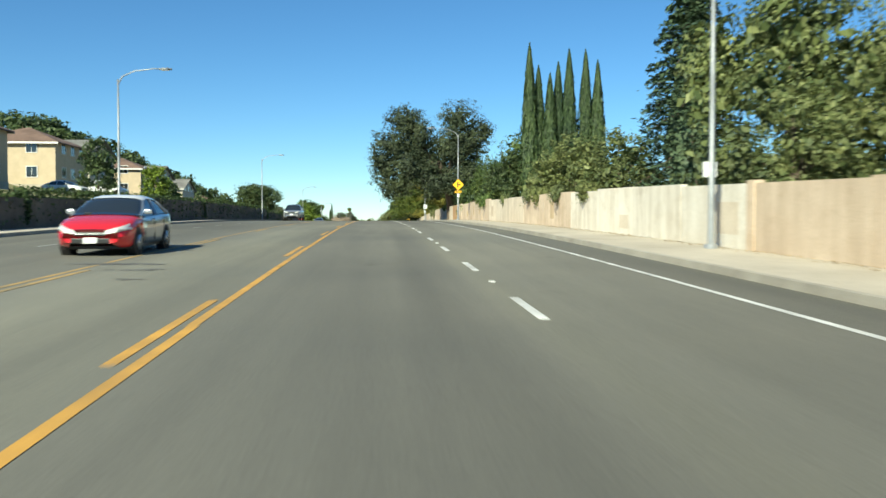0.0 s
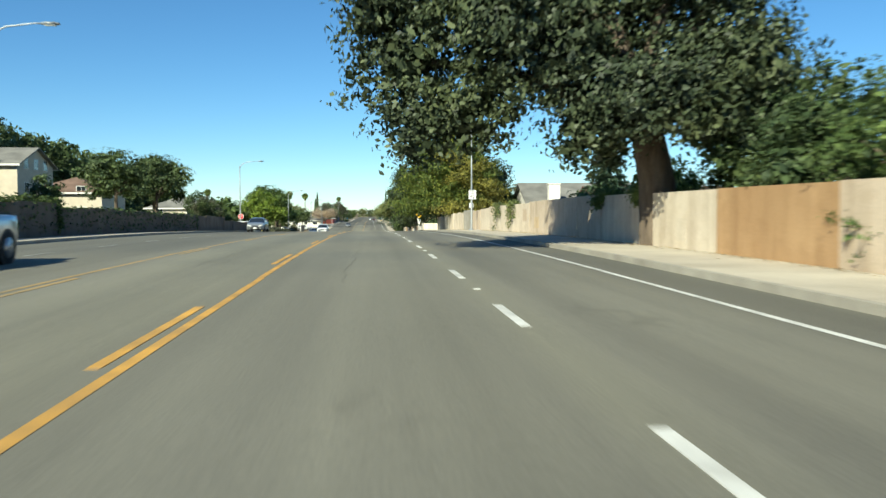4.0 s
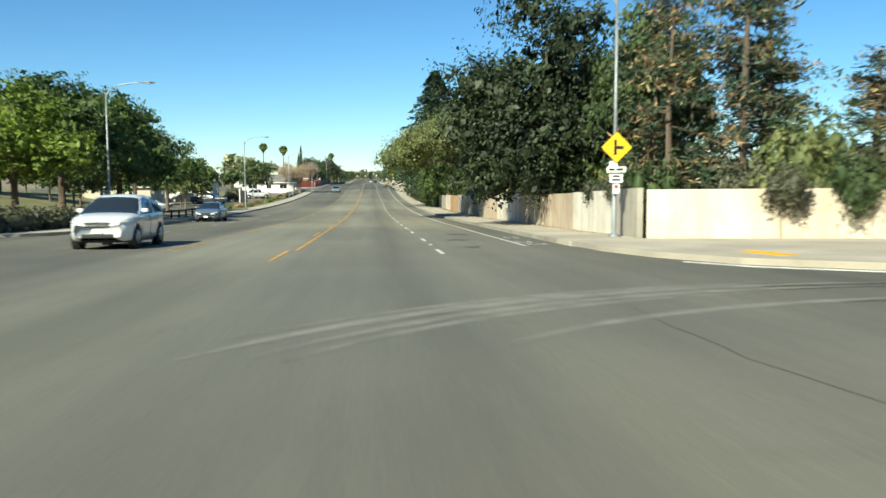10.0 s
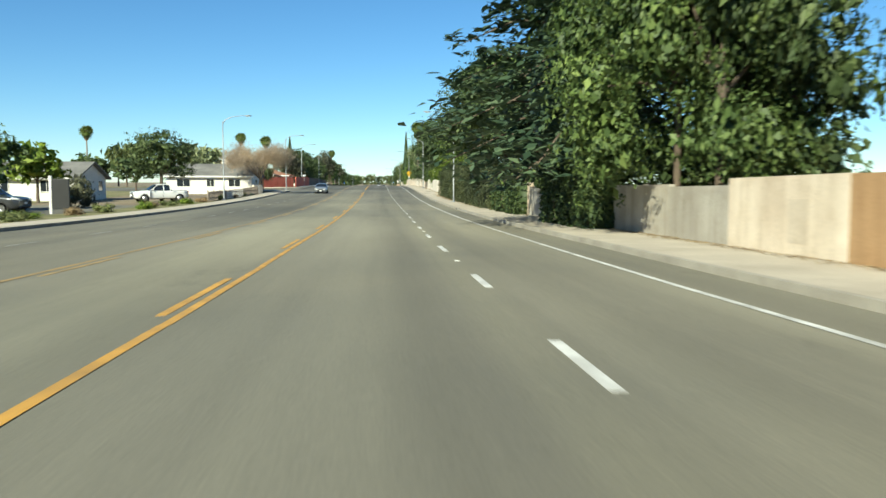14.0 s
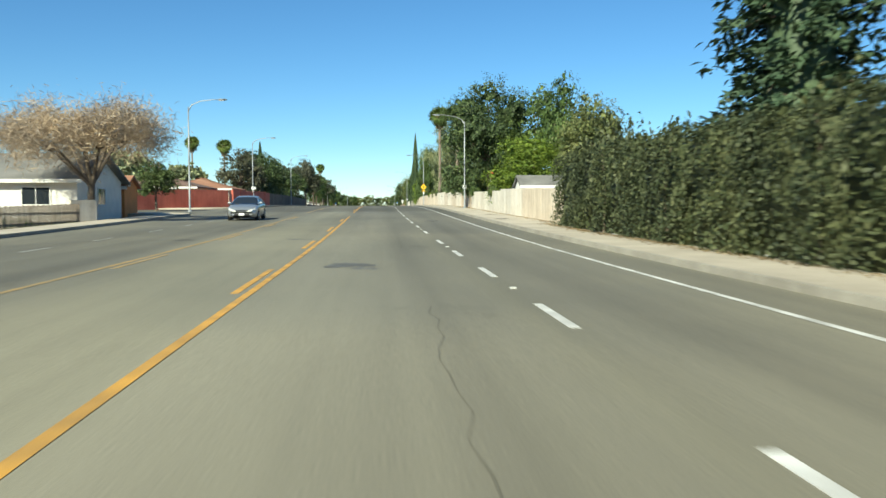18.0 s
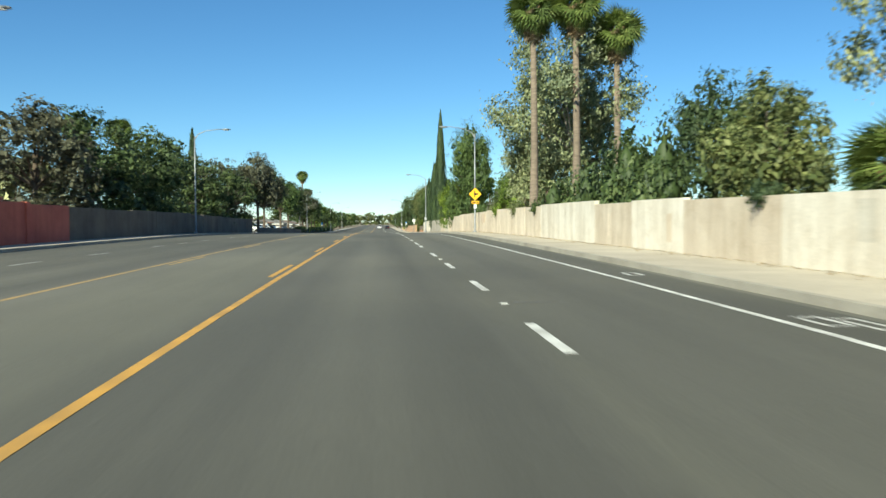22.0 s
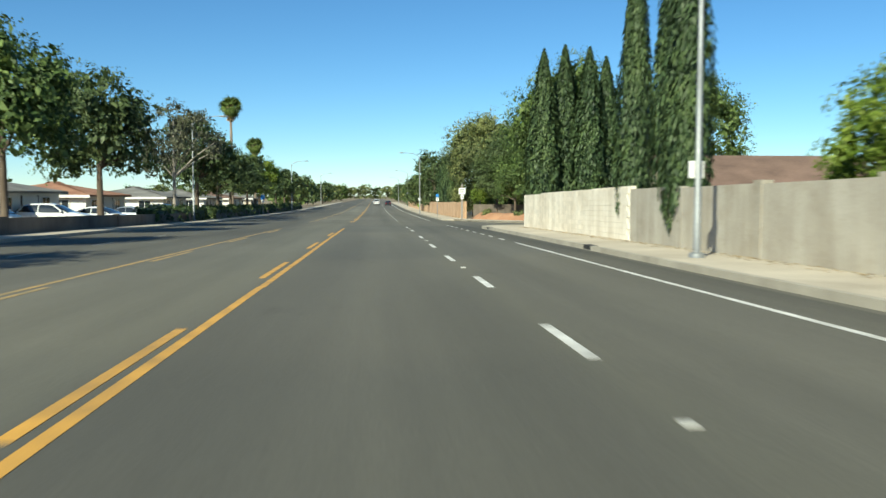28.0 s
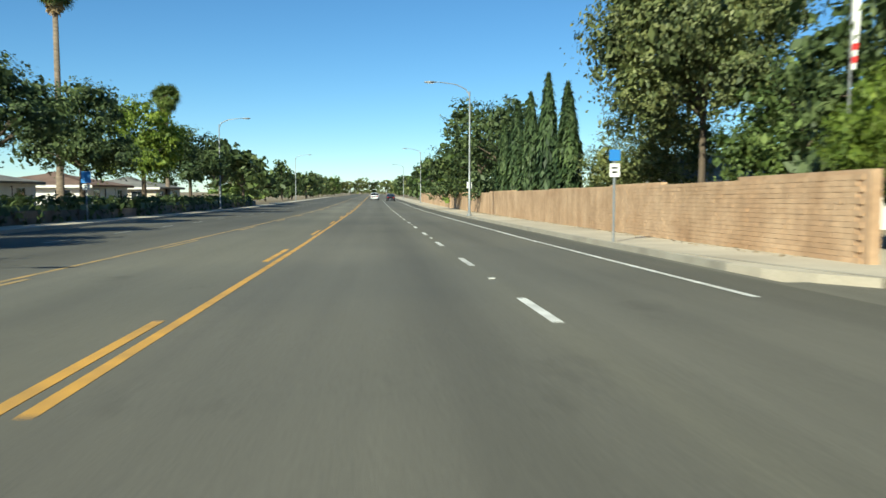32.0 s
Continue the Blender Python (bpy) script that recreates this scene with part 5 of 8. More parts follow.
yellow_tree()
tree("dark", 11.8, 191.8, 13.0, 7.6, "big dark green tree overhanging the street corner", 0.13, 2, False, True)
lobed_tree("tree", [(-4.5, 1.0, 6.4, 2.2, 2.6, 1.2), (-6.0, 3.0, 6.8, 1.8, 2.2, 1.0), (-3.0, 4.0, 6.2, 2.4, 2.6, 1.5), (-1.0, 0.0, 5.8, 2.4, 2.6, 2.0), (-2.5, -2.5, 7.5, 2.2, 2.4, 1.4), (1.0, 3.0, 7.0, 2.6, 2.6, 2.2), (2.0, -1.0, 7.0, 2.4, 2.6, 2.0), (-4.0, 6.5, 6.6, 2.0, 2.0, 1.1), (0.6, 5.2, 4.0, 2.0, 2.0, 1.7), (-1.5, 7.4, 5.2, 2.2, 2.0, 1.3), (1.2, 0.5, 3.6, 1.8, 2.2, 1.5), (2.6, 4.0, 3.8, 2.0, 2.2, 1.8), (-4.6, -1.4, 6.4, 1.8, 2.0, 1.0)], [(0, 0, -0.4), (0.1, 0.2, 2.0), (-0.2, 0.4, 4.0), (-0.4, 0.6, 6.0)], 0.3, 46000, 0.085, "dark", 10.6, 186.0, "dark green tree spreading over the wall and the street corner", np.random.default_rng(63))
tree("oak", 16.0, 188.0, 7.6, 3.4, "dark green tree over the wall at the side street", 0.12, 2)
for k, (x, y, h, r) in enumerate(((18.2, 221.0, 6.2, 1.9), (20.6, 220.0, 5.6, 2.0), (23.2, 219.8, 6.8, 2.2), (26.2, 219.0, 6.0, 2.2))):
    tree("oak", x, y, h, r, "dusty dark bushy tree against the side-street wall", 0.04, k)
# beyond the first crossing
for k, (x, y, sx, sz) in enumerate(((12.6, 231.5, 1.0, 0.95), (14.6, 229.0, 1.1, 1.08), (17.0, 232.0, 1.2, 0.95), (21.5, 231.0, 1.2, 0.7), (26.0, 228.0, 1.0, 0.8), (13.4, 236.0, 1.0, 1.0), (18.8, 236.0, 1.2, 0.75), (24.0, 234.0, 1.2, 0.7))):
    pine(x, y, sx, sz, k)
for k, (x, y, h, r, kd) in enumerate(((13.6, 227.0, 2.9, 1.3, "plum"), (15.6, 226.2, 4.0, 1.9, "olive"), (18.0, 225.4, 3.6, 1.9, "plum"), (20.4, 225.2, 5.0, 2.2, "olive"), (23.4, 224.0, 3.6, 2.0, "plum"), (26.0, 224.0, 4.4, 2.0, "olive"), (17.0, 228.5, 4.6, 2.4, "olive"), (11.2, 229.5, 3.0, 1.3, "oak"))):
    shrub(x, y, h, r, kd, "dusty brownish shrub leaning over the wall", k)
for k, x in enumerate((13.4, 15.4, 17.0, 18.8, 20.6, 22.8, 24.6)):
    shrub(x, 223.3 - (x - 9.2) * 0.226 + 0.55, 1.5 + 0.4 * (k % 3), 0.9, ("plum", "oak", "olive")[k % 3], "dusty shrub spilling over the side-street wall", k, 1.0)
for k, (x, y, h, r, z) in enumerate(((9.6, 242.5, 13.4, 6.2, 0.12), (14.6, 250.0, 11.0, 4.6, 0.2), (16.5, 247.0, 12.5, 5.0, 0.15), (13.5, 237.0, 11.0, 3.6, 0.1))):
    tree(("dark", "oak", "dark", "oak")[k], x, y, h, r, "tall leafy tree overhanging the wall and pavement", z, k, False, k == 0)
tree("lime", 13.5, 270.0, 11.0, 5.0, "spreading yellow-green tree with bare lower limbs", 0.35, 0)
tree("oak", 13.4, 284.0, 12.5, 4.4, "spreading dark green tree with a bare trunk", 0.22, 1)
tree("green", 9.8, 303.0, 13.0, 4.4, "spreading green tree overhanging the road", 0.12, 3, False, True)
lobed_tree("tree", [(-8.4, 1.0, 4.9, 1.3, 2.2, 0.8), (-7.0, -0.5, 5.6, 1.9, 2.4, 1.1), (-6.6, 4.0, 4.8, 1.8, 2.2, 0.9), (-5.0, 2.0, 6.6, 2.2, 2.6, 1.3), (-4.8, 6.0, 6.2, 1.9, 2.2, 0.9), (-4.0, -2.8, 7.0, 2.2, 2.6, 1.4), (-2.4, 4.2, 6.6, 2.4, 2.6, 1.5), (-2.4, 7.4, 6.9, 2.0, 2.2, 1.0), (-1.6, 0.5, 8.4, 2.6, 2.8, 1.8), (-6.0, -5.0, 6.2, 2.0, 2.4, 1.0), (-4.0, -7.2, 6.2, 2.2, 2.4, 1.1), (-7.4, -3.6, 4.9, 1.7, 2.0, 0.9), (-2.6, -9.6, 6.4, 2.0, 2.2, 1.1), (0.6, 3.0, 4.5, 1.8, 2.0, 1.3), (-1.9, 1.0, 5.3, 1.9, 2.0, 1.2)], [(0, 0, -0.4), (0.1, 0.3, 2.2), (-0.3, 0.6, 4.2), (-0.6, 1.0, 6.4)], 0.24, 60000, 0.085, "olive", 10.2, 266.0, "spreading dark tree shading the pavement and the kerb", np.random.default_rng(57))
tree("green", 12.6, 285.5, 8.8, 3.5, "dense green tree with foliage down to the wall", 0.08, 0, False, True)
tree("olive", 11.6, 273.0, 6.4, 2.6, "dense bushy tree with foliage down to the wall", 0.08, 2)
tree("lime", 17.0, 266.5, 9.6, 4.0, "yellow-green tree behind the garden wall", 0.12, 2)
tree("olive", 13.2, 255.5, 9.2, 4.4, "spreading olive-green tree with foliage down to the wall", 0.13, 1)
tree("oak", 10.4, 301.0, 12.0, 3.0, "tall dark green tree above the wall", 0.2, 0)
tree("green", 17.5, 298.0, 11.0, 4.2, "dark green tree behind the garden wall", 0.2, 1)
tree("oak", 12.8, 305.0, 11.5, 4.6, "dark green tree overhanging the hedge", 0.14, 0)
conifer(CEDAR[0], 8.9, 311.5, 1.75, 1.3, "dark layered deodar cedar with drooping boughs over the pavement", "cedar")
conifer(CEDAR[0], 10.4, 319.0, 1.25, 1.05, "dark layered deodar cedar with drooping boughs over the pavement", "cedar")
hedge(7.9, 9.6, 307.5, 316.0, 2.2, "thick dark ivy hedge covering the wall", "hedge", 170, 0.1, 3)
hedge(8.3, 9.8, 326.0, 336.0, 2.2, "thick dark ivy hedge covering the wall", "hedge", 150, 0.1, 4)
tree("lime", 16.5, 312.0, 7.0, 3.2, "yellow-green tree in a garden", 0.2, 0)
tree("green", 12.0, 331.0, 9.0, 4.0, "bright green leafy tree above the wall", 0.15, 0)
tree("green", 10.6, 345.0, 13.0, 6.0, "bright green leafy tree above the wall", 0.2, 1)
tree("olive", 15.0, 337.0, 9.5, 4.0, "olive-brown leafy tree above the wall", 0.2, 2)
tree("oak", 13.5, 353.0, 12.0, 5.0, "bright green leafy tree above the wall", 0.25, 2)
tree("oak", 9.9, 341.0, 10.8, 6.0, "spreading dark tree shading the hedge", 0.36, 1, False, True)
for k, (y, h) in enumerate(((346.0, 3.7), (351.5, 4.0), (358.0, 3.5), (364.0, 3.7), (371.5, 3.5), (377.5, 4.2), (381.5, 4.4), (385.0, 4.3))):
    shrub(9.6, y, h, 1.5, "dusty", "untrimmed dusty shrub rising out of the hedge", k)
hedge(8.25, 10.8, 339.0, 367.0, 3.2, "tall unclipped dusty green hedge along the pavement", "dusty", 330, 0.064, 11, 0, 0.34)
hedge(8.3, 10.8, 366.8, 387.0, 3.2, "tall unclipped dusty green hedge along the pavement", "dusty", 330, 0.064, 12, 0, 0.36)
conifer(CEDAR[1], 11.9, 371.5, 0.9, 1.08, "tall dark redwood behind the hedge", "redwood")
tree("olive", 17.0, 414.8, 9.6, 3.6, "olive-green tree behind the garden shed", 0.12, 1)
tree("green", 16.4, 421.5, 12.0, 3.4, "tall green tree behind the garden shed", 0.15, 2)
tree("lime", 12.6, 416.4, 6.5, 4.3, "rounded dense yellow-green tree behind the wall", 0.1, 1, False, True)
tree("oak", 10.9, 432.0, 13.0, 5.5, "large dense green tree above the wall", 0.1, 0, False, True)
tree("oak", 14.0, 440.0, 10.0, 4.4, "large dense green tree above the wall", 0.1, 1)
tree("green", 15.6, 430.5, 12.0, 4.6, "large dense green tree above the wall", 0.1, 2)
tree("olive", 13.8, 457.0, 6.4, 2.6, "olive-green bushy tree above the wall", 0.1, 2)
tree("oak", 14.8, 464.0, 7.8, 2.3, "tall dark bush behind the wall", 0.06, 1)
tree("pale", 13.2, 486.5, 12.5, 4.6, "dense grey-green eucalyptus among palms", 0.14, 2, False, True)
tree("olive", 16.6, 462.0, 6.8, 2.6, "olive bushy tree above the wall", 0.1, 0)
tree("pale", 16.8, 452.0, 10.5, 3.2, "airy grey-green eucalyptus above the wall", 0.4, 1, True)
fan_palm(14.2, 450.0, 2.6, 1.0, "short bushy fan palm behind the wall", 0.6)
for k, (x, y, h) in enumerate(((9.5, 479.3, 13.7), (12.2, 479.6, 14.1), (14.9, 480.0, 12.7))):
    fan_palm(x, y, h, 1.2, skirt=0.9)
tree("pale", 13.0, 483.5, 15.0, 5.8, "airy grey-green eucalyptus among palms", 0.3, 0, True)
for k, (x, y, h, r, kd) in enumerate(((10.9, 460.5, 3.4, 1.6, "hedge"), (11.0, 464.5, 3.8, 1.8, "hedge"), (11.2, 469.5, 3.6, 2.0, "oak"), (12.8, 467.0, 5.4, 2.2, "hedge"), (11.2, 476.0, 3.6, 2.2, "hedge"), (14.5, 472.0, 5.4, 2.4, "oak"), (11.4, 492.0, 3.0, 1.6, "lime"), (12.0, 509.0, 3.8, 1.9, "plum"), (11.4, 505.5, 3.2, 1.6, "olive"), (12.6, 513.0, 3.4, 1.7, "plum"), (10.9, 515.5, 2.8, 1.3, "green"))):
    shrub(x, y, h, r, kd, "shrub growing over the garden wall", k)
tree("pale", 10.4, 487.5, 7.8, 2.1, "airy young tree casting shade on the wall", 0.52, 3, True)
tree("olive", 12.4, 498.5, 5.2, 1.7, "rounded olive-green tree above the wall", 0.15, 1)
tree("lime", 11.6, 502.5, 5.0, 1.6, "rounded yellow-green tree above the wall", 0.15, 2)
tree("green", 10.5, 524.5, 12.8, 3.1, "upright bright green tree above the wall", 0.1, 2, False, True)
tree("lime", 9.2, 537.0, 6.6, 1.8, "slim upright yellow-green tree above the wall", 0.1, 0)
tree("lime", 11.4, 527.5, 9.8, 2.5, "bright green tree above the wall", 0.1, 3)
tree("green", 16.2, 520.0, 6.2, 2.6, "rounded green tree behind the garden wall", 0.1, 0)
tree("oak", 16.5, 511.0, 5.4, 1.8, "small dark tree behind the garden wall", 0.1, 1)
tree("lime", 9.8, 531.5, 6.4, 2.5, "yellow-green bush above the wall", 0.08, 1)
tree("red", 10.2, 529.5, 6.6, 1.6, "reddish plum tree above the wall", 0.2, 1)
fan_palm(10.2, 548.0, 4.8, 0.85, "short fan palm with a ragged head behind the wall", 0.5)
for x, y, h, r in ((8.95, 550.0, 17.6, 0.74), (8.85, 563.0, 11.2, 0.66), (9.35, 565.5, 11.8, 0.66), (9.0, 568.5, 10.4, 0.62), (9.5, 587.4, 10.2, 0.95), (10.9, 588.2, 10.6, 0.98), (12.2, 587.6, 10.4, 0.98), (13.4, 588.4, 10.0, 0.95)):
    cypress(x, y, h, r, int(y))
tree("green", 14.0, 552.0, 5.0, 2.4, "green garden tree behind the wall", 0.15, 1)
tree("green", 16.8, 588.0, 7.4, 2.3, "green garden tree behind the pale wall", 0.2, 0)
tree("lime", 10.4, 556.0, 4.4, 1.5, "leafy bush behind the pale wall", 0.15, 2)
# beyond the second crossing
for k, (x, y, h, r) in enumerate(((11.4, 619.4, 7.6, 2.8), (14.2, 616.2, 9.0, 4.0), (13.6, 625.5, 9.8, 4.4), (16.0, 621.0, 9.4, 3.8), (16.6, 611.6, 6.4, 2.6), (12.4, 614.8, 5.2, 2.2))):
    tree("green" if k % 2 else "oak", x, y, h, r, "dense green tree hanging low over the bank", 0.1 if k in (2, 3) else 0.22, k, False, k < 2)
fan_palm(27.9, 641.0, 12.6, 1.0)
tree("green", 11.9, 591.6, 11.0, 4.0, "leafy green tree at the corner of the pale wall", 0.3, 3, False, True)
tree("green", 31.4, 622.5, 14.6, 6.2, "tall green tree beside the garage", 0.22, 1)
for k in range(9):
    cypress(9.6 + (k % 2) * 0.5, 648.0 + k * 2.6, 6.4 + (k * 37 % 5) * 0.4, 0.62, k)
tree("olive", 12.2, 637.5, 12.2, 5.0, "tall grey-green eucalyptus above the brick wall", 0.16, 0, False, True)
tree("olive", 11.6, 641.5, 6.4, 3.0, "bushy olive-green tree above the brick wall", 0.08, 1, False, True)
tree("green", 13.4, 633.0, 6.2, 2.8, "bushy green tree above the brick wall", 0.08, 2)
tree("pale", 14.0, 642.0, 13.0, 5.0, "tall airy grey-green eucalyptus", 0.25, 1, True)
tree("lime", 10.4, 623.5, 4.2, 1.2, "slim leafy tree above the brick wall", 0.3, 2)
for k, (x, y, h, r, kd) in enumerate(((11.0, 674.0, 9.5, 4.4, "oak"), (10.4, 690.0, 11.0, 6.0, "oak"), (10.6, 700.0, 7.0, 3.4, "lime"), (12.0, 710.0, 8.5, 4.4, "oak"), (11.5, 724.0, 9.0, 4.4, "oak"))):
    tree(kd, x, y, h, r, "dense dark tree beside the pavement", 0.12, k)

# ---- trees along the left ----
for k, (x, y, h, r, kd) in enumerate(((-22.5, 172.0, 7.6, 3.8, "oak"), (-25.0, 181.0, 7.8, 4.0, "oak"), (-23.5, 161.0, 6.8, 3.6, "oak"), (-20.5, 248.0, 9.0, 4.4, "lime"), (-21.0, 257.0, 10.6, 5.2, "green"), (-20.0, 267.0, 10.4, 5.0, "green"), (-21.5, 277.0, 9.0, 4.4, "oak"), (-30.0, 262.0, 8.4, 4.8, "green"), (-32.0, 251.0, 7.2, 4.8, "oak"), (-36.5, 258.0, 6.8, 4.6, "olive"), (-30.0, 286.0, 7.6, 4.0, "oak"), (-34.0, 300.0, 7.6, 4.0, "green"), (-22.0, 291.5, 8.6, 4.0, "green"), (-24.0, 310.0, 5.8, 3.0, "olive"), (-31.0, 331.0, 7.2, 3.8, "green"), (-36.0, 325.0, 7.6, 4.2, "green"), (-44.0, 318.0, 8.0, 4.6, "oak"), (-27.0, 321.0, 6.8, 3.4, "green"), (-28.0, 338.0, 6.4, 3.4, "green"), (-40.0, 345.0, 6.5, 3.6, "oak"), (-22.4, 367.0, 7.6, 4.0, "oak"), (-33.0, 362.0, 5.6, 3.0, "lime"), (-30.0, 385.0, 5.4, 2.6, "oak"), (-19.8, 425.5, 4.5, 2.2, "oak"))):
    tree(kd, x, y, h, r, "leafy green tree beyond the far pavement", 0.22, k)
bare_tree(-16.6, 398.2, 7.6, 4.9, "pink", "pale leafless thorn tree with a spreading twiggy crown", 24000)
shrub(-23.5, 345.0, 2.6, 1.6, "plum", "dark purple-leaved shrub in a yard", 2)
for k, (x, y, h, r, kd) in enumerate(((-21.4, 482.6, 9.0, 4.2, "plum"), (-20.4, 490.0, 9.4, 4.4, "oak"), (-18.8, 497.5, 7.6, 3.4, "oak"), (-21.0, 507.0, 10.0, 4.6, "oak"), (-19.4, 519.0, 8.6, 4.2, "oak"), (-22.0, 530.0, 9.4, 4.0, "plum"), (-18.8, 536.0, 8.4, 3.8, "oak"), (-17.0, 549.0, 11.6, 4.0, "plum"), (-20.5, 543.0, 10.4, 4.0, "plum"), (-18.0, 563.0, 11.0, 4.0, "oak"), (-17.4, 580.0, 10.4, 4.0, "green"), (-17.6, 594.5, 10.4, 4.2, "oak"), (-17.0, 612.0, 10.6, 4.6, "plum"), (-17.4, 623.0, 10.6, 4.2, "oak"), (-17.6, 635.0, 8.6, 4.2, "oak"), (-18.4, 648.0, 8.4, 4.0, "oak"), (-18.4, 662.0, 8.8, 4.0, "oak"), (-18.8, 678.0, 9.6, 4.2, "lime"), (-17.6, 690.0, 8.0, 3.8, "oak"), (-18.0, 708.0, 8.0, 4.0, "oak"), (-18.0, 726.0, 7.6, 3.8, "oak"))):
    tree(kd, x, y, h, r, "leafy street tree shading the far pavement" if kd != "plum" or y < 600 else "wispy grey-brown street tree with thin foliage", 0.1 if y < 545 else 0.24, k, kd == "plum" and y > 600)
fan_palm(-35.0, 546.0, 14.0, 1.3)
fan_palm(-44.0, 554.4, 15.5, 1.3)
fan_palm(-84.0, 530.0, 15.5, 1.4)
fan_palm(-21.2, 666.0, 15.6, 1.2)
fan_palm(-23.2, 704.6, 12.4, 1.2)
cypress(-29.6, 566.0, 16.4, 0.85, 1)
cypress(-31.0, 571.0, 13.0, 0.8, 2)
for x, y, h in ((-95, 470, 20), (-92, 473, 17), (-60, 410, 11)):
    cypress(x, y, h, 1.2, int(h))
for k, (x, y, h, r) in enumerate(((-43, 500, 10, 4.5), (-50, 512, 11, 5), (-38, 520, 9, 4))):
    tree("pale", x, y, h, r, "airy eucalyptus behind the houses", 0.25, k)

# distant rows of trees
rr = random.Random(77)
kinds = ("oak", "green", "olive", "lime")
for side in (-1, 1):
    for k in range(15):
        y = 735 + k * 24 + rr.uniform(-5, 5)
        tree(kinds[rr.randrange(3)], (12 if side > 0 else -19) + side * rr.uniform(0, 4), y, rr.uniform(6.5, 9.5), rr.uniform(3.4, 4.6), "distant leafy street tree beside the road", 0.12, k)
for k in range(46):
    y = rr.uniform(-10, 700)
    x = rr.choice((-1, 1)) * rr.uniform(48, 85)
    tree(kinds[rr.randrange(3)], x, y, rr.uniform(5.5, 9.0), rr.uniform(3, 4.6), "leafy garden tree among the houses", 0.2, k)
for k in range(34):
    y = 150 + k * 5.8
    tree("oak", -60 - rr.uniform(0, 8), y, float(np.interp(y, (150, 200, 240, 350), (11.5, 14.5, 16.5, 15.0))) * rr.uniform(0.82, 1.05), rr.uniform(4.8, 7.0), "dark oak standing behind the houses", 0.1, k)
for k, (x, y, h, r, kd) in enumerate(((-21.8, 196.0, 4.8, 2.3, "plum"), (-20.6, 189.5, 4.0, 2.0, "oak"), (-19.6, 200.4, 3.0, 1.5, "oak"), (-23.5, 199.0, 5.6, 2.4, "oak"))):
    tree(kd, x, y, h, r, "dark bushy tree before the corner house", 0.1, k)
for k, (x, y, h, r) in enumerate(((-29.5, 92.5, 6.4, 2.4), (-31.0, 122.0, 5.2, 2.4), (-34.0, 140.0, 5.0, 2.2), (-37.0, 157.0, 4.6, 2.0), (-36.0, 178.0, 4.2, 2.2))):
    tree(("oak", "lime", "oak", "green", "oak")[k], x, y, h, r, "dark garden tree between the houses" if k != 1 else "yellow-green garden tree between the houses", 0.15, k)
for k in range(26):
    x = -170 + k * 14 + rr.uniform(-4, 4)
    tree(kinds[rr.randrange(3)], x if abs(x) > 16 else x + 36, 1130 + rr.uniform(-30, 30), rr.uniform(7, 12), rr.uniform(6, 8), "hazy tree on the horizon", 0.05, k)
for k in range(15):
    tree(kinds[rr.randrange(3)], -63 + k * 9, 1275 + rr.uniform(-15, 15), rr.uniform(10, 14), rr.uniform(6, 8), "hazy tree on the horizon", 0.05, k)
# ivy on the left-hand wall
for k, (a, b, h) in enumerate(((-20, 40, 2.1), (40, 80, 2.35), (80, 125, 2.45), (125, 160, 2.0))):
    hedge(-16.6, -15.95, a, b, h - 0.5, "dark ivy covering the wall", "hedge", 75, 0.11, 30 + k, 0.35, 0.1)
for k, (a, b) in enumerate(((221, 240), (241, 262))):
    hedge(-17.0, -15.7, a, b, 1.0, "low dusty brown hedge beside the pavement", "plum", 90, 0.12, 50 + k)
for k, (a, b) in enumerate(((600, 618), (622, 660), (664, 715))):
    hedge(-16.9, -15.5, a, b, 1.2, "low dark hedge beside the far pavement", "hedge", 26, 0.2, 60 + k)
# ---- dead leaves and litter along the foot of the wall ----
lr = np.random.default_rng(88)
ly = np.concatenate([lr.uniform(-5, 190, 2600), lr.uniform(226, 586, 6200), lr.uniform(622, 690, 700), lr.normal(300, 14, 1200), lr.normal(378, 9, 1500)])
lx = 9.0 + np.array([wall_shift(y) for y in ly]) - 0.06 - np.abs(lr.normal(size=len(ly))) * 0.28
lx = np.where((ly > 339) & (ly < 389), lx - 0.75, lx)
lz = np.array([Z(y) for y in ly]) + 0.152
tagged(new("leaf_litter", leaf_cloud("leaf_litter", np.stack([lx, ly, lz], 1), np.tile([0, 0, 1.0], (len(ly), 1)), 0.045, LEAF["dry"], lr, 0.88)), "dry brown leaves gathered along the wall", "leaf litter", "", "stuff")
for x, y, q in ((8.3, 144.6, 0.3), (8.6, 151.8, 0.12), (8.5, 372.6, 0.16), (8.2, 377.4, 0.18), (8.4, 366.0, 0.14), (8.3, 417.8, 0.14), (8.1, 529.0, 0.12)):
    me = mesh_of("paper", [(-q, -q * 0.5, 0.004), (q * 0.2, -q * 0.6, 0.03), (q, -q * 0.3, 0.006), (q * 0.9, q * 0.5, 0.03), (0, q * 0.6, 0.012), (-q * 0.9, q * 0.4, 0.035), (0, 0, 0.05)], [(0, 1, 6), (1, 2, 6), (2, 3, 6), (3, 4, 6), (4, 5, 6), (5, 0, 6)], WHITE_LINE)
    root = thing("litter_scrap", "crumpled white scrap of paper lying on the pavement", "litter", pose(x, y, Z(y) + 0.131, 0, 0, y * 37 % 360), "litter")
    part("paper", me, root)
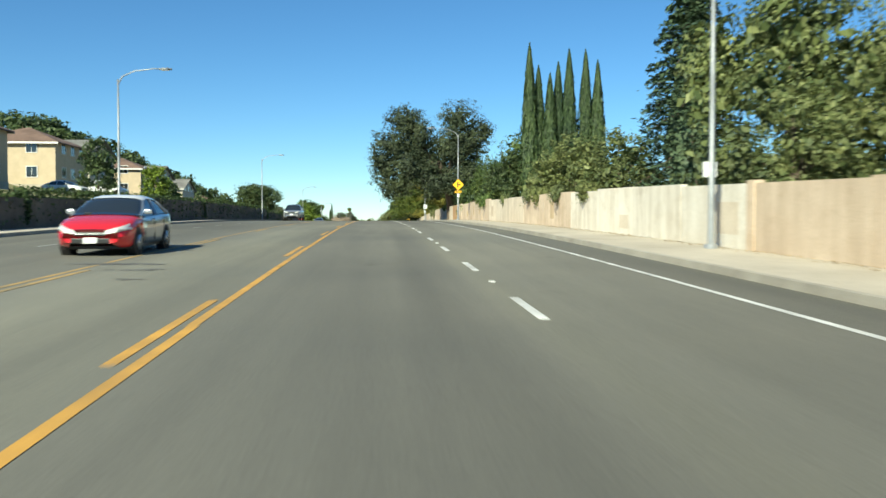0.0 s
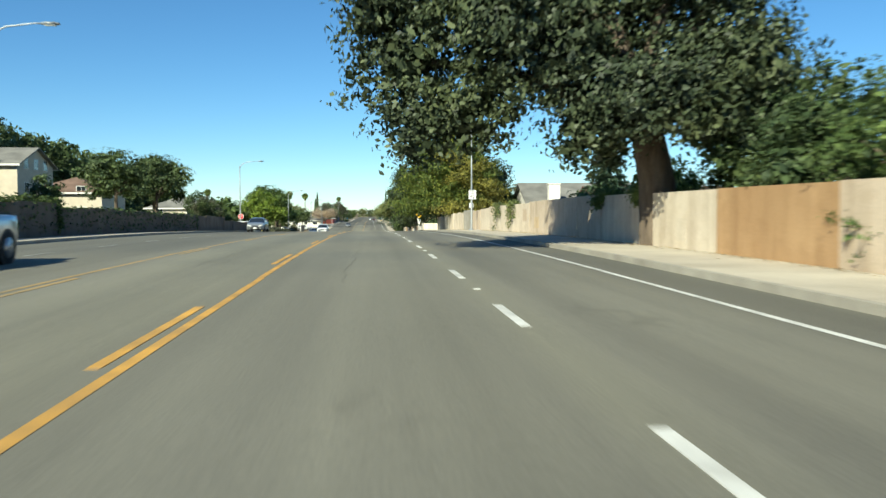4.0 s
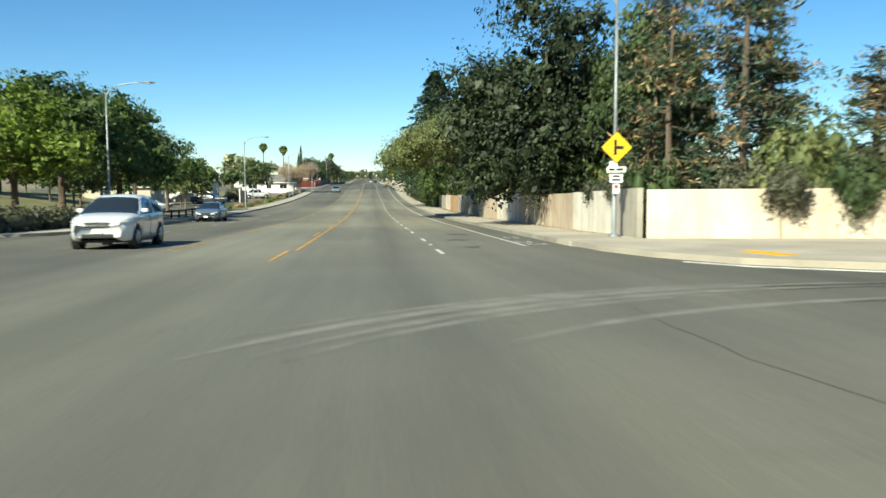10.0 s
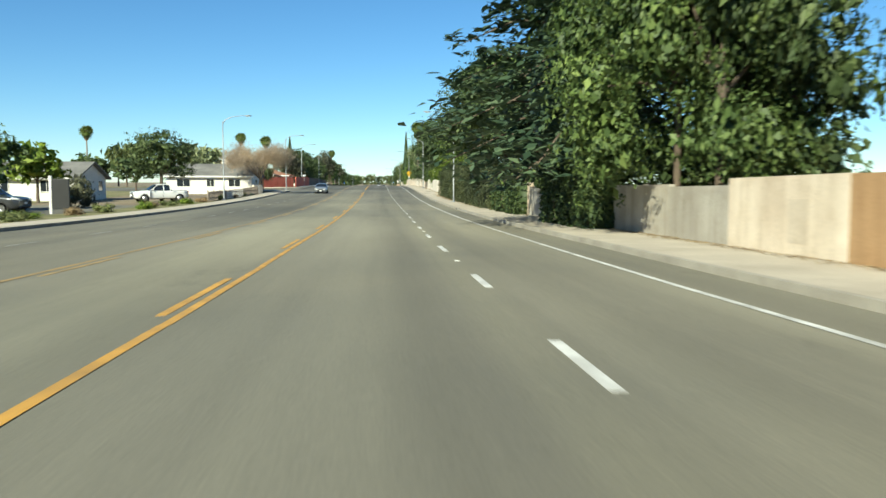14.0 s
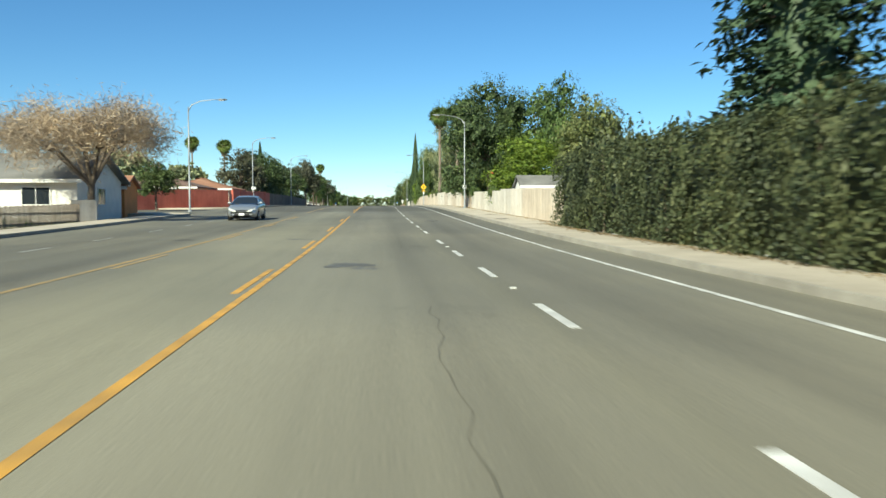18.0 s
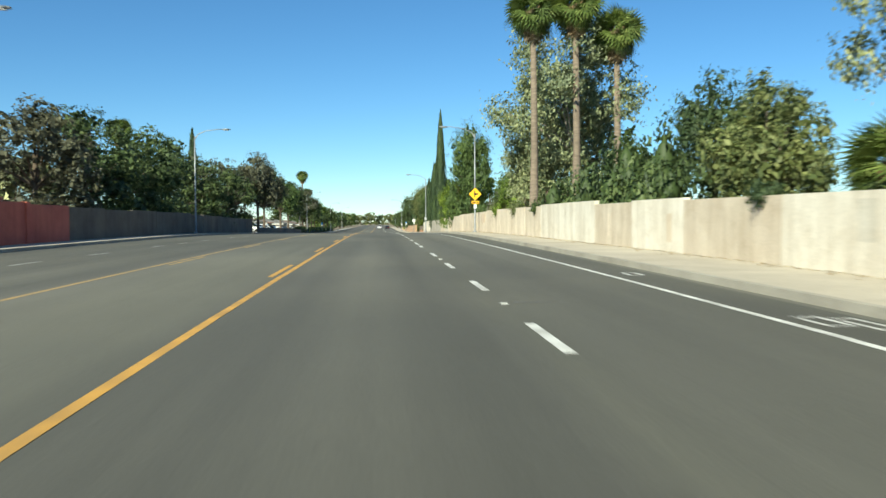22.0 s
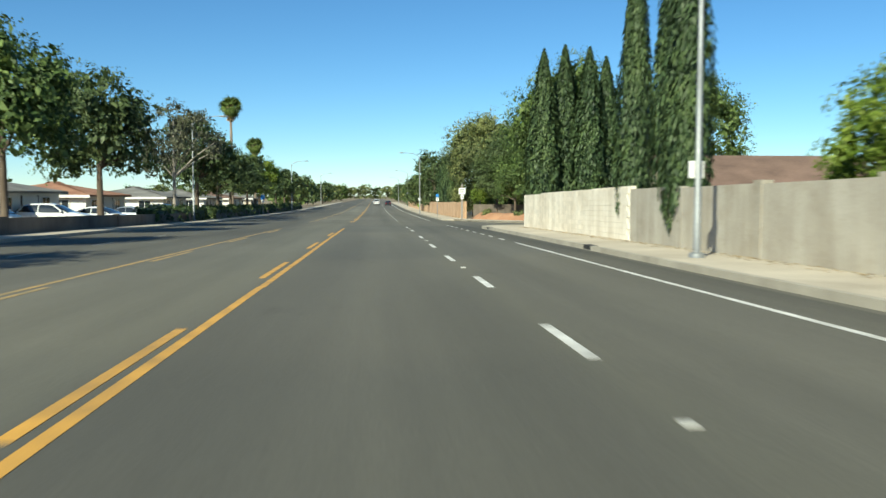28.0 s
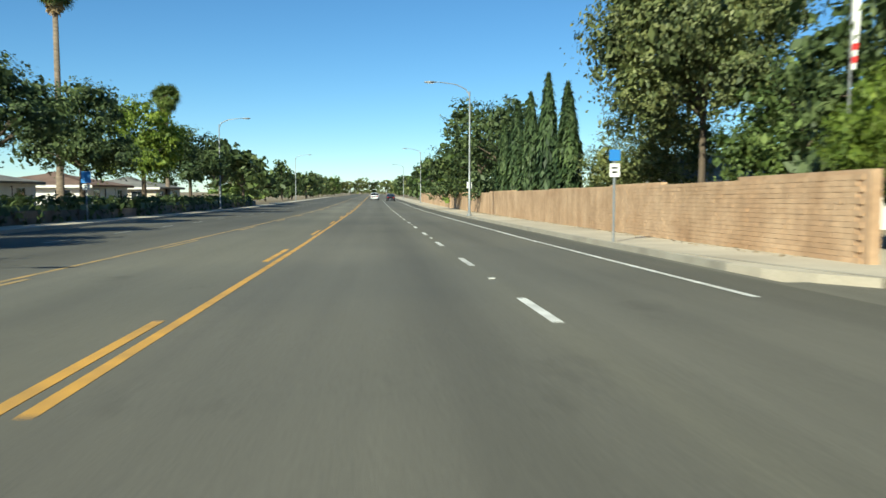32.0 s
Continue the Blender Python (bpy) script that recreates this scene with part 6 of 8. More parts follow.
# ---- street lamps and signs ----
def lamp_meshes():
    pole = tube("pole", [(0, 0, -0.2), (0, 0, 4), (0, 0, 8.2)], [0.085, 0.066, 0.046], STEEL, 12)
    arm = tube("arm", [(0, 0, 7.9), (0.25, 0, 8.35), (0.9, 0, 8.65), (2.0, 0, 8.8), (2.35, 0, 8.8)], [0.045, 0.04, 0.035, 0.03, 0.03], STEEL, 8)
    bm = bmesh.new()
    bmesh.ops.create_cube(bm, size=1)
    bmesh.ops.bevel(bm, geom=bm.edges[:], offset=0.2, segments=3, affect="EDGES")
    bmesh.ops.transform(bm, matrix=pose(2.62, 0, 8.79) @ Matrix.Diagonal((0.72, 0.26, 0.13, 1)), verts=bm.verts)
    head = finish(bm, "lamp_head", STEEL, True)
    base = tube("base_flange", [(0, 0, 0), (0, 0, 0.12), (0, 0, 0.16)], [0.19, 0.18, 0.11], STEEL, 12)
    box_m = box("service_box", -0.17, 0.17, -0.19, -0.07, 1.85, 2.25, SIGN_WHITE, 0.02)
    return pole, arm, head, base, box_m


LAMP = lamp_meshes()
LAMP_LENS_PART = box("lens", 2.4, 2.82, -0.1, 0.1, 8.71, 8.735, LAMP_LENS, 0.005)


def street_lamp(x, y, flip, extra=False, arm=True, s=1.0):
    root = thing("street_lamp", "tall galvanised steel street lamp with a curved arm", "street lamp", pose(x, y, Z(y) + 0.1, 0, 0, 180 if flip else 0) @ Matrix.Diagonal((s, s, s, 1)), "street lamps")
    part("pole", LAMP[0], root)
    if arm:
        part("arm", LAMP[1], root)
        head = part("lamp_head", LAMP[2], root)
        part("lens", LAMP_LENS_PART, head)
    part("base_flange", LAMP[3], root)
    if extra:
        part("service_box", LAMP[4], root, "small pale metal box strapped to the pole")
    return root


for x, y, e in ((8.45, 21.1, True), (7.7, 80.95, False), (8.4, 149.2, True), (8.45, 225.35, False), (7.55, 359.4, False), (8.1, 427.9, True), (8.05, 498.3, False), (7.2, 557.9, True), (6.3, 662.6, True), (7.6, 745.0, False), (7.6, 825.0, False)):
    street_lamp(x, y, True, e)
for x, y in ((-14.6, 49.3), (-15.4, 115.5), (-16.2, 188.2), (-16.2, 251.5), (-15.2, 302.5), (-16.0, 367.0), (-14.8, 416.0), (-16.2, 459.8), (-15.4, 500.7), (-15.4, 611.8), (-14.8, 690.0), (-14.8, 770.0)):
    street_lamp(x, y, False)


def plate(name, w, h, mat, x=0, z=0, y=0, r=0.03, thick=0.012):
    """A sign plate with rounded corners facing -y."""
    pts = []
    for cx, cz, a0 in ((w / 2 - r, h / 2 - r, 0), (-w / 2 + r, h / 2 - r, 90), (-w / 2 + r, -h / 2 + r, 180), (w / 2 - r, -h / 2 + r, 270)):
        for k in range(4):
            a = radians(a0 + 30 * k)
            pts.append((cx + r * math.cos(a), cz + r * math.sin(a)))
    n = len(pts)
    v = [(x + p, y, z + q) for p, q in pts] + [(x + p, y + thick, z + q) for p, q in pts]
    f = [tuple(range(n))[::-1], tuple(range(n, 2 * n))] + [(k, (k + 1) % n, (k + 1) % n + n, k + n) for k in range(n)]
    return mesh_of(name, v, f, mat)


def turned(me, m):
    me.transform(m)
    return me


def words(body, size, mat, x, z, y=-0.006):
    c = bpy.data.curves.new("lettering", "FONT")
    c.body, c.size, c.align_x, c.align_y, c.extrude = body, size, "CENTER", "CENTER", 0.001
    c.materials.append(mat)
    return c, pose(x, y, z, 90, 0, 0)


def bars(spec, mat, y=-0.005):
    return mesh_of("lettering_bar", *joined([box_data(x - w / 2, x + w / 2, y, y + 0.004, z - h / 2, z + h / 2) for x, z, w, h in spec]), mat)


def side_road_sign(x, y, z, lower="yellow", s=0.76):
    root = thing("warning_sign", "yellow diamond warning sign with a black side-road symbol", "road sign", pose(x, y - 0.1, Z(y)), "warning signs")
    d = turned(plate("diamond", s, s, SIGN_YELLOW, r=0.05), Matrix.Translation((0, 0, z)) @ Matrix.Rotation(math.pi / 4, 4, "Y"))
    dm = part("diamond", d, root)
    part("symbol", mesh_of("symbol", *joined([box_data(-0.09, 0.0, -0.006, -0.001, z - 0.26, z + 0.26), box_data(0.001, 0.24, -0.006, -0.001, z - 0.06, z + 0.05)]), SIGN_BLACK), dm, "black road-junction symbol")
    rim = turned(plate("rim", s + 0.03, s + 0.03, SIGN_BLACK, r=0.05, y=0.006, thick=0.004), Matrix.Translation((0, 0, z)) @ Matrix.Rotation(math.pi / 4, 4, "Y"))
    part("rim", rim, dm)
    if lower == "yellow":
        pl = part("name_plate", plate("name_plate", 0.62, 0.22, SIGN_YELLOW, 0, z - 0.68), root, "small yellow plate with unreadable lettering")
        part("lettering_bar", bars([(-0.1, z - 0.68, 0.3, 0.07), (0.2, z - 0.68, 0.1, 0.07)], SIGN_BLACK), pl)
        part("service_box", box("service_box", -0.12, 0.12, -0.03, 0.04, z - 1.2, z - 0.86, SIGN_WHITE, 0.02), root)
    elif lower:
        pl = part("name_plate", plate("name_plate", 0.68, 0.2, SIGN_WHITE, 0, z - 0.75), root, "white plate with unreadable lettering")
        part("lettering_bar", bars([(-0.16, z - 0.75, 0.18, 0.07), (0.12, z - 0.75, 0.24, 0.07)], SIGN_BLACK), pl)
        pl = part("plate", plate("plate", 0.46, 0.3, SIGN_WHITE, 0, z - 1.05), root)
        part("lettering_bar", bars([(0, z - 0.98, 0.26, 0.06), (0, z - 1.1, 0.3, 0.06)], SIGN_BLACK), pl)
        pl = part("plate", plate("plate", 0.24, 0.34, SIGN_WHITE, 0.0, z - 1.4), root, "small white and red notice")
        part("lettering_bar", bars([(0, z - 1.33, 0.12, 0.1)], SIGN_RED), pl)
        part("plate", plate("plate", 0.3, 0.2, SIGN_WHITE, -0.1, z - 0.56, 0.03), root)
    return root


side_road_sign(7.7, 80.9, 3.5)
side_road_sign(8.45, 225.25, 3.2, "white")
side_road_sign(8.05, 498.2, 3.3)
limit = thing("speed_limit_sign", "white speed limit sign on a lamp post", "road sign", pose(8.45, 149.05, Z(149)))
lp = part("plate", plate("plate", 0.62, 0.76, SIGN_WHITE, 0, 3.05), limit)
part("border", mesh_of("border", *joined([box_data(-0.28, 0.28, -0.004, -0.001, 3.38, 3.4), box_data(-0.28, 0.28, -0.004, -0.001, 2.7, 2.72), box_data(-0.29, -0.275, -0.004, -0.001, 2.7, 3.4), box_data(0.275, 0.29, -0.004, -0.001, 2.7, 3.4)]), SIGN_BLACK), lp)
for body, size, z in (("SPEED", 0.15, 3.29), ("LIMIT", 0.15, 3.15), ("45", 0.42, 2.9)):
    c, at = words(body, size, SIGN_BLACK, 0, z)
    part("lettering", c, lp, "", at)


def stop_sign(x, y, z=2.15):
    root = thing("stop_sign", "red octagonal stop sign on a steel post", "road sign", pose(x, y, Z(y) + 0.1))
    part("post", tube("post", [(0, 0.03, -0.2), (0, 0.03, 2.5)], [0.03, 0.03], STEEL), root)
    for nm, r, mat, y0 in (("border", 0.4, SIGN_WHITE, 0.0), ("face", 0.37, SIGN_RED, -0.006)):
        p = [(r * math.cos(radians(22.5 + 45 * k)), r * math.sin(radians(22.5 + 45 * k))) for k in range(8)]
        v = [(a, y0, z + b) for a, b in p] + [(a, y0 + 0.01, z + b) for a, b in p]
        part(nm, mesh_of(nm, v, [tuple(range(8))[::-1], tuple(range(8, 16))] + [(k, (k + 1) % 8, (k + 1) % 8 + 8, k + 8) for k in range(8)], mat), root)
    c, at = words("STOP", 0.26, SIGN_WHITE, 0, z, -0.012)
    part("lettering", c, root, "", at)
    return root


stop_sign(-17.8, 199.4)


def post_sign(name, x, y, h, plates, label):
    root = thing(name, label, "road sign", pose(x, y, Z(y) + 0.1))
    part("post", tube("post", [(0, 0.04, -0.2), (0, 0.04, h)], [0.035, 0.035], STEEL), root)
    for w, hh, z, mat, marks in plates:
        p = part("plate", plate("plate", w, hh, mat, 0, z), root)
        if marks:
            part("lettering_bar", bars([(0, z + hh * 0.18, w * 0.6, hh * 0.14), (0, z - hh * 0.15, w * 0.5, hh * 0.14)], SIGN_BLACK if mat is SIGN_WHITE else SIGN_WHITE), p)
    return root


post_sign("street_name_sign", 15.2, 217.6, 2.2, [(0.5, 0.16, 2.1, SIGN_GREEN, False), (0.16, 0.5, 1.7, SIGN_GREEN, False)], "green street-name sign on a post at the corner")
corner_sign = post_sign("notice_sign", 7.75, 616.3, 3.3, [(0.62, 0.56, 2.62, SIGN_WHITE, True), (0.28, 0.4, 2.1, SIGN_WHITE, True)], "white notice boards on a thick weathered wooden post at the corner")
part("timber_post", box("timber_post", -0.09, 0.09, 0.02, 0.2, -0.2, 3.2, FENCE_WOOD, 0.015), corner_sign)
post_sign("bus_stop_sign", 6.4, 628.9, 2.5, [(0.3, 0.3, 2.35, SIGN_BLUE, False), (0.28, 0.36, 1.95, SIGN_WHITE, True)], "blue and white bus stop sign on a post")
post_sign("notice_sign", -15.0, 452.0, 2.4, [(0.5, 0.3, 2.2, SIGN_WHITE, True)], "white notice on a post")
post_sign("bus_stop_sign", -14.9, 652.0, 2.6, [(0.5, 0.6, 2.3, SIGN_BLUE, False), (0.4, 0.3, 1.8, SIGN_WHITE, True)], "blue bus stop sign on a post")
# ---- houses and sheds ----


def window(name, w, h):
    """Frame, pane and sill of one window, centred, facing -y."""
    frame_m = mesh_of("window_frame", *joined([box_data(-w / 2 - 0.07, w / 2 + 0.07, -0.05, 0.03, h / 2, h / 2 + 0.08), box_data(-w / 2 - 0.07, w / 2 + 0.07, -0.05, 0.03, -h / 2 - 0.08, -h / 2), box_data(-w / 2 - 0.07, -w / 2, -0.05, 0.03, -h / 2, h / 2), box_data(w / 2, w / 2 + 0.07, -0.05, 0.03, -h / 2, h / 2), box_data(-0.02, 0.02, -0.03, 0.02, -h / 2, h / 2)]), TRIM)
    return frame_m, mesh_of("pane", *box_data(-w / 2, w / 2, -0.015, 0.0, -h / 2, h / 2), GLASS)


WINDOWS = {}


def add_window(root, at, w=1.3, h=1.1):
    k = (w, h)
    if k not in WINDOWS:
        WINDOWS[k] = window("window", w, h)
    f, p = WINDOWS[k]
    fr = part("window_frame", f, root, "", at)
    part("pane", p, fr)


def roof_mesh(hx, hy, z, pitch, over, mat, hip=False):
    """Roof over a plan of half sizes hx, hy, ridge along x."""
    X, Y = hx + over, hy + over
    r = X - (hy if hip else 0)
    lo = z - over * pitch / hy
    v = [(-X, -Y, lo), (X, -Y, lo), (X, Y, lo), (-X, Y, lo), (-r, 0, z + pitch), (r, 0, z + pitch)]
    v += [(a, b, c - 0.16) for a, b, c in v]
    f = [(0, 1, 5, 4), (2, 3, 4, 5), (1, 2, 5), (3, 0, 4)] if hip else [(0, 1, 5, 4), (2, 3, 4, 5)]
    f += [tuple(i + 6 for i in reversed(q)) for q in f]
    f += [(1, 0, 6, 7), (3, 2, 8, 9)]
    f += [(2, 1, 7, 8), (0, 3, 9, 6)] if hip else [(1, 7, 11, 5), (5, 11, 8, 2), (4, 10, 6, 0), (3, 9, 10, 4)]
    return mesh_of("roof", v, f, mat)


def house(x, y, hx, hy, eave, pitch, wall, roof, label, rz=0, hip=False, wins=(), garage=None, chimney=None, name="house", over=0.5, storeys=1):
    root = thing(name, label, "house" if name == "house" else "shed", pose(x, y, Z(y) + rise(x, y) - 0.1, 0, 0, rz))
    v, f = box_data(-hx, hx, -hy, hy, -0.4, eave)
    if x < -38 and y < 420:
        part("foundation", mesh_of("foundation", *box_data(-hx - 0.05, hx + 0.05, -hy - 0.05, hy + 0.05, -2.6, 0.05), CONCRETE), root, "concrete foundation wall stepping down the slope")
    if not hip:
        n = len(v)
        v += [(-hx, 0, eave + pitch - 0.2), (hx, 0, eave + pitch - 0.2)]
        f = [q for q in f if q != (4, 5, 6, 7)] + [(7, 4, n), (5, 6, n + 1), (4, 5, n + 1, n), (6, 7, n, n + 1)]
    body = part("wall", mesh_of("wall", v, f, STUCCO[wall]), root)
    part("roof", roof_mesh(hx, hy, eave, pitch, over, ROOFS[roof], hip), root)
    for a, b in ((-hy - over - 0.03, -hy - over), (hy + over, hy + over + 0.03)):
        part("fascia", mesh_of("fascia", *box_data(-hx - over, hx + over, a, b, eave - over * pitch / hy - 0.24, eave - over * pitch / hy - 0.02), TRIM), root, "white painted eaves board")
    for side, u, z, w, h in wins:
        at = {"-y": pose(u, -hy - 0.02, z), "+y": pose(u, hy + 0.02, z, 0, 0, 180), "+x": pose(hx + 0.02, u, z, 0, 0, 90), "-x": pose(-hx - 0.02, u, z, 0, 0, -90)}[side]
        add_window(root, at, w, h)
    if garage:
        side, u, w, h = garage
        at = {"-y": pose(u, -hy - 0.02, 0), "+x": pose(hx + 0.02, u, 0, 0, 0, 90), "-x": pose(-hx - 0.02, u, 0, 0, 0, -90)}[side]
        d = part("garage_door", mesh_of("garage_door", *joined([box_data(-w / 2, w / 2, -0.05, 0.02, 0.05 + k * h / 4, 0.03 + (k + 1) * h / 4) for k in range(4)]), TRIM), root, "white sectional garage door", at)
        part("door_frame", mesh_of("door_frame", *joined([box_data(-w / 2 - 0.12, -w / 2 - 0.01, -0.06, 0.02, 0, h + 0.1), box_data(w / 2 + 0.01, w / 2 + 0.12, -0.06, 0.02, 0, h + 0.1)]), DARK_TRIM), d)
    if chimney:
        cx, cy, w, d, top = chimney
        part("chimney", mesh_of("chimney", *joined([box_data(cx - w / 2, cx + w / 2, cy - d / 2, cy + d / 2, 0, top), box_data(cx - w / 2 - 0.08, cx + w / 2 + 0.08, cy - d / 2 - 0.08, cy + d / 2 + 0.08, top, top + 0.12)]), STUCCO[wall]), root, "stuccoed chimney stack")
    return root


TWO = [("+x", u, z, 1.2, 1.2) for u in (-3, 0, 3) for z in (1.5, 4.4)] + [("-y", u, z, 1.2, 1.2) for u in (-3, 2.5) for z in (1.5, 4.4)]
ONE = [("+x", -3.5, 1.5, 1.6, 1.1), ("+x", 3.0, 1.5, 1.4, 1.1), ("-y", -2.0, 1.5, 1.4, 1.1), ("-y", 2.6, 1.5, 1.2, 1.1)]
for x, y, w, r, hip, e in ((-41, 80, "beige", "brown", True, 5.2), (-43, 109, "beige", "brown", True, 5.2), (-46, 130, "sand", "grey", False, 5.0), (-44, 149, "beige", "brown", True, 4.8), (-46, 168, "sand", "grey", False, 4.4), (-46, 188, "sand", "grey", False, 4.4), (-42, 206, "sand", "brown", True, 4.4), (-35, 243, "sand", "grey", True, 5.4)):
    house(x, y, 5.2, 5.6, e, 2.1, w, r, "two-storey stucco house with a tiled roof behind the wall", 0, hip, TWO)
house(26.0, 185.0, 7.0, 5.6, 3.5, 2.6, "white", "grey", "low white stucco house with grey shingle roof and broad chimney", 0, False, [("-y", -1.5, 1.5, 1.5, 1.1), ("-x", 1.0, 1.6, 1.0, 1.0)], None, (-4.2, -6.1, 1.35, 0.8, 5.7))
house(28.0, 162.0, 6.5, 5.6, 2.6, 1.9, "sand", "brown", "low house with a brown tiled roof behind the wall", 0, False, [("-y", -2, 1.5, 1.4, 1.1)], None, (-4.5, 3.0, 0.9, 0.8, 4.6))
house(21.5, 293.0, 4.5, 5.5, 2.6, 1.6, "white", "grey", "white house with a grey roof behind the trees", 0, False, ONE[2:], None, (2, -4.0, 1.0, 0.8, 5.0))
house(25.0, 268.0, 3.4, 4.5, 2.4, 1.4, "sand", "brown", "house with a brown shingle gable roof", 0, False, [("-y", 0.0, 1.5, 1.3, 1.0)])
house(10.9, 278.5, 1.3, 1.6, 1.75, 1.0, "sand", "grey", "small garden shed with a dark pitched roof", 0, False, (), None, None, "garden_shed", 0.15)
house(12.5, 411.8, 1.95, 1.5, 2.35, 0.7, "white", "grey", "white garden shed with a grey roof behind the wall", 0, False, (), None, None, "garden_shed", 0.18)
house(19.4, 503.5, 5.6, 4.0, 2.4, 1.75, "sand", "brown", "low house with a brown shingle roof behind the wall")
house(16.2, 497.0, 2.4, 3.0, 2.3, 1.25, "white", "brown", "white gable wing of a low house", 90)
house(17.5, 552.0, 5.0, 4.5, 2.5, 1.7, "sand", "grey", "low house with a grey shingle roof behind cypresses", 0, False, [("-y", -2, 1.5, 1.2, 1.0)])
house(19.5, 583.0, 4.5, 4.5, 2.4, 1.7, "sand", "brown", "low house with a brown roof behind the pale wall", 0, False, [("-y", 0, 1.5, 1.2, 1.0)])
house(25.4, 630.5, 3.6, 5.0, 2.6, 1.6, "white", "grey", "white garage building with a pale gable roof", 90, False, (), ("-x", 0.3, 4.6, 2.15))
house(19.0, 648.0, 5.0, 5.0, 2.4, 1.2, "white", "grey", "low white house behind eucalyptus trees", 0, False, ONE[2:])
# left-hand houses
house(-24.1, 405.0, 6.0, 4.4, 2.7, 1.6, "white", "grey", "long low white house with a grey shingle roof", 0, False, [("-y", -3.6, 1.5, 1.8, 1.0), ("-y", 0.2, 1.5, 1.0, 1.0), ("-y", 3.6, 1.5, 1.6, 1.0), ("+x", 0, 1.5, 1.4, 1.0)], None, (1.5, 0.4, 0.8, 0.8, 4.9))
house(-19.4, 411.4, 1.4, 1.6, 2.3, 0.7, "orange", "rust", "small orange-painted outbuilding beside the house", 0, False, (), None, None, "garden_shed", 0.25)
house(-37.0, 373.0, 5.5, 5.0, 2.6, 1.6, "white", "grey", "low white house with grey roof beyond the yard", 0, False, ONE)
house(-42.0, 347.0, 5.5, 5.0, 2.6, 1.4, "sand", "grey", "low pale building beyond the parking area", 0, True, ONE)
for x, y, r, w in ((-25.5, 452.0, "brown", "sand"), (-24.0, 466.0, "rust", "sand"), (-36.0, 458.0, "grey", "white"), (-27.0, 560.0, "grey", "white"), (-28.0, 577.0, "grey", "white"), (-28.0, 598.0, "grey", "white"), (-29.0, 618.0, "rust", "white"), (-28.0, 640.0, "grey", "white"), (-28.0, 662.0, "grey", "white"), (-28.0, 684.0, "brown", "white"), (-28.0, 706.0, "grey", "sand")):
    house(x, y, 4.6, 5.6, 2.6, 1.4 if y < 500 else 1.1, w, r, "single-storey house with a low-pitched roof", 0, True, ONE, ("+x", 0.2, 2.6, 2.1) if y > 500 else None)

# lattice on the wall, by the first houses past the crossing
lattice = thing("lattice_fence", "brown timber lattice fence on top of the wall", "fence", pose(0, 244.5, Z(248)))
part("frame", mesh_of("frame", *joined([box_data(9.05, 9.12, a, a + 0.09, 1.7, 2.45) for a in (0, 2.2, 4.4, 6.6)] + [box_data(9.06, 9.11, 0, 6.7, 2.38, 2.45)]), FENCE_WOOD), lattice)
slat = []
for k in range(34):
    y0 = k * 0.2
    for s in (0, 0.45):
        a, b = (y0, min(6.6, y0 + 0.45)) if not s else (min(6.6, y0 + 0.45), y0)
        x = 9.07 if not s else 9.085
        slat.append(([(x, a, 1.9), (x, a + 0.035, 1.9), (x, b + 0.035, 2.36), (x, b, 2.36)], [(0, 1, 2, 3)]))
tagged(part("lattice", mesh_of("lattice", *joined(slat), FENCE_WOOD), lattice), kind="stuff")

# picket fence before the long white house
fence = thing("picket_fence", "weathered grey picket fence before the white house", "fence", pose(-16.6, 362.0, Z(378)))
PICKET = mesh_of("picket", *box_data(-0.012, 0.012, -0.045, 0.045, 0.05, 1.05), FENCE_WOOD)
WHITE_PICKET = mesh_of("picket", *box_data(-0.012, 0.012, -0.045, 0.045, 0.05, 0.95), TRIM)
for k in range(210):
    y = k * 0.165
    part("picket", WHITE_PICKET if 60 < k < 130 and k % 2 else PICKET, fence, "", pose(0, y, Z(362 + y) - Z(378) + 0.03 * math.sin(k * 1.7)))
part("rail", mesh_of("rail", *joined([box_data(-0.05, -0.015, 0, 34.6, z, z + 0.08) for z in (0.3, 0.78)]), FENCE_WOOD), fence)
for k in range(12):
    part("post", mesh_of("post", *box_data(-0.12, -0.03, -0.05, 0.05, -0.2, 1.1), FENCE_WOOD), fence, "", pose(0, k * 3.1, 0))
skew_wall("wall_yard_white", (-17.2, 396.9), (-16.2, 398.2), 1.25, WALLS["white"], "short white gate pillar wall", 1, 0.4)
skew_wall("wall_dark_corner", (-30, 437.5), (-21.5, 417.5), 1.6, WALLS["dark"], "dark fence behind the bare tree", 3)

# planted strip, parking area and rail on the left
structure("parking_area", strip("parking_area", -48, -19.2, 276, 352, 0.0, ASPHALT, 0.2, 8), "pale asphalt of a parking area", "pavement")
structure("verge", strip("verge", -19.1, -15.7, 296, 396, 0.06, LAWN, 0.2, 6), "dry planted verge beside the far pavement", "ground")
for k in range(17):
    y = 300 + k * 5.6 + rr.uniform(-1.5, 1.5)
    shrub(-17.4 + rr.uniform(-0.8, 0.8), y, rr.uniform(0.4, 0.9), rr.uniform(0.5, 1.0), ("olive", "lime", "dry")[k % 3], "low dusty shrub in the planted verge", k)
rail = thing("guard_rail", "low dark timber rail on posts beside the parking area", "barrier", pose(-17.6, 268.0, Z(280)))
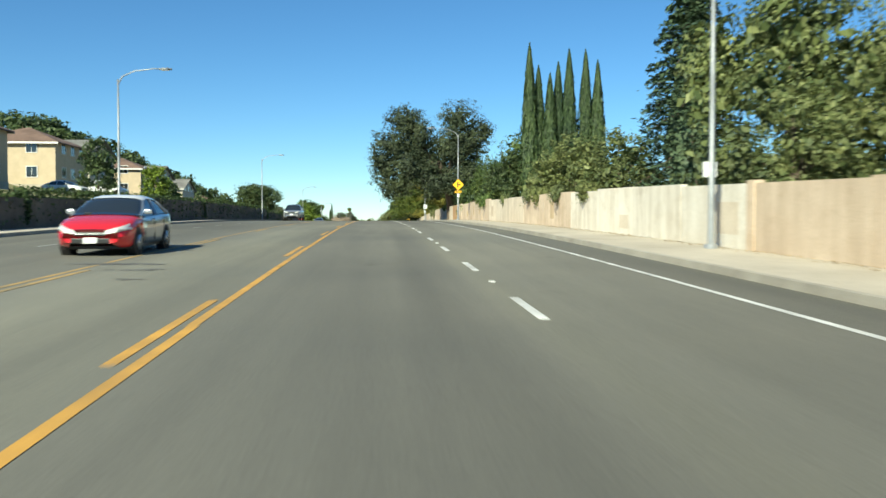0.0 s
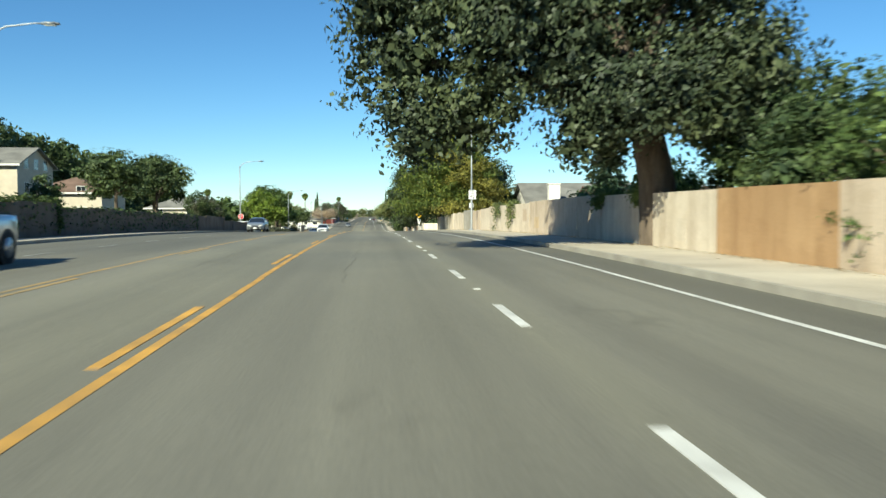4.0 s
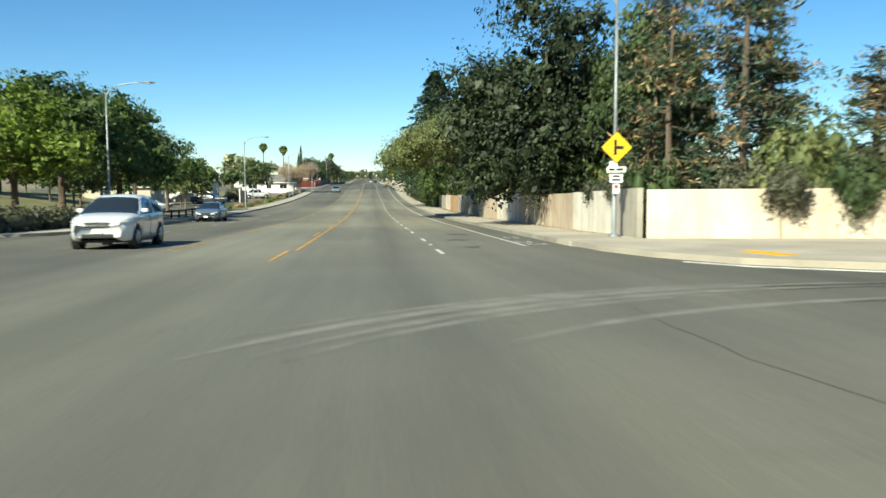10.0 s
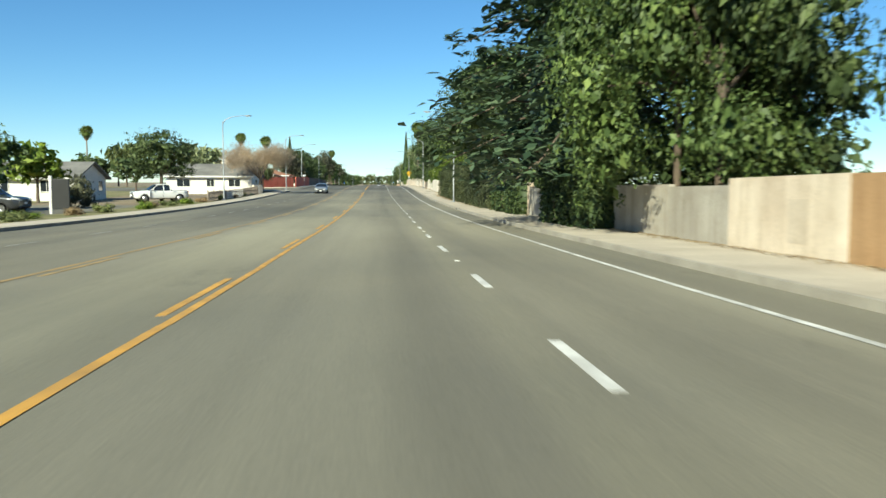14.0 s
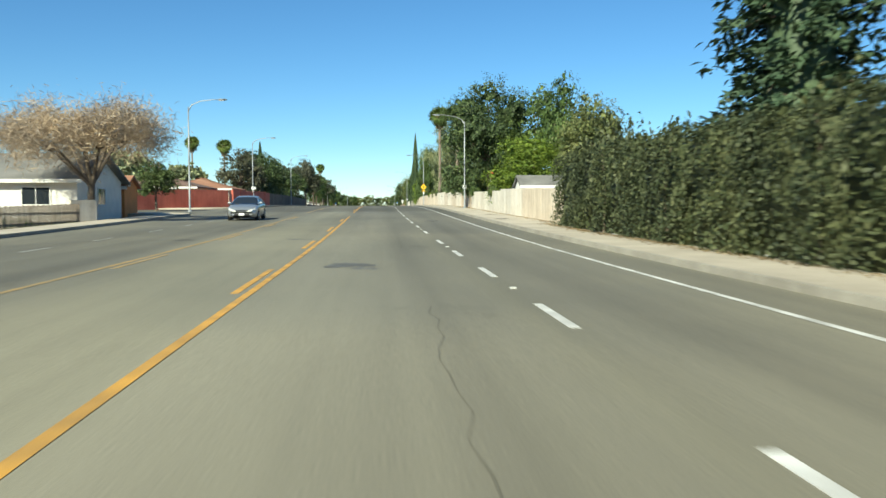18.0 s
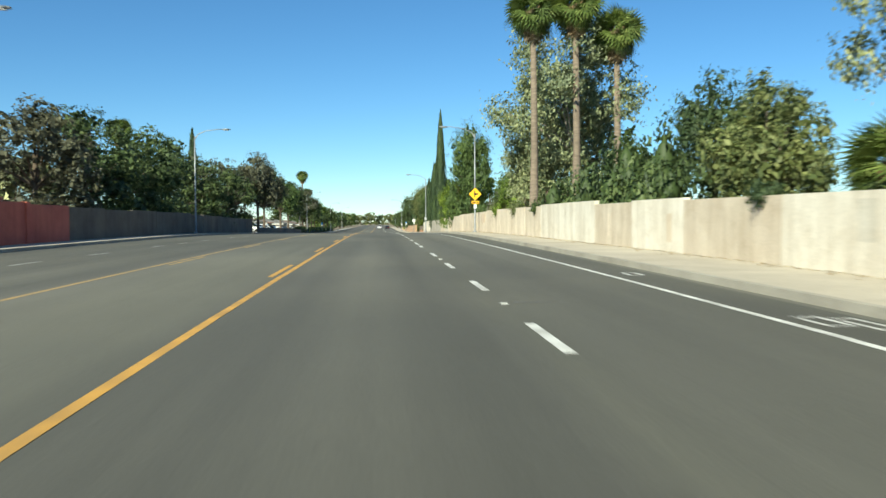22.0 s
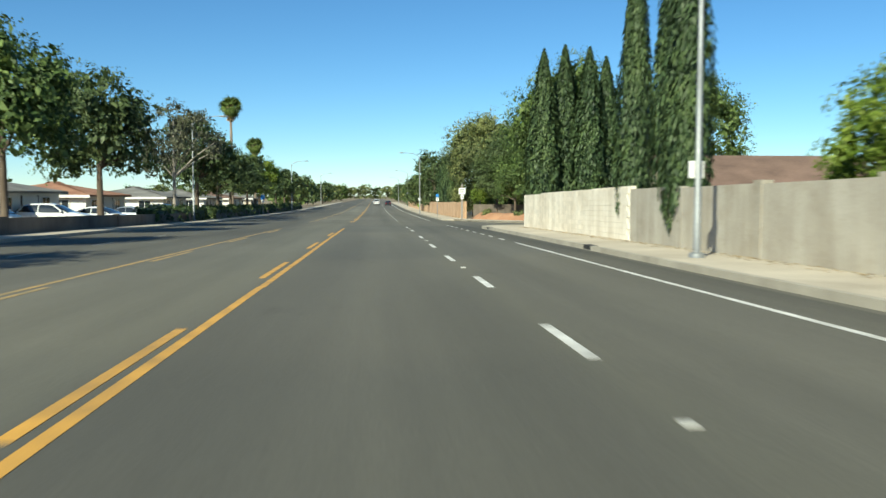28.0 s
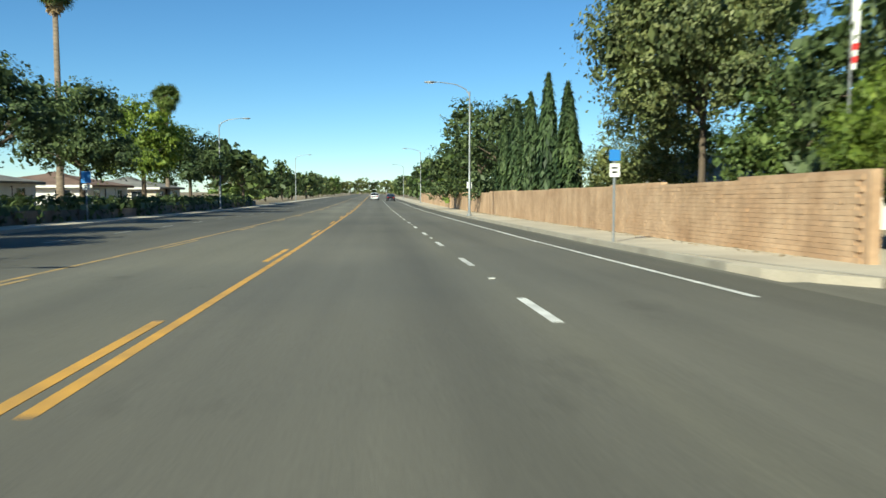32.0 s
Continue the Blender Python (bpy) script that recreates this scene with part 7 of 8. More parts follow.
for k in range(9):
    y = k * 3.0
    part("post", mesh_of("post", *box_data(-0.07, 0.07, -0.07, 0.07, -0.3, 0.7), DARK_TRIM), rail, "", pose(0, y, Z(268 + y) - Z(280)))
    if k < 8:
        part("beam", mesh_of("beam", *box_data(-0.04, 0.04, 0.0, 3.0, 0.5, 0.66), DARK_TRIM), rail, "", pose(0, y, Z(268 + y) - Z(280), math.degrees(math.atan((Z(271 + y) - Z(268 + y)) / 3.0))))
kiosk = thing("notice_board", "upright black notice board with a white post", "sign board", pose(-20.0, 331.0, Z(331)))
part("board", box("board", -0.1, 0.95, -0.08, 0.08, 0.3, 2.2, BLACK_PLASTIC, 0.02), kiosk)
part("post", box("post", -0.28, -0.11, -0.09, 0.09, -0.2, 2.4, TRIM, 0.02), kiosk)


def bollard(x, y):
    root = thing("bollard", "yellow painted steel bollard", "bollard", pose(x, y, Z(y)), "bollards")
    part("post", tube("post", [(0, 0, -0.2), (0, 0, 0.95), (0, 0, 1.02)], [0.09, 0.09, 0.04], HYDRANT, 10), root)
    part("band", tube("band", [(0, 0, 0.7), (0, 0, 0.8)], [0.094, 0.094], SIGN_WHITE, 10), root)


bollard(-16.9, 216.2)
bollard(-17.3, 217.8)
bollard(-16.6, 219.0)

# bank of red soil at the second crossing
BANK = [(8.6, 620.0), (9.0, 616.6), (10.0, 613.2), (11.6, 610.0), (14.0, 607.4), (17.4, 605.4)]
bank_v, bank_f = [], []
for i in range(51):
    u = i / 10
    k = min(4, int(u))
    e = u - k
    x, y = BANK[k][0] + (BANK[k + 1][0] - BANK[k][0]) * e, BANK[k][1] + (BANK[k + 1][1] - BANK[k][1]) * e
    for j in range(7):
        px, py = x + j * 0.42, y + j * 0.5
        h = 0.62 * math.sin(math.pi * min(1, j / 6 + 0.02)) * min(1, i / 6, (50 - i) / 5) + 0.22 * noise.noise(Vector((px * 1.3, py * 1.3, 3)))
        bank_v.append((px, py, Z(py) + 0.1 + (max(0.0, h) if 0 < j else -0.05)))
for i in range(50):
    for j in range(6):
        a = i * 7 + j
        bank_f.append((a, a + 7, a + 8, a + 1))
structure("earth_bank", mesh_of("earth_bank", bank_v, bank_f, RED_DIRT, True), "low bank of bare red soil at the corner", "ground")
for x, y, h in ((12.2, 611.6, 0.7), (10.0, 616.4, 0.6), (16.2, 607.4, 0.9), (10.4, 618.4, 0.8)):
    shrub(x, y, h, h * 0.8, "olive", "small dry bush on the bare bank", int(x), 0.3)
structure("garage_drive", strip("garage_drive", 19.6, 26.0, 606.0, 624.0, 0.145, LAWN, 0.2, 3), "dry lawn before the garage", "ground")

# flag on a pole behind the brick wall
flag = thing("flag_pole", "white pole with a faded red and white flag", "flag pole", pose(10.4, 624.6, Z(624)))
part("pole", tube("pole", [(0, 0, -0.2), (0, 0, 6.2)], [0.032, 0.022], STEEL), flag)
cloth_v = [(0.03 + 0.42 * u * (0.4 + 0.1 * math.sin(z * 4)), 0.08 * math.sin(u * 7 + z * 2), 5.8 - z * 1.7) for z in [k / 12 for k in range(13)] for u in [k / 6 for k in range(7)]]
part("cloth", mesh_of("cloth", cloth_v, [(7 * i + j, 7 * i + j + 1, 7 * i + j + 8, 7 * i + j + 7) for i in range(12) for j in range(6)], SIGN_WHITE, True), flag, "limp faded flag")
part("stripe", mesh_of("stripe", [(x, y - 0.012, z) for x, y, z in cloth_v], [(7 * i + j, 7 * i + j + 1, 7 * i + j + 8, 7 * i + j + 7) for i in (8, 10) for j in range(6)], SIGN_RED, True), flag, "red lower part of the flag")

small = thing("flag", "small red and white flag on a white staff behind the wall", "flag", pose(9.35, 419.0, Z(419)))
part("staff", tube("staff", [(0, 0, -0.2), (0, 0, 3.5)], [0.02, 0.016], SIGN_WHITE), small)
part("cloth", mesh_of("cloth", [(0.03 + 0.34 * u, 0.04 * math.sin(u * 8), 3.45 - v * 0.55 - 0.3 * u) for v in (0, 0.5, 1) for u in (0, 0.25, 0.5, 0.75, 1)], [(5 * i + j, 5 * i + j + 1, 5 * i + j + 6, 5 * i + j + 5) for i in range(2) for j in range(4)], SIGN_RED, True), small, "red cloth")
part("panel", mesh_of("panel", [(0.03 + 0.34 * u, 0.04 * math.sin(u * 8) - 0.01, 3.45 - v * 0.55 - 0.3 * u) for v in (0.1, 0.9) for u in (0.4, 0.5, 0.6, 0.7)], [(j, j + 1, j + 5, j + 4) for j in range(3)], SIGN_WHITE, True), small, "white middle of the flag")

# patches of mismatched paint on the garden wall
for y0, y1, z0, z1 in ((139.6, 142.3, 1.2, 1.9), (133.9, 135.0, 0.3, 1.75), (116.0, 118.4, 0.5, 1.5), (495.0, 497.2, 0.9, 1.6)):
    w = WALL_X + wall_shift(y0)
    patch = mesh_of("paint_patch", *box_data(w - 0.014, w + 0.05, y0, y1, Z(y0) + z0, Z(y0) + z1), WALLS["tan"])
    tagged(new("paint_patch", patch), "patch of darker beige paint on the garden wall", "paint", "paint patches", "structure")

# plants spilling over the walls
for k, (y, h, r, kd) in enumerate(((36.5, 1.0, 0.8, "olive"), (42.0, 1.1, 0.9, "olive"), (47.5, 1.3, 0.9, "olive"), (50.0, 1.2, 0.8, "olive"), (60.5, 1.0, 0.6, "olive"), (71.0, 1.4, 0.9, "green"), (74.0, 1.2, 0.9, "green"), (107.0, 1.0, 0.8, "green"), (112.0, 1.1, 0.8, "green"), (227.5, 1.0, 0.7, "plum"), (230.5, 1.0, 0.7, "plum"), (250.0, 1.0, 0.8, "olive"), (266.0, 1.0, 0.8, "olive"), (415.5, 1.0, 0.7, "green"), (428.0, 1.1, 0.8, "green"), (433.0, 1.3, 0.9, "green"), (437.0, 1.1, 0.8, "green"), (447.0, 0.8, 0.6, "hedge"), (474.5, 0.8, 0.6, "hedge"), (481.0, 1.0, 0.7, "olive"), (489.0, 0.9, 0.6, "lime"), (522.5, 0.8, 0.6, "green"))):
    w = WALL_X + wall_shift(y)
    shrub(w + 0.12, y, h * 0.85, r * 0.8, kd, "leafy branches spilling over the wall", k, 1.75 - h * 0.38)
for y0, y1, z0, k in ((138.75, 139.5, 0.12, 90), (137.2, 138.8, 1.15, 91), (132.7, 133.6, 0.4, 92), (131.5, 132.8, 1.05, 93)):
    hedge(8.8, 9.25, y0, y1, 1.98, "dry vines trailing down the garden wall", "olive", 170, 0.07, k, z0, 0.12, "ivy")

# courses of blocks on two stretches of wall, and rough brickwork on the brown one
BLOCK = mesh_of("block", *box_data(-0.006, 0.03, 0.003, 0.396, 0.002, 0.197), WALLS["white"])
GREY_BLOCK = mesh_of("block", *box_data(-0.008, 0.03, 0.004, 0.394, 0.004, 0.195), WALLS["grey"])
blocked = tagged(new("wall_block_courses"), "courses of concrete blocks on the face of the garden walls", "wall", "", "structure")
rb = random.Random(8)
more = []
for me, y0, y1, rows in ((GREY_BLOCK, 153.8, 160.4, 9), (BLOCK, 567.1, 587.4, 9)):
    for r in range(rows):
        y = y0 + (0.2 if r % 2 else 0.0)
        while y < y1 - 0.39:
            w = WALL_X + wall_shift(y) - 0.016 + rb.uniform(-0.002, 0.002)
            if y < 200 or 573 < y < 586:
                part("block", me, blocked, "", pose(w, y, Z(y) + 0.13 + r * 0.2, math.degrees(math.atan((Z(y + 0.4) - Z(y)) / 0.4))))
            else:
                more.append(box_data(w - 0.006, w + 0.03, y + 0.003, y + 0.396, Z(y + 0.2) + 0.132 + r * 0.2, Z(y + 0.2) + 0.327 + r * 0.2))
            y += 0.4
tagged(part("blockwork", mesh_of("blockwork", *joined(more), WALLS["white"]), blocked, "pale concrete blocks"), kind="stuff")
BRICK = mesh_of("brick", *box_data(0, 0.045, 0, 0.316, 0, 0.1), WALLS["brown"])
bricks = []
for r in range(15):
    y = 620.6 + (0.16 if r % 2 else 0.0)
    while y < 668:
        w, z = WALL_X + wall_shift(y) - rb.uniform(0.02, 0.034), Z(y) + 0.13 + r * 0.105
        if y < 626.6:
            part("brick", BRICK, blocked, "", pose(w, y, z))
        else:
            bricks.append(box_data(w, w + 0.045, y, y + 0.316, z, z + 0.1))
        y += 0.322
tagged(part("brickwork", mesh_of("brickwork", *joined(bricks), WALLS["brown"]), blocked, "rough brown brick courses"), kind="stuff")
pad = [(9.0, 214.4), (9.6, 214.8), (9.4, 216.6), (8.8, 216.2)]
tagged(new("tactile_pad", slab("tactile_pad", pad, 0.142, SIGN_YELLOW, 0.05)), "worn yellow tactile pad on the pavement corner", "tactile pad", "", "structure")
# ---- vehicles ----
PAINTS = {
    "red": paint("red_car_paint", (0.62, 0.02, 0.03), 0.25, 0.1, 0.04, 0.8),
    "white": paint("white_car_paint", (0.78, 0.78, 0.77), 0.25, 0.0, 0.03, 0.8),
    "silver": paint("silver_car_paint", (0.42, 0.44, 0.46), 0.3, 0.6, 0.04, 0.8),
    "dark": paint("dark_grey_car_paint", (0.05, 0.052, 0.056), 0.3, 0.4, 0.05, 0.8),
    "blue": paint("blue_grey_car_paint", (0.2, 0.27, 0.36), 0.3, 0.5, 0.05, 0.8),
}

# side outlines, nose at -y: bonnet and boot line, roof line as (y, z); belt height at cab front and rear
SHAPES = {
    "sedan": dict(L=4.5, W=1.76, low=0.2, top=[(-2.25, 0.62), (-2.1, 0.74), (-1.6, 0.88), (-1.05, 0.97), (0.0, 0.98), (1.4, 1.02), (1.9, 1.03), (2.18, 1.0), (2.25, 0.86)], cab=[(-1.2, 0.95), (-0.35, 1.33), (0.1, 1.43), (0.6, 1.43), (1.1, 1.34), (1.8, 1.03)], r=0.31, axles=(-1.38, 1.32)),
    "suv": dict(L=4.55, W=1.84, low=0.25, top=[(-2.28, 0.8), (-2.15, 0.92), (-1.6, 1.04), (-1.1, 1.1), (0.0, 1.1), (1.4, 1.15), (2.0, 1.17), (2.22, 1.1), (2.28, 0.95)], cab=[(-1.2, 1.08), (-0.4, 1.52), (0.1, 1.64), (1.2, 1.63), (1.7, 1.54), (2.12, 1.17)], r=0.36, axles=(-1.4, 1.36)),
    "pickup": dict(L=5.6, W=1.96, low=0.36, top=[(-2.8, 0.98), (-2.68, 1.1), (-1.9, 1.18), (-1.3, 1.22), (0.0, 1.22), (0.95, 1.22), (2.0, 1.22), (2.7, 1.22), (2.8, 1.16)], cab=[(-1.35, 1.2), (-0.6, 1.74), (-0.2, 1.84), (0.5, 1.86), (0.85, 1.8), (1.05, 1.22)], r=0.4, axles=(-1.75, 1.8)),
    "van": dict(L=4.9, W=1.92, low=0.25, top=[(-2.45, 0.74), (-2.3, 0.9), (-1.8, 1.05), (-1.5, 1.12), (0.0, 1.14), (1.4, 1.16), (2.1, 1.18), (2.38, 1.16), (2.45, 1.0)], cab=[(-1.75, 1.08), (-0.7, 1.66), (0.0, 1.78), (1.6, 1.78), (2.1, 1.66), (2.38, 1.18)], r=0.35, axles=(-1.55, 1.45)),
}


def loft(name, outline, halves, mat, z_low, bevel=0.05):
    """A closed body from a side outline: halves gives the half width at a height."""
    n = len(outline)
    bm = bmesh.new()
    rows = []
    for s in (-1, 1):
        rows.append([bm.verts.new((s * halves(y, z), y, z)) for y, z in outline])
    for k in range(n - 1):
        bm.faces.new((rows[0][k], rows[0][k + 1], rows[1][k + 1], rows[1][k]))
    bm.faces.new((rows[0][n - 1], rows[0][0], rows[1][0], rows[1][n - 1]))
    bm.faces.new(rows[0])
    bm.faces.new(rows[1][::-1])
    bmesh.ops.bevel(bm, geom=bm.edges[:], offset=bevel, segments=2, affect="EDGES")
    return finish(bm, name, mat, True)


def smooth_line(points, ys):
    """Heights along a softened outline."""
    fine = np.linspace(points[0][0], points[-1][0], 81)
    z = np.interp(fine, [p[0] for p in points], [p[1] for p in points])
    for _ in range(10):
        z[1:-1] = (z[:-2] + 2 * z[1:-1] + z[2:]) / 4
    return np.interp(ys, fine, z)


def shell(name, ys, ring, mat, closed_ends=True):
    """A smooth skin over cross-sections; ring gives half a section from the outside in."""
    verts, faces, m = [], [], 0
    for y in ys:
        half = ring(y)
        row = [(x, y, z) for x, z in half] + [(-x, y, z) for x, z in half[::-1]]
        m = len(row)
        verts += row
    for i in range(len(ys) - 1):
        for k in range(m - 1):
            a = i * m + k
            faces.append((a, a + 1, a + m + 1, a + m))
    if closed_ends:
        faces.append(tuple(range(m)))
        faces.append(tuple(range((len(ys) - 1) * m, len(ys) * m))[::-1])
    return mesh_of(name, verts, faces, mat, True)


def wheel_meshes(r):
    tyre = tube("tyre", [(-0.11, 0, 0), (-0.1, 0, 0), (0.1, 0, 0), (0.11, 0, 0)], [r * 0.9, r, r, r * 0.9], RUBBER, 20)
    rim = tube("rim", [(-0.115, 0, 0), (0.115, 0, 0)], [r * 0.62, r * 0.62], ALLOY, 16)
    hub = tube("hub", [(-0.125, 0, 0), (0.125, 0, 0)], [r * 0.16, r * 0.16], CHROME, 10)
    return tyre, rim, hub


WHEELS = {k: wheel_meshes(v["r"]) for k, v in SHAPES.items()}
CAR_MESH = {}


def car_meshes(kind, colour, rear):
    s = SHAPES[kind]
    W, top, c, low = s["W"] / 2, s["top"], s["cab"], s["low"]
    y0, y1 = top[0][0], top[-1][0]

    def plan(y):
        u = min(1.0, (y - y0) / 0.75, (y1 - y) / 0.6)
        return W * (1 - 0.26 * (1 - u) ** 2.6)

    def body_ring(y):
        w, t = plan(y), float(smooth_line(top, y))
        lift = 0.12 * (1 - min(1.0, (y - y0) / 0.3, (y1 - y) / 0.3)) + low
        return [(w * 0.7, lift), (w * 0.93, lift + 0.02), (w * 0.975, lift + 0.12), (w, lift + (t - lift) * 0.45), (w * 0.99, t - 0.2), (w * 0.965, t - 0.09), (w * 0.9, t - 0.03), (w * 0.72, t - 0.004), (w * 0.4, t + 0.012), (0.02, t + 0.016)]

    def cab_ring(y, grow=0.0):
        w, t, belt = plan(y), float(smooth_line(c, y)), float(smooth_line(top, y)) - 0.04
        h = max(0.0, (t - belt) / (c[2][1] - belt))
        tw = W * (0.92 - 0.2 * h)
        return [(W * 0.93, belt), (W * 0.93 + (tw - W * 0.93) * 0.5, belt + (t - belt) * 0.5), (tw + grow, t - 0.07 * h), (tw - 0.05, t - 0.025 * h + grow), (tw * 0.7, t + 0.01 + grow), (0.02, t + 0.025 + grow)]

    nose = [y0, y0 + 0.03, y0 + 0.09, y0 + 0.18, y0 + 0.3, y0 + 0.45]
    split = -0.95 if kind == "sedan" else c[0][0] + 0.1
    front = nose + list(np.linspace(y0 + 0.62, split, 7))
    back = list(np.linspace(split, y1 - 0.4, 9)) + [y1 - 0.25, y1 - 0.14, y1 - 0.06, y1 - 0.02, y1]
    out = {"front_body": shell("front_body", front, body_ring, PAINTS[colour]), "body": shell("body", back, body_ring, PAINTS[rear])}
    out["cab"] = shell("cab", list(np.linspace(c[0][0], c[-1][0], 24)), cab_ring, GLASS)
    out["roof"] = shell("roof", list(np.linspace(c[1][0] + 0.1, c[4][0], 14)), lambda y: cab_ring(y, 0.014)[2:], PAINTS["white" if colour == "red" else rear], False)
    n = 0
    for sx in (-1, 1):
        for ya, yb in ((c[0][0] + 0.12, c[1][0] + 0.14), (c[-1][0] - 0.14, c[4][0] - 0.02), ((c[2][0] + c[3][0]) / 2 + 0.05,) * 2):
            pts = []
            for u in (0, 0.5, 1):
                ring = cab_ring(ya + (yb - ya) * u)
                i = 2 * u
                p = ring[int(i)]
                pts.append((sx * (p[0] + 0.004), ya + (yb - ya) * u, p[1]))
            out["pillar%d" % n] = mesh_of("pillar", *tube_data(pts, [0.045, 0.04, 0.035], 6), PAINTS[rear], True)
            n += 1
    zf = top[0][1]
    out["grille"] = box("grille", -W * 0.4, W * 0.4, y0 - 0.012, y0 + 0.06, zf - 0.14, zf - 0.04, BLACK_PLASTIC, 0.02)
    out["air_intake"] = box("air_intake", -W * 0.52, W * 0.52, y0 - 0.008, y0 + 0.08, low + 0.1, low + 0.24, BLACK_PLASTIC, 0.03)
    out["grille_bar"] = box("grille_bar", -W * 0.38, W * 0.38, y0 - 0.024, y0 + 0.02, zf - 0.1, zf - 0.08, CHROME, 0.006)
    out["number_plate"] = box("number_plate", -0.16, 0.16, y0 - 0.03, y0 - 0.012, zf - 0.31, zf - 0.17, SIGN_WHITE, 0.006)
    out["windscreen_wiper"] = mesh_of("windscreen_wiper", *tube_data([(-0.5, c[0][0] + 0.1, c[0][1] + 0.05), (0.1, c[0][0] + 0.16, c[0][1] + 0.07)], [0.012, 0.012], 4), BLACK_PLASTIC)
    out["sill"] = box("sill", -W * 0.9, W * 0.9, y0 + 0.5, y1 - 0.5, low - 0.05, low + 0.04, BLACK_PLASTIC, 0.02)
    for k, sx in enumerate((-1, 1)):
        lens = lambda y: [(sx * (plan(y) * 0.48), zf - 0.1), (sx * (plan(y) * 0.93), zf - 0.06), (sx * (plan(y) * 0.985 + 0.012), zf + 0.02), (sx * (plan(y) * 0.93), zf + 0.06 + (y - y0) * 0.22), (sx * (plan(y) * 0.56), zf + 0.0 + (y - y0) * 0.24)]
        verts, faces = [], []
        for y in (y0 - 0.016, y0 + 0.06, y0 + 0.2, y0 + 0.42):
            verts += [(x, y, z) for x, z in lens(y)]
        for i in range(3):
            for q in range(5):
                faces.append((i * 5 + q, i * 5 + (q + 1) % 5, i * 5 + 5 + (q + 1) % 5, i * 5 + 5 + q))
        faces += [(4, 3, 2, 1, 0), (15, 16, 17, 18, 19)]
        out["headlamp%d" % k] = mesh_of("headlamp", verts, faces, LAMP_LENS, False)
        zt = top[-1][1]
        out["tail_lamp%d" % k] = box("tail_lamp", sx * W * 0.66 - 0.16, sx * W * 0.66 + 0.16, y1 - 0.3, y1 + 0.014, zt - 0.2, zt - 0.02, TAIL_LENS, 0.03)
        mx, my, mz = sx * (W + 0.06), c[0][0] + 0.42, float(smooth_line(top, c[0][0] + 0.42))
        out["mirror%d" % k] = box("mirror", mx - 0.1, mx + 0.1, my - 0.05, my + 0.08, mz + 0.0, mz + 0.13, PAINTS[rear], 0.04)
        for d, (ya, yb) in enumerate(((split + 0.08, 0.08), (0.12, s["axles"][1] - 0.28))):
            if kind == "pickup" and d:
                continue
            hw = W + 0.001
            out["door_handle%d%d" % (k, d)] = box("door_handle", sx * hw - 0.02, sx * hw + 0.02, yb - 0.24, yb - 0.06, mz - 0.19, mz - 0.15, PAINTS[rear], 0.008)
            out["door_gap%d%d" % (k, d)] = box("door_gap", sx * (hw - 0.02) - 0.02, sx * (hw - 0.02) + 0.02, yb + 0.015, yb + 0.03, low + 0.12, mz - 0.1, BLACK_PLASTIC)
        for d, ay in enumerate(s["axles"]):
            r = s["r"] + 0.055
            disc = tube_data([(sx * (W - 0.2), ay, s["r"]), (sx * (W + 0.004), ay, s["r"])], [r, r], 24)
            out["wheel_arch%d%d" % (k, d)] = mesh_of("wheel_arch", *disc, BLACK_PLASTIC, False)
    return out


def vehicle(kind, colour, x, y, label, rz=0, category="car", rear=None):
    """A vehicle whose nose points to -y before turning by rz."""
    rear = rear or colour
    key = (kind, colour, rear)
    if key not in CAR_MESH:
        CAR_MESH[key] = car_meshes(kind, colour, rear)
    slope = math.degrees(math.atan((Z(y + 2) - Z(y - 2)) / 4)) * math.cos(radians(rz))
    root = thing({"pickup": "pickup_truck", "van": "van"}.get(kind, "car"), label, category, pose(x, y, Z(y) + rise(x, y) + (0.0 if x > -14 else -0.1), 0, 0, rz) @ pose(0, 0, 0, slope))
    for nm, me in CAR_MESH[key].items():
        part(nm.rstrip("0123456789"), me, root)
    if kind == "pickup":
        part("cargo_bed", box("cargo_bed", -0.85, 0.85, 1.1, 2.7, 1.225, 1.235, BLACK_PLASTIC), root)
    s = SHAPES[kind]
    for sx in (-1, 1):
        for ay in s["axles"]:
            w = part("tyre", WHEELS[kind][0], root, "", pose(sx * (s["W"] / 2 - 0.095), ay, s["r"]))
            part("rim", WHEELS[kind][1], w)
            part("hub", WHEELS[kind][2], w)
    return root


vehicle("sedan", "red", -6.75, 22.6, "silver-grey compact saloon with a bright red front and bonnet", rear="silver")
vehicle("pickup", "silver", -9.6, 99.0, "silver pickup truck in the oncoming lane")
vehicle("sedan", "silver", -11.3, 167.0, "silver hatchback in the far oncoming lane")
vehicle("suv", "white", -7.9, 224.6, "white sport utility car in the oncoming lane")
vehicle("sedan", "blue", -11.9, 262.0, "blue-grey saloon in the far oncoming lane")
vehicle("sedan", "silver", -8.1, 401.0, "silver saloon in the oncoming lane")
vehicle("suv", "white", 0.2, 800.0, "white car driving far ahead", 180)
vehicle("sedan", "dark", 3.4, 780.0, "dark car driving far ahead", 180)
vehicle("pickup", "silver", -26.0, 240.0, "silver pickup parked behind the hedge", 70)
vehicle("van", "dark", -20.5, 214.0, "dark car waiting in the side street", 60)
vehicle("pickup", "white", -22.5, 366.5, "white pickup truck parked in a yard", -60)
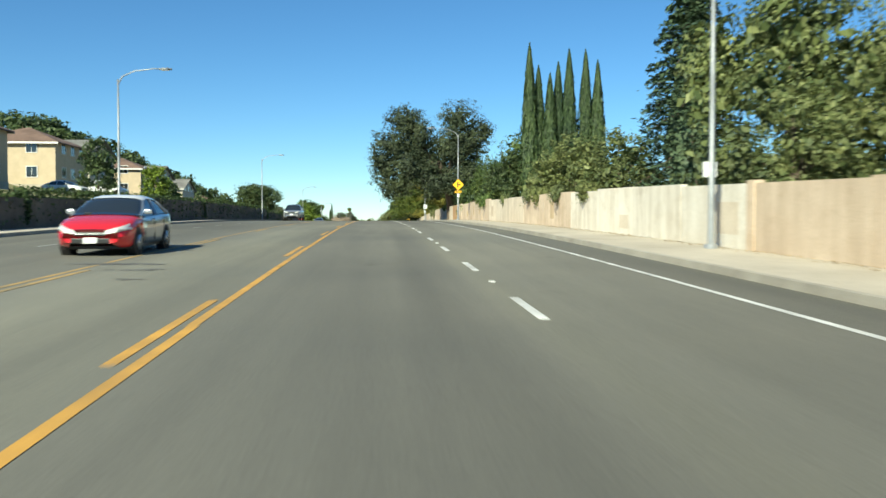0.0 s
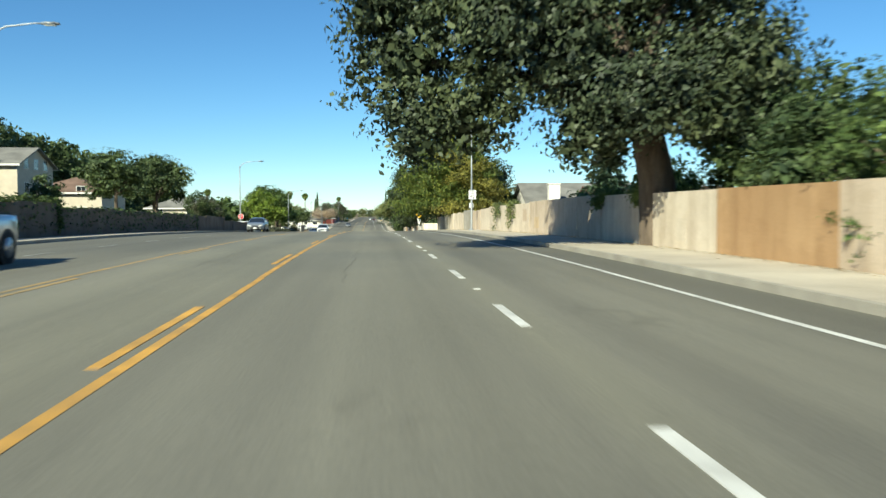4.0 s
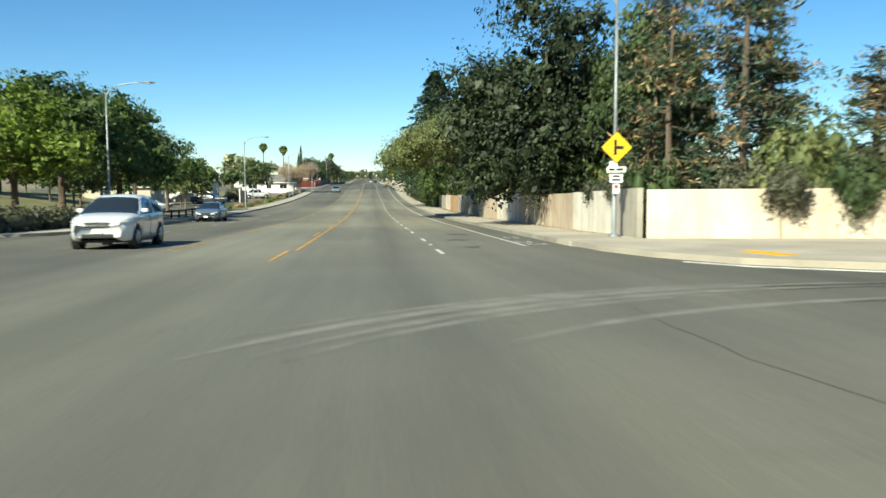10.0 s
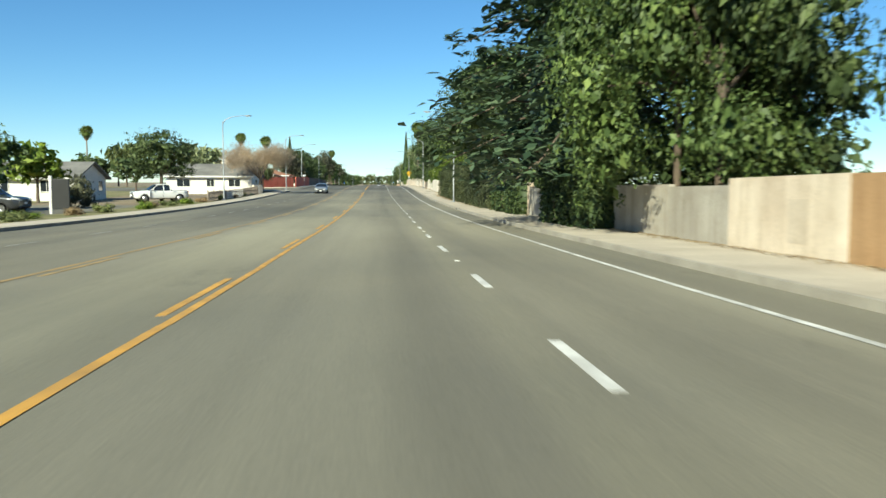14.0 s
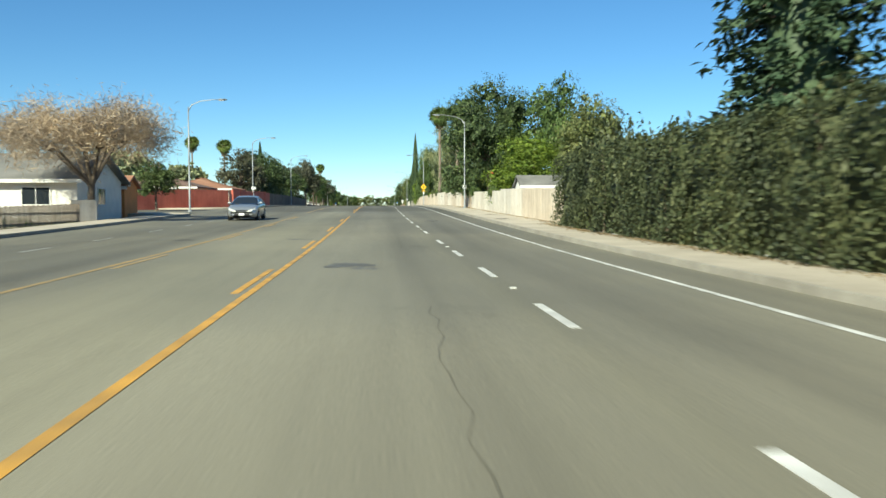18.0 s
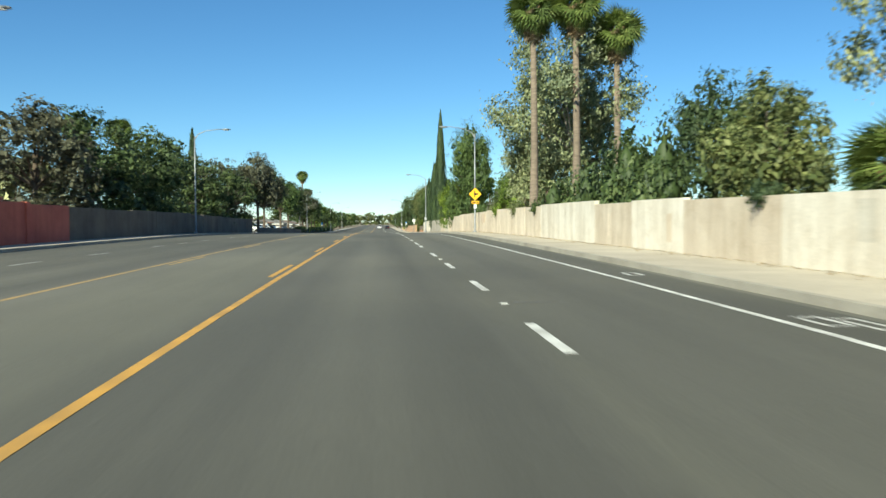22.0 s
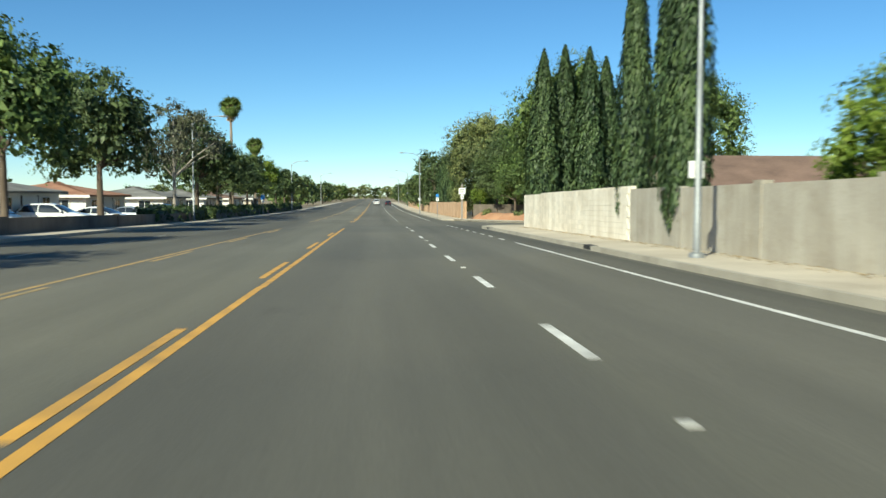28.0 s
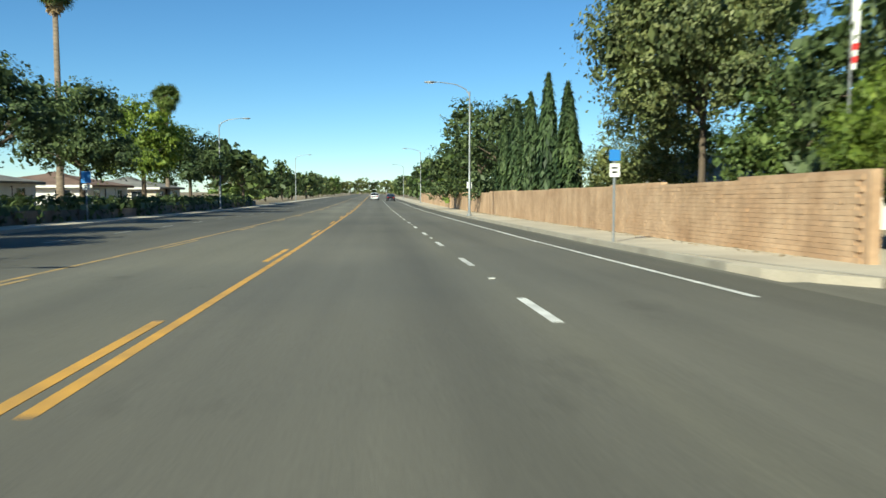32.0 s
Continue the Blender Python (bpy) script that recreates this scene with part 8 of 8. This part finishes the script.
vehicle("suv", "silver", -27.0, 304.0, "silver sport utility car in the parking area", 80)
vehicle("sedan", "dark", -29.5, 317.0, "dark saloon in the parking area", 95)
vehicle("pickup", "dark", -25.5, 334.0, "dark pickup in the parking area", 80)
vehicle("suv", "dark", -32.0, 346.0, "dark sport utility car parked by the trees", -80)
for k, (x, y, kd, c) in enumerate(((-20.5, 548.0, "sedan", "white"), (-21.0, 556.0, "suv", "white"), (-20.6, 564.5, "pickup", "white"), (-21.2, 573.0, "sedan", "silver"), (-20.6, 584.0, "van", "white"), (-21.0, 596.0, "suv", "white"), (-20.8, 605.0, "sedan", "white"), (-21.0, 614.0, "sedan", "silver"), (-21.0, 626.0, "suv", "dark"), (-20.6, 640.0, "sedan", "white"), (-32.0, 90.0, "sedan", "white"), (-30.5, 98.0, "van", "white"))):
    vehicle(kd, c, x, y, "%s %s parked before a house" % ({"silver": "silver", "white": "white", "dark": "dark grey"}[c], {"sedan": "saloon car", "suv": "sport utility car", "pickup": "pickup truck", "van": "van"}[kd]), 90 if k % 2 else 75)

camper = thing("camper", "white motor home parked behind a hedge", "motor home", pose(-25.0, 248.0, Z(248), 0, 0, 60))
part("body", box("body", -1.15, 1.15, -2.2, 3.4, 0.55, 2.75, PAINTS["white"], 0.12), camper)
part("cab", loft("cab", [(-3.4, 0.55), (-3.4, 1.1), (-2.9, 1.25), (-2.3, 1.9), (-2.15, 1.9), (-2.15, 0.55)], lambda y, z: 0.98, PAINTS["white"], 0.5), camper)
part("overhang", box("overhang", -1.1, 1.1, -3.1, -2.15, 1.95, 2.7, PAINTS["white"], 0.1), camper)
part("stripe", box("stripe", -1.16, 1.16, -2.1, 3.3, 1.15, 1.3, PAINTS["blue"]), camper)
for y in (-1.0, 1.2):
    part("window", box("window", -1.17, 1.17, y, y + 1.2, 1.6, 2.2, GLASS, 0.02), camper)
for sx in (-1, 1):
    for ay in (-2.6, 1.9):
        part("tyre", WHEELS["pickup"][0], camper, "", pose(sx * 0.95, ay, 0.41))
